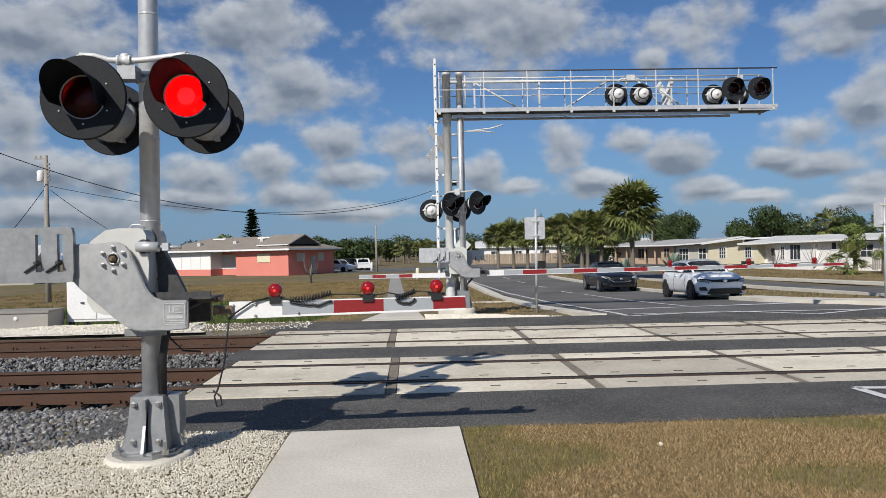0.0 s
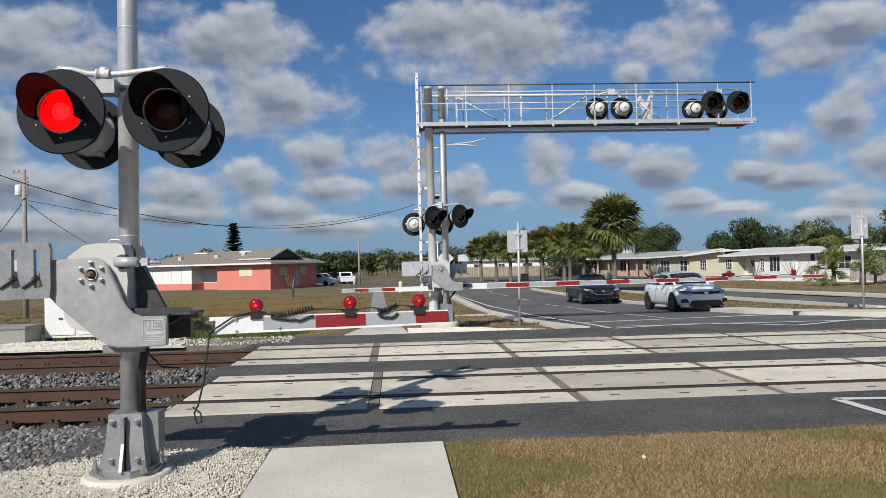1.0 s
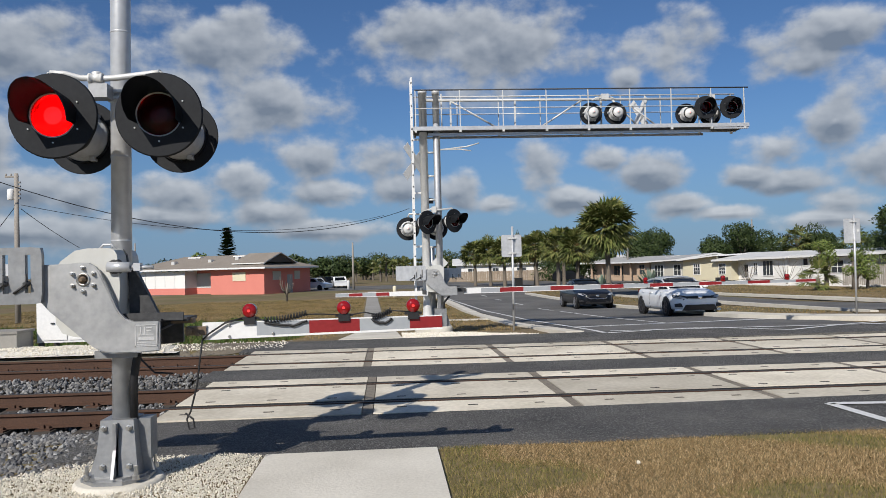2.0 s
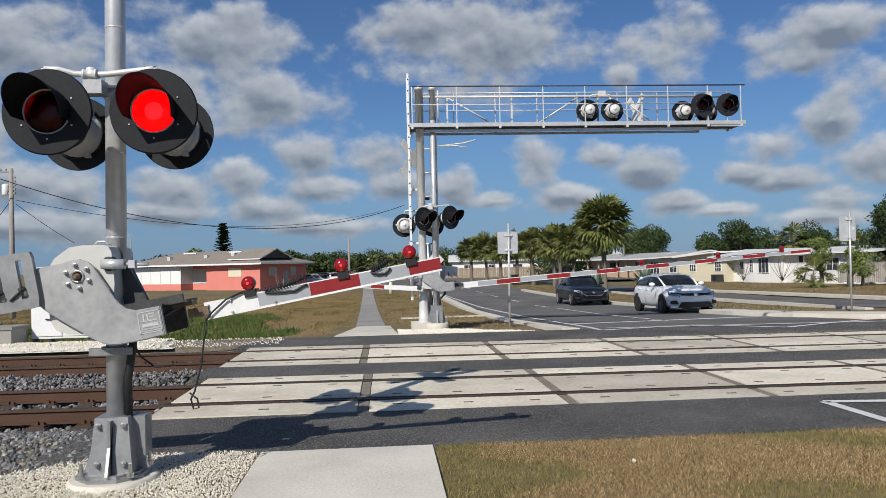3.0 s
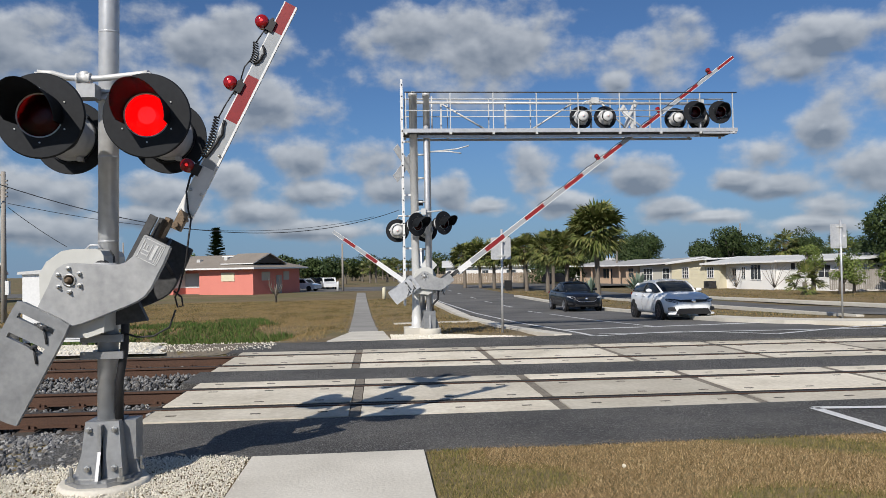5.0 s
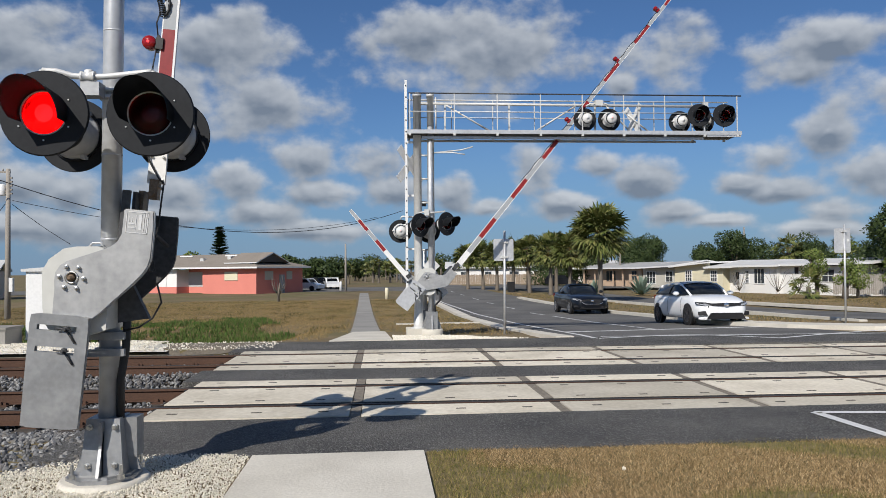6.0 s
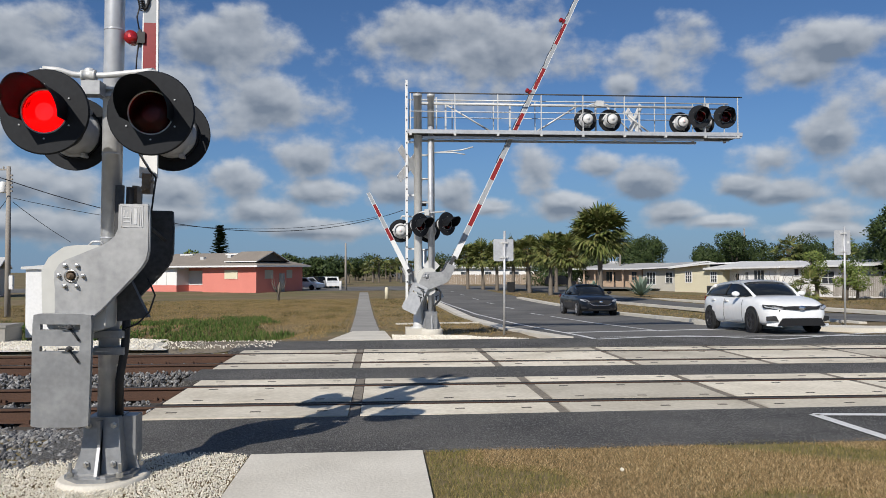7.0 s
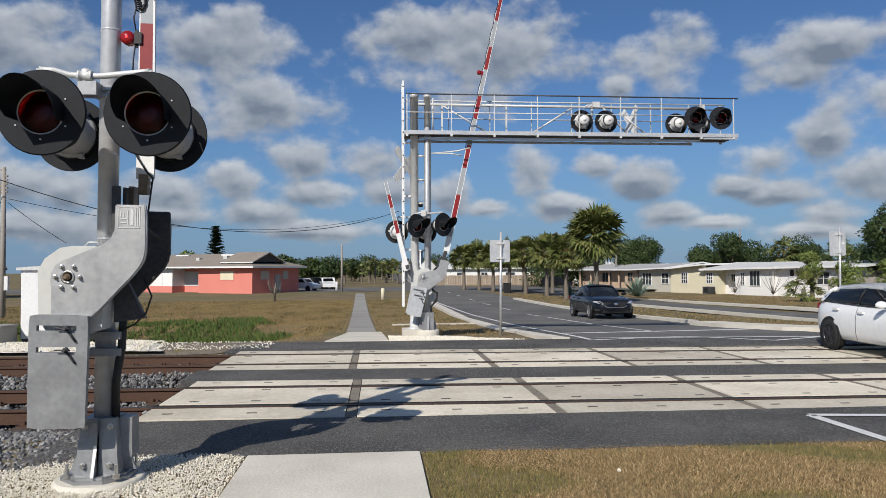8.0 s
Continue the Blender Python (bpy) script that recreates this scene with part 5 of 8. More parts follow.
        bmesh.ops.transform(bm, matrix=pose(6.95 + 0.012 * s, Y + 0.44, 5.68, 0, 0, -72) @ pose(0, 0, 0, 0, 52 * s, 0), verts=v)
    add("warning_cross", bm, "white", "white crossed warning blades")
    bm = bmesh.new()
    box(bm, 0.93, 1.22, Y + 0.20, Y + 0.22, 3.36, 3.5)
    add("track_sign", bm, "dark_metal", "dark back of a small track plate")
    bm = bmesh.new()
    v = box(bm, -0.16, 0.16, -0.002, 0.002, -0.16, 0.16)
    bmesh.ops.transform(bm, matrix=pose(1.32, Y - 0.1, 1.78, 0, 45, 0), verts=v)
    add("diamond_plate", bm, "white_metal", "small pale diamond plate")
    bm = bmesh.new()
    tube(bm, [(1.42, Y - 0.08, 4.74), (2.1, Y - 0.3, 4.78), (2.4, Y - 0.4, 4.85)], 0.018, 8)
    tube(bm, [(1.42, Y - 0.08, 4.74), (1.9, Y - 0.25, 4.72), (2.2, Y - 0.35, 4.66)], 0.016, 8)
    add("cable_arm", bm, "white_metal", "thin forked arm")
    return root


def build_far_gate(name, label, origin, mirror, length, bands, h0, h1, lights, s=1.0, start=0.75, board_y=0.345):
    """A far gate: its own slim mast, machine and the moving arm. Returns the arm."""
    base = Vector((origin[0] + 0.12 * mirror, origin[1] + 0.25, -0.02))
    back = Matrix.Translation(-base)
    root = thing(name, label, "crossing gate", Matrix.Translation(base), group="far gates")
    pv = Vector(origin)
    x, y = base.x, base.y
    bm = bmesh.new()
    lathe(bm, [(0.30, -0.2), (0.30, 0.13), (0.28, 0.15)], origin=(x, y, 0), seg=28)
    part("foundation", bm, "concrete", root, "round concrete foundation", m=back)
    bm = bmesh.new()
    box(bm, x - 0.15, x + 0.15, y - 0.15, y + 0.15, 0.15, 0.60)
    for e in (-1, 1):
        prism(bm, [(x + e * 0.15, 0.15), (x + e * 0.26, 0.15), (x + e * 0.13, 0.55)], y - 0.02, y + 0.02)
    prism(bm, [(y - 0.26, 0.15), (y - 0.15, 0.15), (y - 0.13, 0.55)], x - 0.02, x + 0.02, "yz")
    part("pedestal", bm, "galv_dark", root, "grey cast pedestal", bevel=0.02, m=back)
    bm = bmesh.new()
    lathe(bm, [(0.065, 0.5), (0.065, 5.4 if mirror > 0 else 2.2), (0.02, 5.42 if mirror > 0 else 2.23)], origin=(x, y, 0), seg=18)
    part("mast", bm, "galv", root, "slim galvanised mast", m=back)
    bm = bmesh.new()
    outline = [(-0.24, -0.45), (-0.25, 0.05), (-0.18, 0.16), (-0.05, 0.23), (0.14, 0.23), (0.22, 0.16), (0.22, -0.40), (0.10, -0.48)]
    prism(bm, [(pv.x + u * mirror, pv.z + w) for u, w in outline], pv.y + 0.07, pv.y + 0.5)
    part("gate_machine", bm, "housing_cream", root, "cream gate machine housing", bevel=0.03, m=back)
    bm = bmesh.new()
    tube(bm, [(x + 0.1, y - 0.1, 1.2), (x + 0.24, y - 0.12, 1.1), (x + 0.22, y - 0.1, 0.9), (x + 0.08, y - 0.1, 0.75), (x + 0.1, y - 0.1, 0.5)], 0.028, 8)
    part("conduit", bm, "black", root, "black hanging conduit", m=back)
    arm = part("gate_casting", cast_bm(0.0, 0.05, s, mirror), ["alu"], root, "cast aluminium gate side arm")
    arm.matrix_basis = back @ Matrix.Translation(pv)
    part("rear_casting", cast_bm(0.66, 0.71, s, mirror), ["dark_metal"], arm)
    bm = bmesh.new()
    ring_of_bolts(bm, (0, 0), 0.088, 6, 0.017, 0.03, 0.0)
    lathe(bm, [(0.05, 0.0), (0.05, -0.02), (0.02, -0.04)], axis="y", seg=16)
    part("hub", bm, "bolt", arm, "steel hub")
    for yy in ((-0.045, 0.70) if mirror > 0 else (0.70,)):
        bm = counterweight_bm()
        k = 0.9 if mirror > 0 else 0.62
        bmesh.ops.scale(bm, vec=(mirror * s * k, s, s * k), verts=bm.verts)
        bmesh.ops.translate(bm, verts=bm.verts, vec=(0, yy, 0))
        part("counterweight", bm, "galv", arm, "slotted grey counterweight plate")
    bm = bmesh.new()
    for u in (-0.38, -0.54):
        tube(bm, [(u * mirror, -0.06, 0.0), (u * mirror, -0.06, -0.12)], 0.012, 6)
        tube(bm, [(u * mirror, -0.06, -0.06), ((u - 0.12) * mirror, -0.055, -0.14)], 0.012, 6)
    parts("slot_bolt", bm, "dark_metal", arm, "dark slot bolts")
    bm = bmesh.new()
    for q in ((0.30, 0.62, 0.05, 0.66, -0.345, -0.318), (0.53, 0.55, 0.05, 0.66, -0.55, -0.335), (0.55, 0.80, 0.28, 0.42, -0.48, -0.39) if mirror > 0 else (0.36, 0.46, board_y - 0.05, 0.42, -0.48, -0.39)):
        xs = sorted((q[0] * mirror * s, q[1] * mirror * s))
        box(bm, xs[0], xs[1], *[v * s for v in q[2:]])
    part("cross_frame", bm, "dark_metal", arm, "dark steel cross frame")
    u = start
    drop = lambda u: -0.46 * s + (u - start) * 0.002
    hh = lambda u: h0 + (h1 - h0) * (u - start) / length
    for ln, mi in bands:
        a, b = u, min(u + ln, start + length)
        if b - a < 0.02:
            break
        bm = bmesh.new()
        for z0, z1, m_ in ((-0.5, -0.40, 0), (-0.40, 0.40, mi), (0.40, 0.5, 0)):
            pts = [(a * mirror, drop(a) + hh(a) * z0), (b * mirror, drop(b) + hh(b) * z0), (b * mirror, drop(b) + hh(b) * z1), (a * mirror, drop(a) + hh(a) * z1)]
            prism(bm, pts, board_y - 0.02, board_y + 0.02, "xz", m_)
        bmesh.ops.remove_doubles(bm, verts=bm.verts, dist=0.0005)
        part("gate_board", bm, ["white", "silver_sheet", "red"], arm, ("white", "grey", "red")[mi] + " band of the gate board")
        u = b
    board = arm
    for u in lights:
        top = drop(u) + hh(u) / 2
        bm = bmesh.new()
        box(bm, u * mirror - 0.05, u * mirror + 0.05, 0.31, 0.38, top - 0.01, top + 0.05)
        lathe(bm, [(0.02, -0.06), (0.055, -0.045), (0.055, 0.045), (0.02, 0.06)], origin=(u * mirror, 0.345, top + 0.095), axis="y", seg=16)
        part("gate_lamp", bm, "red_plastic", board, "round red gate lamp")
    if len(lights) > 0:
        bm = bmesh.new()
        pts = []
        for i in range(40):
            u = 3.5 + (lights[-1] - 3.5) * i / 39
            pts.append((u * mirror, 0.32, drop(u) + hh(u) * 0.5 + 0.012 + 0.012 * math.sin(i * 1.9)))
        tube(bm, pts, 0.008, 5)
        part("lamp_cable", bm, "black", board, "thin black lamp cable")
    return arm


CANTILEVER = build_cantilever()
ROAD_ARM = build_far_gate("road_gate", "far road gate with long striped arm", (1.19, 19.35, 1.50), 1, 9.55,
                          [(0.45, 0), (0.50, 1)] + [((0.62, 2) if k % 2 == 0 else (0.72, 1)) for k in range(14)], 0.155, 0.085, (5.6, 7.72, 9.5))
WALK_ARM = build_far_gate("path_gate", "far footpath gate with short striped arm", (1.30, 20.12, 1.48), -1, 2.34,
                          [(0.98, 0), (0.34, 2), (0.34, 1), (0.34, 2), (0.34, 1)], 0.13, 0.09, (), start=0.32, board_y=-0.76)


# ---- cars ----
def car_paint(name, color, coat=1.0):
    mt = material(name, [c1(0.92, color), c1(1.06, color)], 0.35, scale=-1.5, fine=6, stain=0.5, coat=coat)
    mt.node_tree.nodes["Principled BSDF"].inputs["Coat Roughness"].default_value = 0.06
    return mt


M["car_white"] = car_paint("white_car_paint", (0.84, 0.85, 0.85))
M["car_black"] = car_paint("black_blue_car_paint", (0.004, 0.005, 0.008), 0.7)
M["car_black"].node_tree.nodes["Principled BSDF"].inputs["Specular IOR Level"].default_value = 0.2
M["car_glass"] = material("tinted_glass", [(0.008, 0.010, 0.012), (0.014, 0.017, 0.020)], 0.06, scale=-2, fine=5, coat=0.0, spec=0.35)
M["tyre"] = material("tyre_rubber", [(0.012, 0.012, 0.012), (0.03, 0.03, 0.03)], 0.85, scale=-8, fine=40)
M["alloy_dark"] = material("dark_alloy", [(0.035, 0.035, 0.038), (0.09, 0.09, 0.095)], 0.3, metal=0.6, scale=-6, fine=30)
M["alloy"] = material("silver_alloy", [(0.45, 0.45, 0.46), (0.62, 0.62, 0.63)], 0.3, metal=0.9, scale=-6, fine=30)
M["trim_black"] = material("black_plastic_trim", [(0.010, 0.010, 0.011), (0.022, 0.022, 0.024)], 0.5, scale=-6, fine=50)
M["chrome"] = material("chrome", [(0.72, 0.72, 0.73), (0.82, 0.82, 0.83)], 0.12, metal=1.0, scale=-6, fine=40)
M["headlight"] = material("headlight_lens", [(0.10, 0.105, 0.11), (0.62, 0.64, 0.67)], 0.08, scale=-14, fine=60, coat=1.0)
M["tail_red"] = material("tail_lamp_red", [(0.16, 0.006, 0.006), (0.30, 0.012, 0.012)], 0.15, scale=-10, fine=40, coat=1.0)


def lerp_table(tab, y):
    for (a, va), (b, vb) in zip(tab, tab[1:]):
        if y <= b:
            k = 0 if b == a else max(0.0, min(1.0, (y - a) / (b - a)))
            return va + (vb - va) * k
    return tab[-1][1]


def car(name, label, paint, rim, spec, m):
    """A car that drives along -y; its origin lies on the ground under the middle. Tables run from nose to tail."""
    root = thing(name, label, "car", m)
    L, W = spec["length"], spec["width"]
    st = spec["stations"]

    def loft(rows, mats, nm, lab="", parent=None, sub=2, close=True):
        bm = bmesh.new()
        rings = [[bm.verts.new(p) for p in r] for r in rows]
        for a, b in zip(rings, rings[1:]):
            for k in range(len(a) - (0 if close else 1)):
                bm.faces.new((a[k], a[(k + 1) % len(a)], b[(k + 1) % len(b)], b[k]))
        if close:
            bm.faces.new(rings[0][::-1])
            bm.faces.new(rings[-1])
        ob = part(nm, bm, mats, parent or root, lab, smooth=True)
        if sub:
            md = ob.modifiers.new("round", "SUBSURF")
            md.levels = md.render_levels = sub
        return ob

    # lower body
    rows = []
    for y in st:
        w, top, bot = lerp_table(spec["halfwidth"], y), lerp_table(spec["belt"], y), lerp_table(spec["sill"], y)
        h = top - bot
        side = [(0.0, bot), (0.72 * w, bot), (0.93 * w, bot + 0.05 * h), (0.985 * w, bot + 0.25 * h), (1.0 * w, bot + 0.52 * h), (0.975 * w, bot + 0.76 * h), (0.90 * w, bot + 0.93 * h), (0.70 * w, bot + 1.0 * h), (0.35 * w, bot + 1.02 * h), (0.0, bot + 1.03 * h)]
        ring = [(x, y, z) for x, z in side] + [(-x, y, z) for x, z in reversed(side[1:-1])]
        rows.append(ring)
    body = loft(rows, paint, "body", "painted car body")
    # cabin: pillars and roof as one shell, panes laid on it
    rows = []
    cab = spec["cabin"]          # y, half width at base, half width at roof, base z, roof z
    for y, wb, wr, zb, zr in cab:
        ring = [(wb, y, zb - 0.06), (wb, y, zb), (0.5 * (wb + wr) + 0.012, y, 0.5 * (zb + zr)), (wr + 0.01, y, zr - 0.05), (wr - 0.09, y, zr), (0.4 * wr, y, zr + 0.015), (0, y, zr + 0.02)]
        rows.append(ring + [(-x, yy, z) for x, yy, z in reversed(ring[:-1])])
    loft(rows, "car_glass", "glasshouse", "dark tinted windows all round", sub=2, close=True)
    # painted roof skin and pillars over the glass
    rows = []
    top = [c for c in cab if c[4] > spec["roof_from"]]
    ahead = cab[[c[0] for c in cab].index(top[0][0]) - 1]
    top = [tuple(a + (b - a) * 0.28 for a, b in zip(top[0], ahead))] + top
    for y, wb, wr, zb, zr in top:
        half = [(wr + 0.022, y, zr - 0.075), (wr + 0.016, y, zr - 0.035), (wr - 0.085, y, zr + 0.026), (0.4 * wr, y, zr + 0.042), (0, y, zr + 0.048)]
        rows.append(half + [(-x, yy, z) for x, yy, z in reversed(half[:-1])])
    bm = bmesh.new()
    rings = [[bm.verts.new(p) for p in r] for r in rows]
    for a, b in zip(rings, rings[1:]):
        for k in range(len(a) - 1):
            bm.faces.new((a[k], a[k + 1], b[k + 1], b[k]))
    bmesh.ops.solidify(bm, geom=bm.faces[:], thickness=0.012)
    ob = part("roof", bm, paint, root, "painted roof panel", smooth=True)
    md = ob.modifiers.new("round", "SUBSURF")
    md.levels = md.render_levels = 2
    for s in (1, -1):
        bm = bmesh.new()
        fr = [(c[1] + 0.002, c[0], c[3], c[2], c[4]) for c in cab if c[0] <= top[1][0] + 0.01]
        pts = [(s * (c[2] + 0.005) * 1.0, c[0], c[4] - 0.03) for c in cab if c[0] <= top[1][0] + 0.01]
        tube(bm, pts, [0.034] * len(pts), 8)
        part("front_pillar", bm, paint, root, "painted windscreen pillar", smooth=True)
        bm = bmesh.new()
        pts = [(s * (c[2] + 0.012), c[0], c[4] - 0.05) for c in cab if c[0] >= top[-1][0] - 0.01]
        tube(bm, pts, [0.05] * len(pts), 8)
        qy = cab[-2]
        q2 = cab[-3]
        lastc = cab[-1]
        low = [(s * (c[1] + 0.016), c[0] + d, c[3] - 0.02) for c, d in ((q2, 0.16), (qy, 0.0), (lastc, 0.0))]
        high = [(s * (c[2] + 0.035), c[0] + d, c[4] - 0.05) for c, d in ((q2, 0.02), (qy, 0.0), (lastc, 0.0))]
        lo_v, hi_v = [bm.verts.new(v) for v in low], [bm.verts.new(v) for v in high]
        for k in (0, 1):
            bm.faces.new((lo_v[k], lo_v[k + 1], hi_v[k + 1], hi_v[k]))
        part("rear_pillar", bm, paint, root, "painted rear pillar")
        bm = bmesh.new()
        by = spec["shuts"][1]
        tube(bm, [(s * 0.805, by, 1.0), (s * 0.715, by, 1.2), (s * 0.618, by - 0.02, 1.325)], 0.018, 6)
        part("door_pillar", bm, "trim_black", root, "black door pillar")
    # wheels
    r = spec["wheel"]
    bm = bmesh.new()
    lathe(bm, [(r * 0.66, -0.105), (r * 0.93, -0.105), (r, -0.075), (r, 0.075), (r * 0.93, 0.105), (r * 0.66, 0.105), (r * 0.66, -0.105)], axis="x", seg=36, caps=False)
    tyre = mesh_of("tyre", bm, "tyre")
    bm = bmesh.new()
    lathe(bm, [(r * 0.70, -0.109), (r * 0.66, -0.112), (r * 0.63, -0.10), (r * 0.60, -0.02), (0.02, -0.02)], axis="x", seg=30, caps=False)
    for k in range(10):
        a = k * math.tau / 10 + (0.12 if k % 2 else -0.12)
        c, s = math.cos(a), math.sin(a)
        v = box(bm, -0.105, -0.06, -0.018, 0.018, 0.05, r * 0.65)
        bmesh.ops.transform(bm, matrix=Matrix.Rotation(a, 4, "X"), verts=v)
    lathe(bm, [(0.065, -0.06), (0.06, -0.108), (0.03, -0.114)], axis="x", seg=16)
    rimm = mesh_of("rim", bm, rim)
    wheels = []
    for yy in spec["axles"]:
        for s in (1, -1):
            hub = place(new("wheel", tyre), root, pose(-s * (W / 2 - 0.105), yy, r, 0, 0, 0))
            place(new("rim", rimm), hub, pose(0, 0, 0, 0, 0, 0 if s > 0 else 180))
            wheels.append(hub)
            bm = bmesh.new()
            lathe(bm, [(r * 1.14, -0.02), (r * 1.14, 0.03), (0.02, 0.03)], axis="x", seg=36)
            arch = part("wheel_arch", bm, "trim_black", root, "dark wheel arch")
            arch.matrix_basis = pose(-s * (W / 2 - 0.032), yy, r + 0.012, 0, 0, 0 if s > 0 else 180)
    for nm, pts, mat, lab in spec["front"]:
        both = (1, -1) if nm in ("headlight", "fog_recess", "mirror_arm", "bumper_fin", "tail_lamp", "headlight_surround") else (1,)
        for s in both:
            bm = bmesh.new()
            vs = [bm.verts.new((x * s, y, z)) for x, y, z in pts]
            bm.faces.new(vs if s > 0 else vs[::-1])
            r_ = bmesh.ops.extrude_face_region(bm, geom=bm.faces[:])
            bmesh.ops.translate(bm, verts=[v for v in r_["geom"] if isinstance(v, bmesh.types.BMVert)], vec=(0, 0.06 if pts[0][1] < 0 else -0.06, 0))
            part(nm, bm, mat, root, lab, bevel=0.006)
    # mirrors and door handles
    for s in (1, -1):
        bm = bmesh.new()
        bmesh.ops.create_uvsphere(bm, u_segments=16, v_segments=10, radius=0.1)
        bmesh.ops.scale(bm, vec=(1.15, 0.65, 0.72), verts=bm.verts)
        mx, my, mz = spec["mirror"]
        part("mirror", bm, paint, root, "painted wing mirror", m=pose(mx * s, my, mz), smooth=True)
        for hy, hz in spec["handles"]:
            bm = bmesh.new()
            w = lerp_table(spec["halfwidth"], hy)
            box(bm, -0.02, 0.02, -0.09, 0.09, -0.018, 0.018)
            part("door_handle", bm, paint, root, "door handle", bevel=0.01, m=pose(s * (w * 0.975 + 0.005), hy, hz))
        for sy in spec["shuts"]:
            bm = bmesh.new()
            pts = []
            for k in range(7):
                f = k / 6
                w = lerp_table(spec["halfwidth"], sy)
                z0, z1 = lerp_table(spec["sill"], sy), lerp_table(spec["belt"], sy)
                prof = ((0.10, 0.95), (0.25, 0.988), (0.40, 0.998), (0.52, 1.0), (0.66, 0.99), (0.76, 0.976), (0.88, 0.93))[k]
                pts.append((s * (w * prof[1] + 0.001), sy, z0 + (z1 - z0) * prof[0]))
            tube(bm, pts, 0.004, 5)
            part("door_gap", bm, "trim_black", root, "dark door gap")
    bm = bmesh.new()
    lathe(bm, [(0.03, -0.012), (0.075, -0.008), (0.085, 0.01), (0.03, 0.012)], axis="y", seg=20)
    bmesh.ops.scale(bm, vec=(1, 1, 0.72), verts=bm.verts)
    part("emblem", bm, "chrome", root, "plain oval chrome emblem", m=pose(*spec["emblem"]))
    return root, wheels


HATCH = dict(
    length=4.33, width=1.76, wheel=0.325, axles=(-1.235, 1.365),
    stations=(-2.17, -2.13, -2.02, -1.8, -1.5, -1.2, -0.8, -0.3, 0.3, 0.9, 1.4, 1.8, 2.02, 2.12, 2.155),
    halfwidth=((-2.17, 0.46), (-2.12, 0.62), (-2.0, 0.745), (-1.8, 0.82), (-1.4, 0.865), (-0.8, 0.878), (0.9, 0.878), (1.5, 0.872), (1.9, 0.83), (2.08, 0.74), (2.155, 0.60)),
    belt=((-2.17, 0.62), (-2.1, 0.70), (-1.9, 0.825), (-1.5, 0.93), (-1.0, 0.99), (-0.6, 0.98), (1.0, 1.03), (1.8, 1.05), (2.05, 1.02), (2.155, 0.92)),
    sill=((-2.17, 0.30), (-2.1, 0.22), (-1.7, 0.19), (1.8, 0.21), (2.05, 0.30), (2.155, 0.42)),
    roof_from=1.25, cabin=((-1.02, 0.66, 0.60, 0.93, 0.955), (-0.62, 0.745, 0.62, 0.97, 1.19), (-0.15, 0.79, 0.60, 1.0, 1.375), (0.35, 0.80, 0.60, 1.0, 1.40), (1.0, 0.80, 0.58, 1.02, 1.375), (1.55, 0.77, 0.57, 1.04, 1.335), (1.90, 0.73, 0.55, 1.04, 1.23), (2.08, 0.67, 0.53, 1.02, 1.08)),
    panes=(("windscreen", [(-0.66, -0.99, 0.985), (0.66, -0.99, 0.985), (0.545, -0.17, 1.375), (-0.545, -0.17, 1.375)]),
           ("side_window", [(0.795, -0.55, 1.02), (0.812, 0.38, 1.03), (0.655, 0.36, 1.355), (0.66, -0.05, 1.335)]),
           ("side_window", [(0.812, 0.44, 1.03), (0.805, 1.55, 1.07), (0.65, 1.35, 1.30), (0.655, 0.44, 1.355)]),
           ("rear_window", [(0.55, 1.75, 1.30), (-0.55, 1.75, 1.30), (-0.60, 2.07, 1.08), (0.60, 2.07, 1.08)])),
    front=(("headlight_surround", [(0.40, -2.172, 0.620), (0.63, -2.092, 0.610), (0.825, -1.885, 0.665), (0.825, -1.815, 0.750), (0.60, -2.060, 0.730), (0.40, -2.168, 0.695)], "trim_black", "black headlight surround"),
           ("headlight", [(0.46, -2.178, 0.640), (0.63, -2.105, 0.630), (0.815, -1.902, 0.680), (0.818, -1.842, 0.730), (0.63, -2.065, 0.710)], "headlight", "slim clear headlight"),
           ("grille", [(-0.44, -2.185, 0.630), (0.0, -2.215, 0.605), (0.44, -2.185, 0.630), (0.46, -2.170, 0.700), (0.0, -2.200, 0.710), (-0.46, -2.170, 0.700)], "trim_black", "slim black upper grille"),
           ("lower_grille", [(-0.62, -2.195, 0.210), (0.62, -2.195, 0.210), (0.50, -2.225, 0.405), (-0.50, -2.225, 0.405)], "trim_black", "wide black lower grille"),
           ("fog_recess", [(0.58, -2.160, 0.325), (0.815, -2.025, 0.335), (0.815, -2.015, 0.445), (0.64, -2.130, 0.465)], "trim_black", "black fog lamp recess"),
           ("bumper_fin", [(0.50, -2.180, 0.175), (0.82, -2.010, 0.210), (0.80, -2.010, 0.265), (0.56, -2.180, 0.285)], "car_white", "white bumper fin"),
           ("tow_cover", [(-0.56, -2.13, 0.56), (-0.52, -2.135, 0.56), (-0.52, -2.135, 0.615), (-0.56, -2.13, 0.615)], "trim_black", "small dark tow hole"),
           ("tail_lamp", [(0.55, 2.14, 0.84), (0.73, 2.08, 0.84), (0.72, 2.07, 0.97), (0.57, 2.14, 0.96)], "tail_red", "red tail lamp")),
    mirror=(0.93, -0.52, 1.03), handles=((0.25, 0.84), (1.12, 0.87)), shuts=(-0.72, 0.41), emblem=(0, -2.225, 0.66))
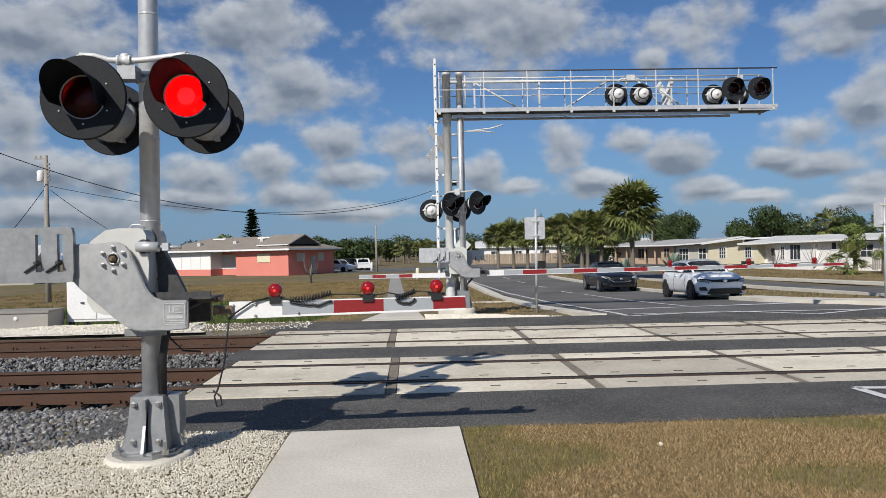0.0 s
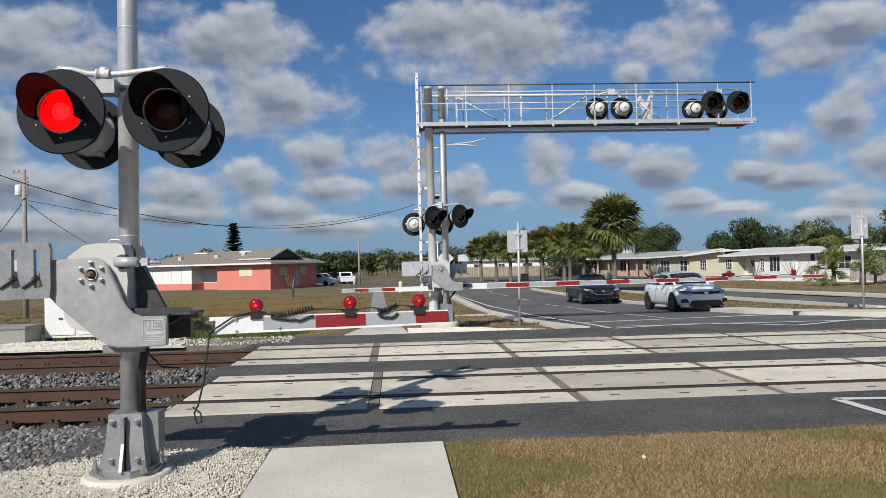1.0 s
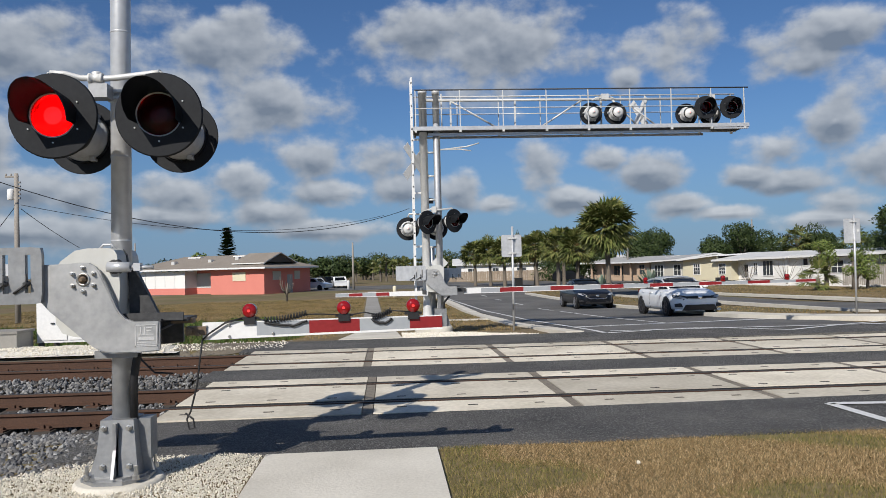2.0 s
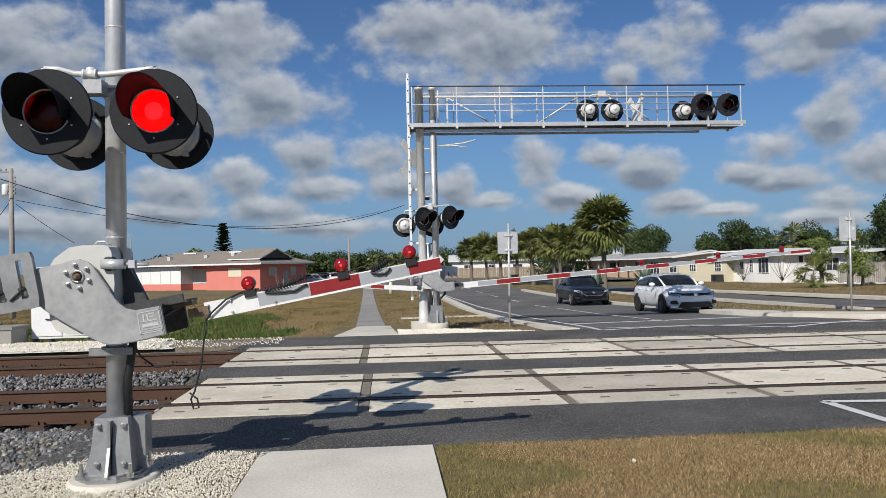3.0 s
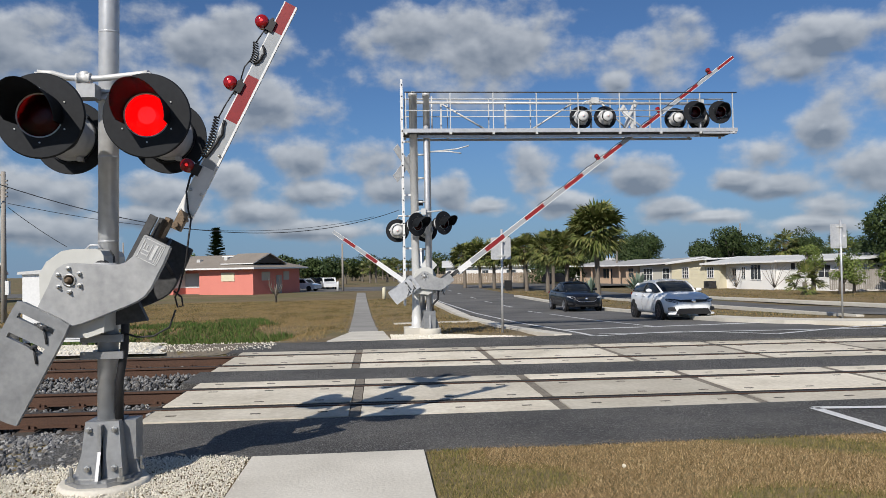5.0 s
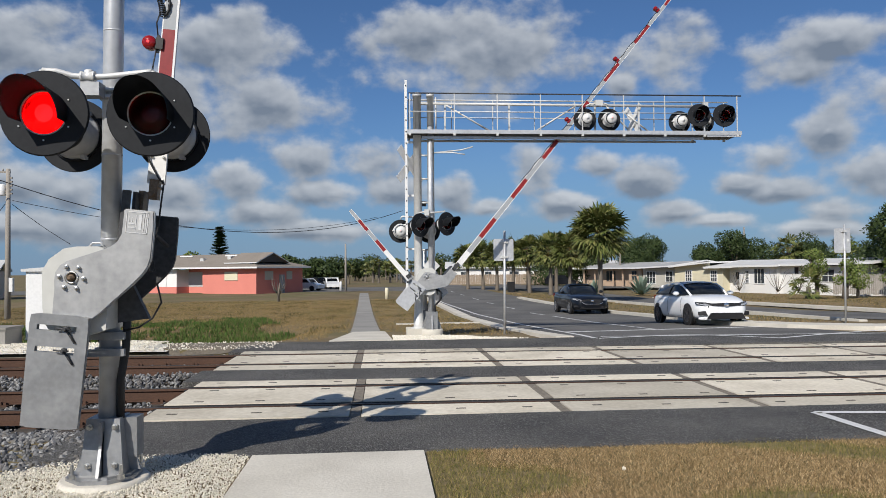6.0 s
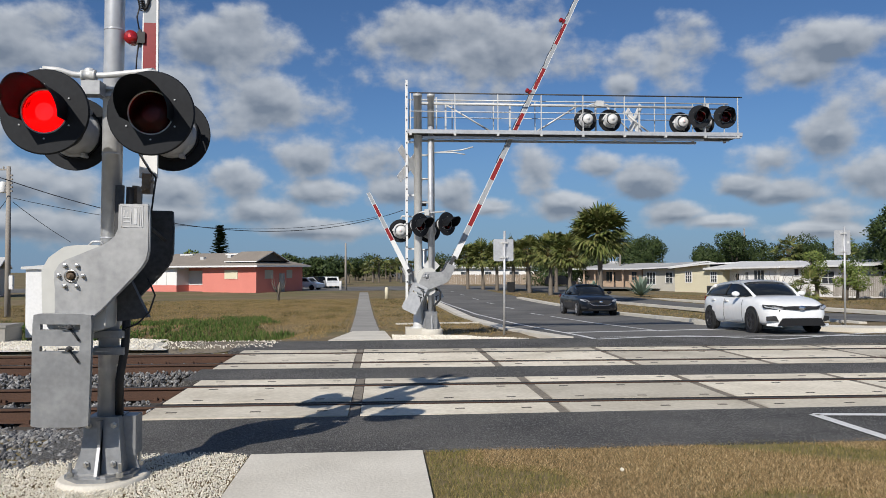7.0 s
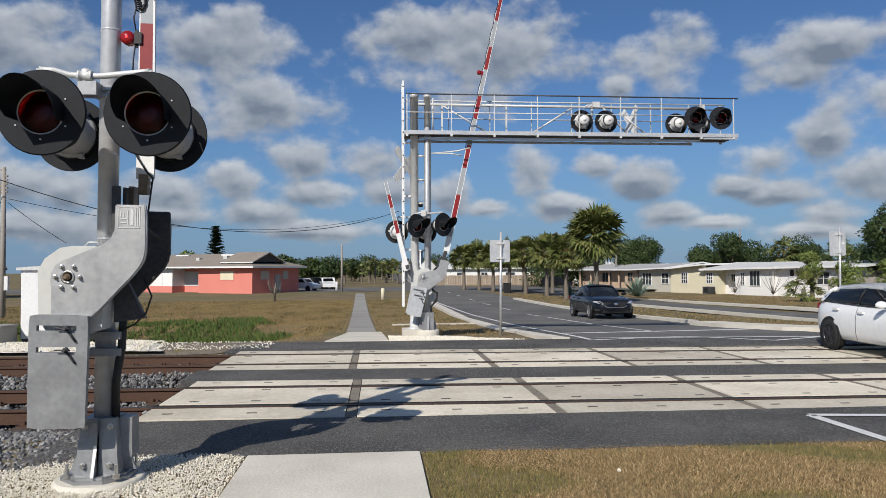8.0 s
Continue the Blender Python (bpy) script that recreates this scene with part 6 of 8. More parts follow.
SEDAN = dict(
    length=4.87, width=1.84, wheel=0.34, axles=(-1.52, 1.31),
    stations=(-2.43, -2.38, -2.26, -2.0, -1.7, -1.3, -0.9, -0.4, 0.3, 0.9, 1.4, 1.9, 2.25, 2.40, 2.44),
    halfwidth=((-2.43, 0.50), (-2.36, 0.68), (-2.2, 0.80), (-2.0, 0.86), (-1.5, 0.915), (1.4, 0.915), (2.0, 0.88), (2.3, 0.78), (2.44, 0.62)),
    belt=((-2.43, 0.62), (-2.3, 0.74), (-2.0, 0.86), (-1.5, 0.94), (-0.95, 0.99), (1.0, 1.03), (1.7, 1.07), (2.2, 1.06), (2.4, 0.98), (2.44, 0.9)),
    sill=((-2.43, 0.32), (-2.3, 0.21), (-1.8, 0.19), (1.9, 0.21), (2.3, 0.32), (2.44, 0.45)),
    roof_from=1.23, cabin=((-1.05, 0.66, 0.60, 0.95, 0.97), (-0.6, 0.76, 0.62, 0.98, 1.21), (-0.05, 0.80, 0.60, 1.0, 1.42), (0.45, 0.81, 0.60, 1.0, 1.45), (1.0, 0.80, 0.58, 1.02, 1.39), (1.5, 0.75, 0.56, 1.04, 1.24), (1.95, 0.66, 0.54, 1.05, 1.09)),
    panes=(("windscreen", [(-0.67, -1.0, 1.0), (0.67, -1.0, 1.0), (0.55, -0.06, 1.42), (-0.55, -0.06, 1.42)]),
           ("side_window", [(0.81, -0.5, 1.03), (0.825, 0.45, 1.035), (0.665, 0.42, 1.40), (0.665, 0.05, 1.385)]),
           ("side_window", [(0.825, 0.52, 1.035), (0.79, 1.40, 1.08), (0.67, 1.05, 1.33), (0.665, 0.52, 1.40)]),
           ("rear_window", [(0.56, 1.1, 1.38), (-0.56, 1.1, 1.38), (-0.60, 1.85, 1.12), (0.60, 1.85, 1.12)])),
    front=(("headlight", [(0.50, -2.385, 0.66), (0.70, -2.28, 0.655), (0.86, -2.04, 0.72), (0.85, -2.0, 0.77), (0.62, -2.28, 0.745)], "headlight", "clear headlight"),
           ("grille", [(-0.36, -2.43, 0.48), (0.36, -2.43, 0.48), (0.52, -2.40, 0.70), (0.0, -2.44, 0.73), (-0.52, -2.40, 0.70)], "trim_black", "black five-point grille"),
           ("lower_grille", [(-0.60, -2.40, 0.26), (0.60, -2.40, 0.26), (0.52, -2.42, 0.38), (-0.52, -2.42, 0.38)], "trim_black", "black lower grille"),
           ("grille_bar", [(-0.50, -2.415, 0.56), (-0.36, -2.45, 0.475), (0.36, -2.45, 0.475), (0.50, -2.415, 0.56), (0.50, -2.415, 0.585), (0.34, -2.45, 0.50), (-0.34, -2.45, 0.50), (-0.50, -2.415, 0.585)], "chrome", "chrome grille wing"),
           ("fog_recess", [(0.64, -2.35, 0.34), (0.84, -2.2, 0.35), (0.84, -2.18, 0.43), (0.68, -2.33, 0.43)], "trim_black", "black fog lamp recess"),
           ("tail_lamp", [(0.55, 2.42, 0.84), (0.82, 2.30, 0.84), (0.80, 2.28, 0.96), (0.58, 2.42, 0.94)], "tail_red", "red tail lamp")),
    mirror=(0.98, -0.5, 1.06), handles=((0.28, 0.86), (1.15, 0.90)), shuts=(-0.75, 0.49), emblem=(0, -2.45, 0.64))
WHITE_X, SEDAN_X = 10.68, 10.02
WHITE_CAR, WHITE_WHEELS = car("hatchback", "white five-door hatchback waiting on the road", "car_white", "alloy_dark", HATCH, pose(WHITE_X, 27.6, -0.33))
SEDAN_CAR, SEDAN_WHEELS = car("sedan", "dark blue-black sedan behind the hatchback", "car_black", "alloy", SEDAN, pose(SEDAN_X, 38.4, -0.6))


# ---- road signs ----
def road_sign(label, x, y, z0, ztop, plate, lean, tag=False):
    root = thing("road_sign", label, "road sign", pose(x, y, z0), group="road signs")
    h = ztop - z0
    bm = bmesh.new()
    tube(bm, [(0, 0, -0.2), (lean, 0, h)], 0.032, 10)
    part("post", bm, "galv", root, "round galvanised post")
    bm = bmesh.new()
    x0, x1, a, b = plate
    prism(bm, [(x0 + 0.03, a), (x1 - 0.03, a), (x1, a + 0.03), (x1, b - 0.03), (x1 - 0.03, b), (x0 + 0.03, b), (x0, b - 0.03), (x0, a + 0.03)], 0.05, 0.055)
    part("plate", bm, "galv", root, "bare grey back of the sign plate")
    for z in (a + 0.1, b - 0.1):
        bm = bmesh.new()
        xc = lean * z / h
        box(bm, xc - 0.11, xc + 0.11, 0.025, 0.05, z - 0.02, z + 0.02)
        box(bm, xc - 0.05, xc + 0.05, -0.045, 0.03, z - 0.025, z + 0.025)
        part("clamp", bm, "white_metal", root, "pale clamp", bevel=0.004)
    if tag:
        bm = bmesh.new()
        box(bm, x1 - 0.12, x1 - 0.05, 0.044, 0.049, (a + b) / 2 - 0.03, (a + b) / 2 + 0.04)
        part("sticker", bm, "white", root, "small white sticker")
    return root


road_sign("grey back of a square sign on a steel post", 3.33, 20.3, -0.09, 2.72, (-0.27, 0.28, 1.99, 2.59), 0.03)
road_sign("grey back of a tall sign on a steel post", 15.05, 23.5, -0.2, 3.02, (-0.30, 0.26, 2.30, 3.10), 0.03, True)


# ---- trackside boxes ----
def build_cabinets():
    root = thing("equipment_cabinet", "white steel trackside equipment cabinet on legs", "cabinet", pose(-7.58, 19.0, 0.05))
    bm = bmesh.new()
    box(bm, -0.72, 0.72, -0.5, 0.5, 0.08, 1.68)
    part("body", bm, "white", root, "", bevel=0.02)
    bm = bmesh.new()
    prism(bm, [(-0.8, 1.68), (0.8, 1.68), (0.8, 1.74), (0.0, 1.80), (-0.8, 1.74)], -0.58, 0.58)
    part("roof", bm, "white_metal", root, "shallow pitched roof")
    for s, lab in ((-0.36, "plain door"), (0.36, "vented door")):
        bm = bmesh.new()
        box(bm, s - 0.335, s + 0.335, -0.525, -0.502, 0.14, 1.62)
        d = part("door", bm, "white", root, "white " + lab, bevel=0.008)
        bm = bmesh.new()
        box(bm, s - 0.02, s + 0.06, -0.56, -0.526, 0.52, 0.55)
        box(bm, s + 0.24, s + 0.27, -0.55, -0.526, 0.7, 0.9)
        part("handle", bm, "dark_metal", d, "dark handle")
        if s > 0:
            bm = bmesh.new()
            for k in range(3):
                box(bm, s - 0.28 + 0.09 * k, s - 0.22 + 0.09 * k, -0.529, -0.5255, 0.46, 0.66)
            part("notice", bm, "brass", d, "three small brown notice bars")
    for x in (-0.65, 0.65):
        for y in (-0.42, 0.42):
            bm = bmesh.new()
            box(bm, x - 0.05, x + 0.05, y - 0.05, y + 0.05, -0.1, 0.08)
            part("leg", bm, "dark_metal", root)
    root = thing("pull_box", "low grey concrete pull box beyond the tracks", "utility box", pose(-9.0, 18.1, 0.0))
    bm = bmesh.new()
    box(bm, -0.75, 0.62, -0.4, 0.4, 0.0, 0.42)
    part("body", bm, "old_concrete", root, "", bevel=0.02)
    bm = bmesh.new()
    box(bm, -0.78, 0.65, -0.43, 0.43, 0.42, 0.48)
    part("lid", bm, "old_concrete", root, "flat grey lid", bevel=0.012)
    bm = bmesh.new()
    lathe(bm, [(0.05, -0.404), (0.05, -0.415), (0.01, -0.42)], origin=(-0.1, 0, 0.3), axis="y", seg=12)
    part("seal", bm, "white", root, "round white seal")


build_cabinets()


# ---- houses ----
M["stucco_pink"] = material("coral_stucco", [(0.60, 0.20, 0.16), (0.70, 0.25, 0.20)], 0.9, scale=0.6, fine=18, bump=0.1, stain=0.5)
M["stucco_white"] = material("white_stucco", [(0.70, 0.69, 0.67), (0.80, 0.79, 0.77)], 0.9, scale=0.6, fine=18, stain=0.5)
M["stucco_cream"] = material("cream_siding", [(0.62, 0.57, 0.42), (0.72, 0.67, 0.50)], 0.85, scale=0.6, fine=18, stain=0.5)
M["stucco_grey"] = material("grey_beige_siding", [(0.46, 0.44, 0.38), (0.54, 0.52, 0.46)], 0.85, scale=0.6, fine=18, stain=0.5)
M["stucco_orange"] = material("peach_stucco", [(0.46, 0.33, 0.23), (0.54, 0.40, 0.29)], 0.9, scale=0.6, fine=18, stain=0.5)
M["shingle"] = material("grey_brown_shingles", [(0.20, 0.17, 0.14), (0.30, 0.265, 0.225)], 0.9, scale=0.8, fine=9, bump=0.4, stain=0.4)
M["roof_white"] = material("pale_flat_roofing", [(0.50, 0.50, 0.49), (0.64, 0.64, 0.63)], 0.8, scale=0.5, fine=8, stain=0.6)
M["roof_grey"] = material("grey_roofing", [(0.32, 0.32, 0.32), (0.44, 0.44, 0.43)], 0.85, scale=0.5, fine=8, stain=0.6)
M["pane"] = material("house_window_glass", [(0.03, 0.035, 0.04), (0.06, 0.07, 0.08)], 0.06, scale=3, fine=8, spec=0.7)
M["wood_grey"] = material("weathered_fence_wood", [(0.20, 0.18, 0.16), (0.36, 0.33, 0.29)], 0.9, scale=1.5, fine=20, stain=0.4, obj_random=0.15)
M["fence_tan"] = material("tan_fence_wood", [(0.24, 0.19, 0.14), (0.34, 0.27, 0.20)], 0.9, scale=1.5, fine=20, obj_random=0.12)


def facade_pose(p, d):
    """Local x runs along the facade from p, local -y looks out from it."""
    a = math.degrees(math.atan2(d[1], d[0]))
    return pose(p[0], p[1], -0.8, 0, 0, a)


def house_window(root, x0, x1, z0, z1, nx, nz, y=0.0, frame="white"):
    bm = bmesh.new()
    t = 0.07
    for q in ((x0 - t, x1 + t, z0 - t, z0), (x0 - t, x1 + t, z1, z1 + t), (x0 - t, x0, z0, z1), (x1, x1 + t, z0, z1)):
        box(bm, q[0], q[1], y - 0.06, y + 0.02, q[2], q[3])
    bmesh.ops.remove_doubles(bm, verts=bm.verts, dist=0.0005)
    w = part("window", bm, frame, root, "white-framed window")
    for k in range(1, nx):
        x = x0 + (x1 - x0) * k / nx
        bm = bmesh.new()
        box(bm, x - 0.02, x + 0.02, y - 0.05, y, z0, z1)
        part("glazing_bar", bm, frame, w)
    for k in range(1, nz):
        z = z0 + (z1 - z0) * k / nz
        bm = bmesh.new()
        box(bm, x0, x1, y - 0.045, y - 0.001, z - 0.02, z + 0.02)
        part("glazing_bar", bm, frame, w)
    bm = bmesh.new()
    box(bm, x0, x1, y - 0.025, y - 0.008, z0, z1)
    part("pane", bm, "pane", w, "dark glass")
    return w


def wall_box(root, x0, x1, y0, y1, z0, z1, mat, label=""):
    bm = bmesh.new()
    box(bm, x0, x1, y0, y1, z0, z1)
    return part("wall", bm, mat, root, label)


def slab_roof(root, pts, thick, mat, label, fascia="white"):
    """A roof sheet through points, with thickness downwards."""
    bm = bmesh.new()
    a = [bm.verts.new(p) for p in pts]
    b = [bm.verts.new((p[0], p[1], p[2] - thick)) for p in pts]
    bm.faces.new(a)
    bm.faces.new(b[::-1])
    for i in range(len(pts)):
        f = bm.faces.new((a[i], b[i], b[(i + 1) % len(pts)], a[(i + 1) % len(pts)]))
        f.material_index = 1
    return part("roof", bm, [mat, fascia], root, label)


def build_pink_house():
    # local x runs away from the sunlit corner along the front; the front looks along +y, so y is turned inwards by a minus sign
    root = thing("bungalow", "coral pink bungalow with hipped shingle roof", "house", facade_pose((-13.4, 82.7), (0.86, -0.51)))
    # here local x is negative along the front, y runs inwards
    wall_box(root, -7.6, 0, 0, 8.2, -0.1, 2.75, "stucco_pink", "coral stucco wall")
    wall_box(root, -11.2, -7.6, 1.6, 8.2, -0.1, 2.75, "stucco_pink", "coral stucco wall, recessed")
    wall_box(root, -19.0, -11.2, -0.3, 8.2, -0.1, 0.75, "stucco_pink", "low coral wall")
    wall_box(root, -19.0, -11.2, -0.28, 8.2, 0.75, 2.70, "stucco_white", "white boarded panels")
    for k in range(1, 5):
        bm = bmesh.new()
        x = -19.0 + 7.8 * k / 5
        box(bm, x - 0.03, x + 0.03, -0.31, -0.28, 0.75, 2.70)
        part("batten", bm, "white_metal", root)
    wall_box(root, -11.22, -7.6, 1.56, 1.6, 0.75, 2.4, "roof_white", "pale boarded panel")
    house_window(root, -4.3, -2.6, 1.55, 2.35, 1, 1, 0.0, "stucco_cream")
    bm = bmesh.new()
    box(bm, -4.3, -2.6, -0.05, -0.01, 1.55, 2.35)
    part("shutter", bm, "stucco_cream", root, "cream boarded window")
    # roof: one hip
    e, zt, ze = 0.75, 4.45, 2.95
    slab_roof(root, [(-19.8, -1.1, ze), (e, -e, ze), (e - 5.2, 4.0, zt), (-15.5, 4.0, zt)], 0.18, "shingle", "grey-brown shingle roof")
    slab_roof(root, [(e, -e, ze), (e, 8.9, ze), (e - 5.2, 4.0, zt)], 0.18, "shingle", "grey-brown shingle roof")
    slab_roof(root, [(e, 8.9, ze), (-19.8, 8.9, ze), (-15.5, 4.0, zt), (e - 5.2, 4.0, zt)], 0.18, "shingle", "grey-brown shingle roof")
    slab_roof(root, [(-19.8, 8.9, ze), (-19.8, -1.1, ze), (-15.5, 4.0, zt)], 0.18, "shingle", "grey-brown shingle roof")
    # small gable facing the side
    bm = bmesh.new()
    prism(bm, [(0.2, 3.45), (5.6, 3.45), (2.9, 4.4)], -3.5, -0.3, "yz")
    part("gable", bm, ["gable_dark"], root, "dark louvred gable")
    slab_roof(root, [(0.05, 0.0, 3.42), (0.05, 2.9, 4.55), (-4.5, 2.9, 4.55), (-4.5, 0.0, 3.42)], 0.1, "shingle", "gable roof")
    slab_roof(root, [(0.05, 5.8, 3.42), (0.05, 2.9, 4.55), (-4.5, 2.9, 4.55), (-4.5, 5.8, 3.42)], 0.1, "shingle", "gable roof")
    for x, y, z in ((-14.0, 0.9, 3.75), (-9.0, 1.6, 3.85), (-5.5, 2.2, 4.05)):
        bm = bmesh.new()
        box(bm, x - 0.25, x + 0.25, y - 0.25, y + 0.25, z - 0.3, z + 0.12)
        part("roof_vent", bm, "white_metal", root, "small pale roof vent", bevel=0.03)
    for x in (-13.0, -6.0):
        bm = bmesh.new()
        box(bm, x - 1.0, x + 1.0, 3.0, 3.6, 4.2, 4.35)
        part("skylight", bm, "white", root, "white skylight")
    # the shaded side: windows, door, air unit
    for y0, y1, z0, z1 in ((1.4, 2.8, 1.5, 2.45), (5.2, 6.2, 1.5, 2.45)):
        bm = bmesh.new()
        box(bm, 0.0, 0.05, y0, y1, z0, z1)
        part("shutter", bm, "stucco_grey", root, "boarded side window")
    bm = bmesh.new()
    box(bm, 0.0, 0.06, 3.9, 4.8, 0.0, 2.05)
    part("side_door", bm, "roof_grey", root, "grey side door")


M["gable_dark"] = material("dark_gable_boards", [(0.07, 0.065, 0.06), (0.12, 0.11, 0.10)], 0.9, scale=2, fine=20)
build_pink_house()


def build_row_houses():
    A, D = (31.5, 92.0), (0.3387, -0.9409)
    z = lambda v: v + 0.8
    # peach house
    root = thing("bungalow", "peach bungalow with pale roof and dark porch", "house", facade_pose(A, D))
    wall_box(root, -13, -1.8, 1.2, 9, -0.3, 2.3, "stucco_orange", "peach stucco wall")
    wall_box(root, -1.8, 0.7, 0.4, 9, -0.3, 2.3, "stucco_orange", "peach stucco wall")
    house_window(root, -1.2, -0.2, 0.9, 2.0, 2, 2, 0.4, "stucco_orange")
    house_window(root, -7.5, -5.5, 0.7, 2.0, 3, 1, 1.2, "stucco_orange")
    for x in (-11.5, -9.0, -5.0, -3.0):
        bm = bmesh.new()
        box(bm, x - 0.08, x + 0.08, 0.3, 0.46, -0.3, 2.3)
        part("porch_post", bm, "stucco_orange", root)
    slab_roof(root, [(-14, -0.3, 2.45), (1.0, -0.3, 2.45), (1.0, 5.0, 3.15), (-14, 5.0, 3.15)], 0.16, "roof_grey", "pale grey roof")
    slab_roof(root, [(-14, 5.0, 3.15), (1.0, 5.0, 3.15), (1.0, 10, 2.45), (-14, 10, 2.45)], 0.16, "roof_grey", "pale grey roof")
    # grey and cream house
    root = thing("bungalow", "grey and cream sided bungalow with low pale roof", "house", facade_pose(A, D))
    wall_box(root, 1.1, 7.1, 0.3, 9, -0.3, 2.35, "stucco_grey", "grey-beige siding")
    wall_box(root, 7.1, 12.45, 0.0, 9, -0.3, 2.40, "stucco_cream", "cream siding")
    for k in range(12):
        bm = bmesh.new()
        box(bm, 7.1, 12.45, -0.012, 0.0, 0.1 + 0.19 * k, 0.115 + 0.19 * k)
        part("siding_lap", bm, "stucco_cream", root)
    house_window(root, 1.8, 3.4, 0.55, 1.95, 3, 2, 0.3)
    house_window(root, 5.25, 6.4, 0.75, 1.95, 2, 2, 0.3)
    house_window(root, 8.9, 9.85, 0.87, 2.0, 3, 3, 0.0)
    bm = bmesh.new()
    prism(bm, [(7.1, 2.40), (12.45, 2.40), (12.45, 2.95), (10.5, 2.9)], 0.0, 0.2)
    part("gable", bm, "stucco_cream", root, "cream gable end")
    slab_roof(root, [(0.6, -0.5, 2.45), (7.0, -0.6, 2.65), (7.0, 5, 3.3), (0.6, 5, 3.1)], 0.16, "roof_grey", "pale grey roof")
    slab_roof(root, [(6.8, -0.7, 2.55), (12.7, -0.7, 3.0), (12.7, 9.6, 3.2), (6.8, 9.6, 2.9)], 0.16, "roof_grey", "pale sloping roof")
    slab_roof(root, [(0.6, 5, 3.1), (7.0, 5, 3.3), (7.0, 10, 2.6), (0.6, 10, 2.5)], 0.16, "roof_grey", "pale grey roof")
    # white house
    root = thing("bungalow", "white stucco bungalow with low white roof and bare vines", "house", facade_pose(A, D))
    wall_box(root, 12.5, 14.5, 0.0, 9, -0.3, 2.3, "stucco_cream", "cream siding")
    wall_box(root, 14.5, 17.0, 1.0, 9, -0.3, 2.4, "stucco_white", "white recessed wall")
    wall_box(root, 17.0, 21.8, -0.2, 9, -0.3, 2.45, "stucco_white", "white stucco wall")
    wall_box(root, 21.8, 31.0, 0.3, 9, -0.3, 2.45, "stucco_white", "white stucco wall")
    house_window(root, 12.8, 13.65, 0.92, 2.0, 3, 3, 0.0)
    house_window(root, 19.0, 20.25, 0.75, 2.2, 3, 1, -0.2)
    house_window(root, 17.85, 18.25, 0.8, 2.0, 2, 4, -0.2)
    house_window(root, 23.45, 23.95, 1.7, 2.35, 1, 1, 0.3)
    house_window(root, 26.5, 27.8, 1.0, 2.1, 2, 2, 0.3)
    bm = bmesh.new()
    box(bm, 15.3, 16.1, 0.94, 0.998, 0.05, 2.0)
    d = part("door", bm, "white", root, "white front door")
    bm = bmesh.new()
    box(bm, 15.42, 15.98, 0.925, 0.94, 1.1, 1.85)
    part("pane", bm, "pane", d, "dark door glass")
    slab_roof(root, [(12.2, -0.6, 2.45), (17.4, -0.6, 2.5), (17.4, 5, 3.15), (12.2, 5, 3.2)], 0.18, "roof_white", "low white roof")
    slab_roof(root, [(16.6, -0.9, 2.55), (22.4, -0.9, 2.6), (22.4, 5, 3.15), (16.6, 5, 3.15)], 0.18, "roof_white", "low white roof")
    slab_roof(root, [(22.0, -0.5, 2.62), (32.0, -0.5, 2.75), (32.0, 5, 3.25), (22.0, 5, 3.15)], 0.18, "roof_white", "low white roof")
    slab_roof(root, [(12.2, 5, 3.16), (32.0, 5, 3.2), (32.0, 9.8, 2.5), (12.2, 9.8, 2.5)], 0.18, "roof_white", "low white roof")
    ac = thing("air_conditioner", "dark boxy air conditioner by the cream wall", "air conditioner", facade_pose(A, D) @ pose(14.0, -0.9, -0.2))
    bm = bmesh.new()
    box(bm, -0.5, 0.5, -0.4, 0.4, 0.0, 0.75)
    part("body", bm, "dark_metal", ac, "", bevel=0.03)
    bm = bmesh.new()
    lathe(bm, [(0.28, -0.40), (0.28, -0.415), (0.25, -0.415)], origin=(0, 0, 0.4), axis="y", seg=20)
    part("fan_grille", bm, "black", ac, "black round grille")


build_row_houses()


def fence_run(label, p, d, n, h, mat, w=0.14, gap=0.02, z=-0.8):
    root = thing("fence", label, "fence", facade_pose(p, d))
    bm = bmesh.new()
    prism(bm, [(0, 0), (w, 0), (w, h - 0.04), (w / 2, h), (0, h - 0.04)], 0, 0.02)
    me = mesh_of("slat", bm, mat)
    for k in range(n):
        s = place(new("slat", me), root, pose(k * (w + gap), random.uniform(-0.01, 0.01), random.uniform(-0.06, 0.03), 0, random.uniform(-0.7, 0.7), 0))
    for zz in (0.35, h - 0.35):
        bm = bmesh.new()
        box(bm, 0, n * (w + gap), 0.021, 0.06, zz, zz + 0.09)
        part("rail", bm, mat, root)


fence_run("weathered grey plank fence beside the white bungalow", (39.2, 63.0), (0.72, -0.69), 90, 1.75, "wood_grey")
fence_run("tan plank fence by the far street", (9.0, 118.0), (0.995, -0.1), 80, 1.6, "fence_tan", 0.25, 0.02)


def far_house(label, p, d, w, h, wall, roof, wins):
    root = thing("bungalow", label, "house", facade_pose(p, d))
    wall_box(root, 0, w, 0, 7, 0, h, wall)
    for x0, x1, z0, z1 in wins:
        house_window(root, x0, x1, z0, z1, 2, 2, 0.0)
    slab_roof(root, [(-0.6, -0.6, h + 0.1), (w + 0.6, -0.6, h + 0.1), (w + 0.6, 3.5, h + 1.1), (-0.6, 3.5, h + 1.1)], 0.15, roof, "low pitched roof")
    slab_roof(root, [(-0.6, 3.5, h + 1.1), (w + 0.6, 3.5, h + 1.1), (w + 0.6, 7.6, h + 0.1), (-0.6, 7.6, h + 0.1)], 0.15, roof, "low pitched roof")


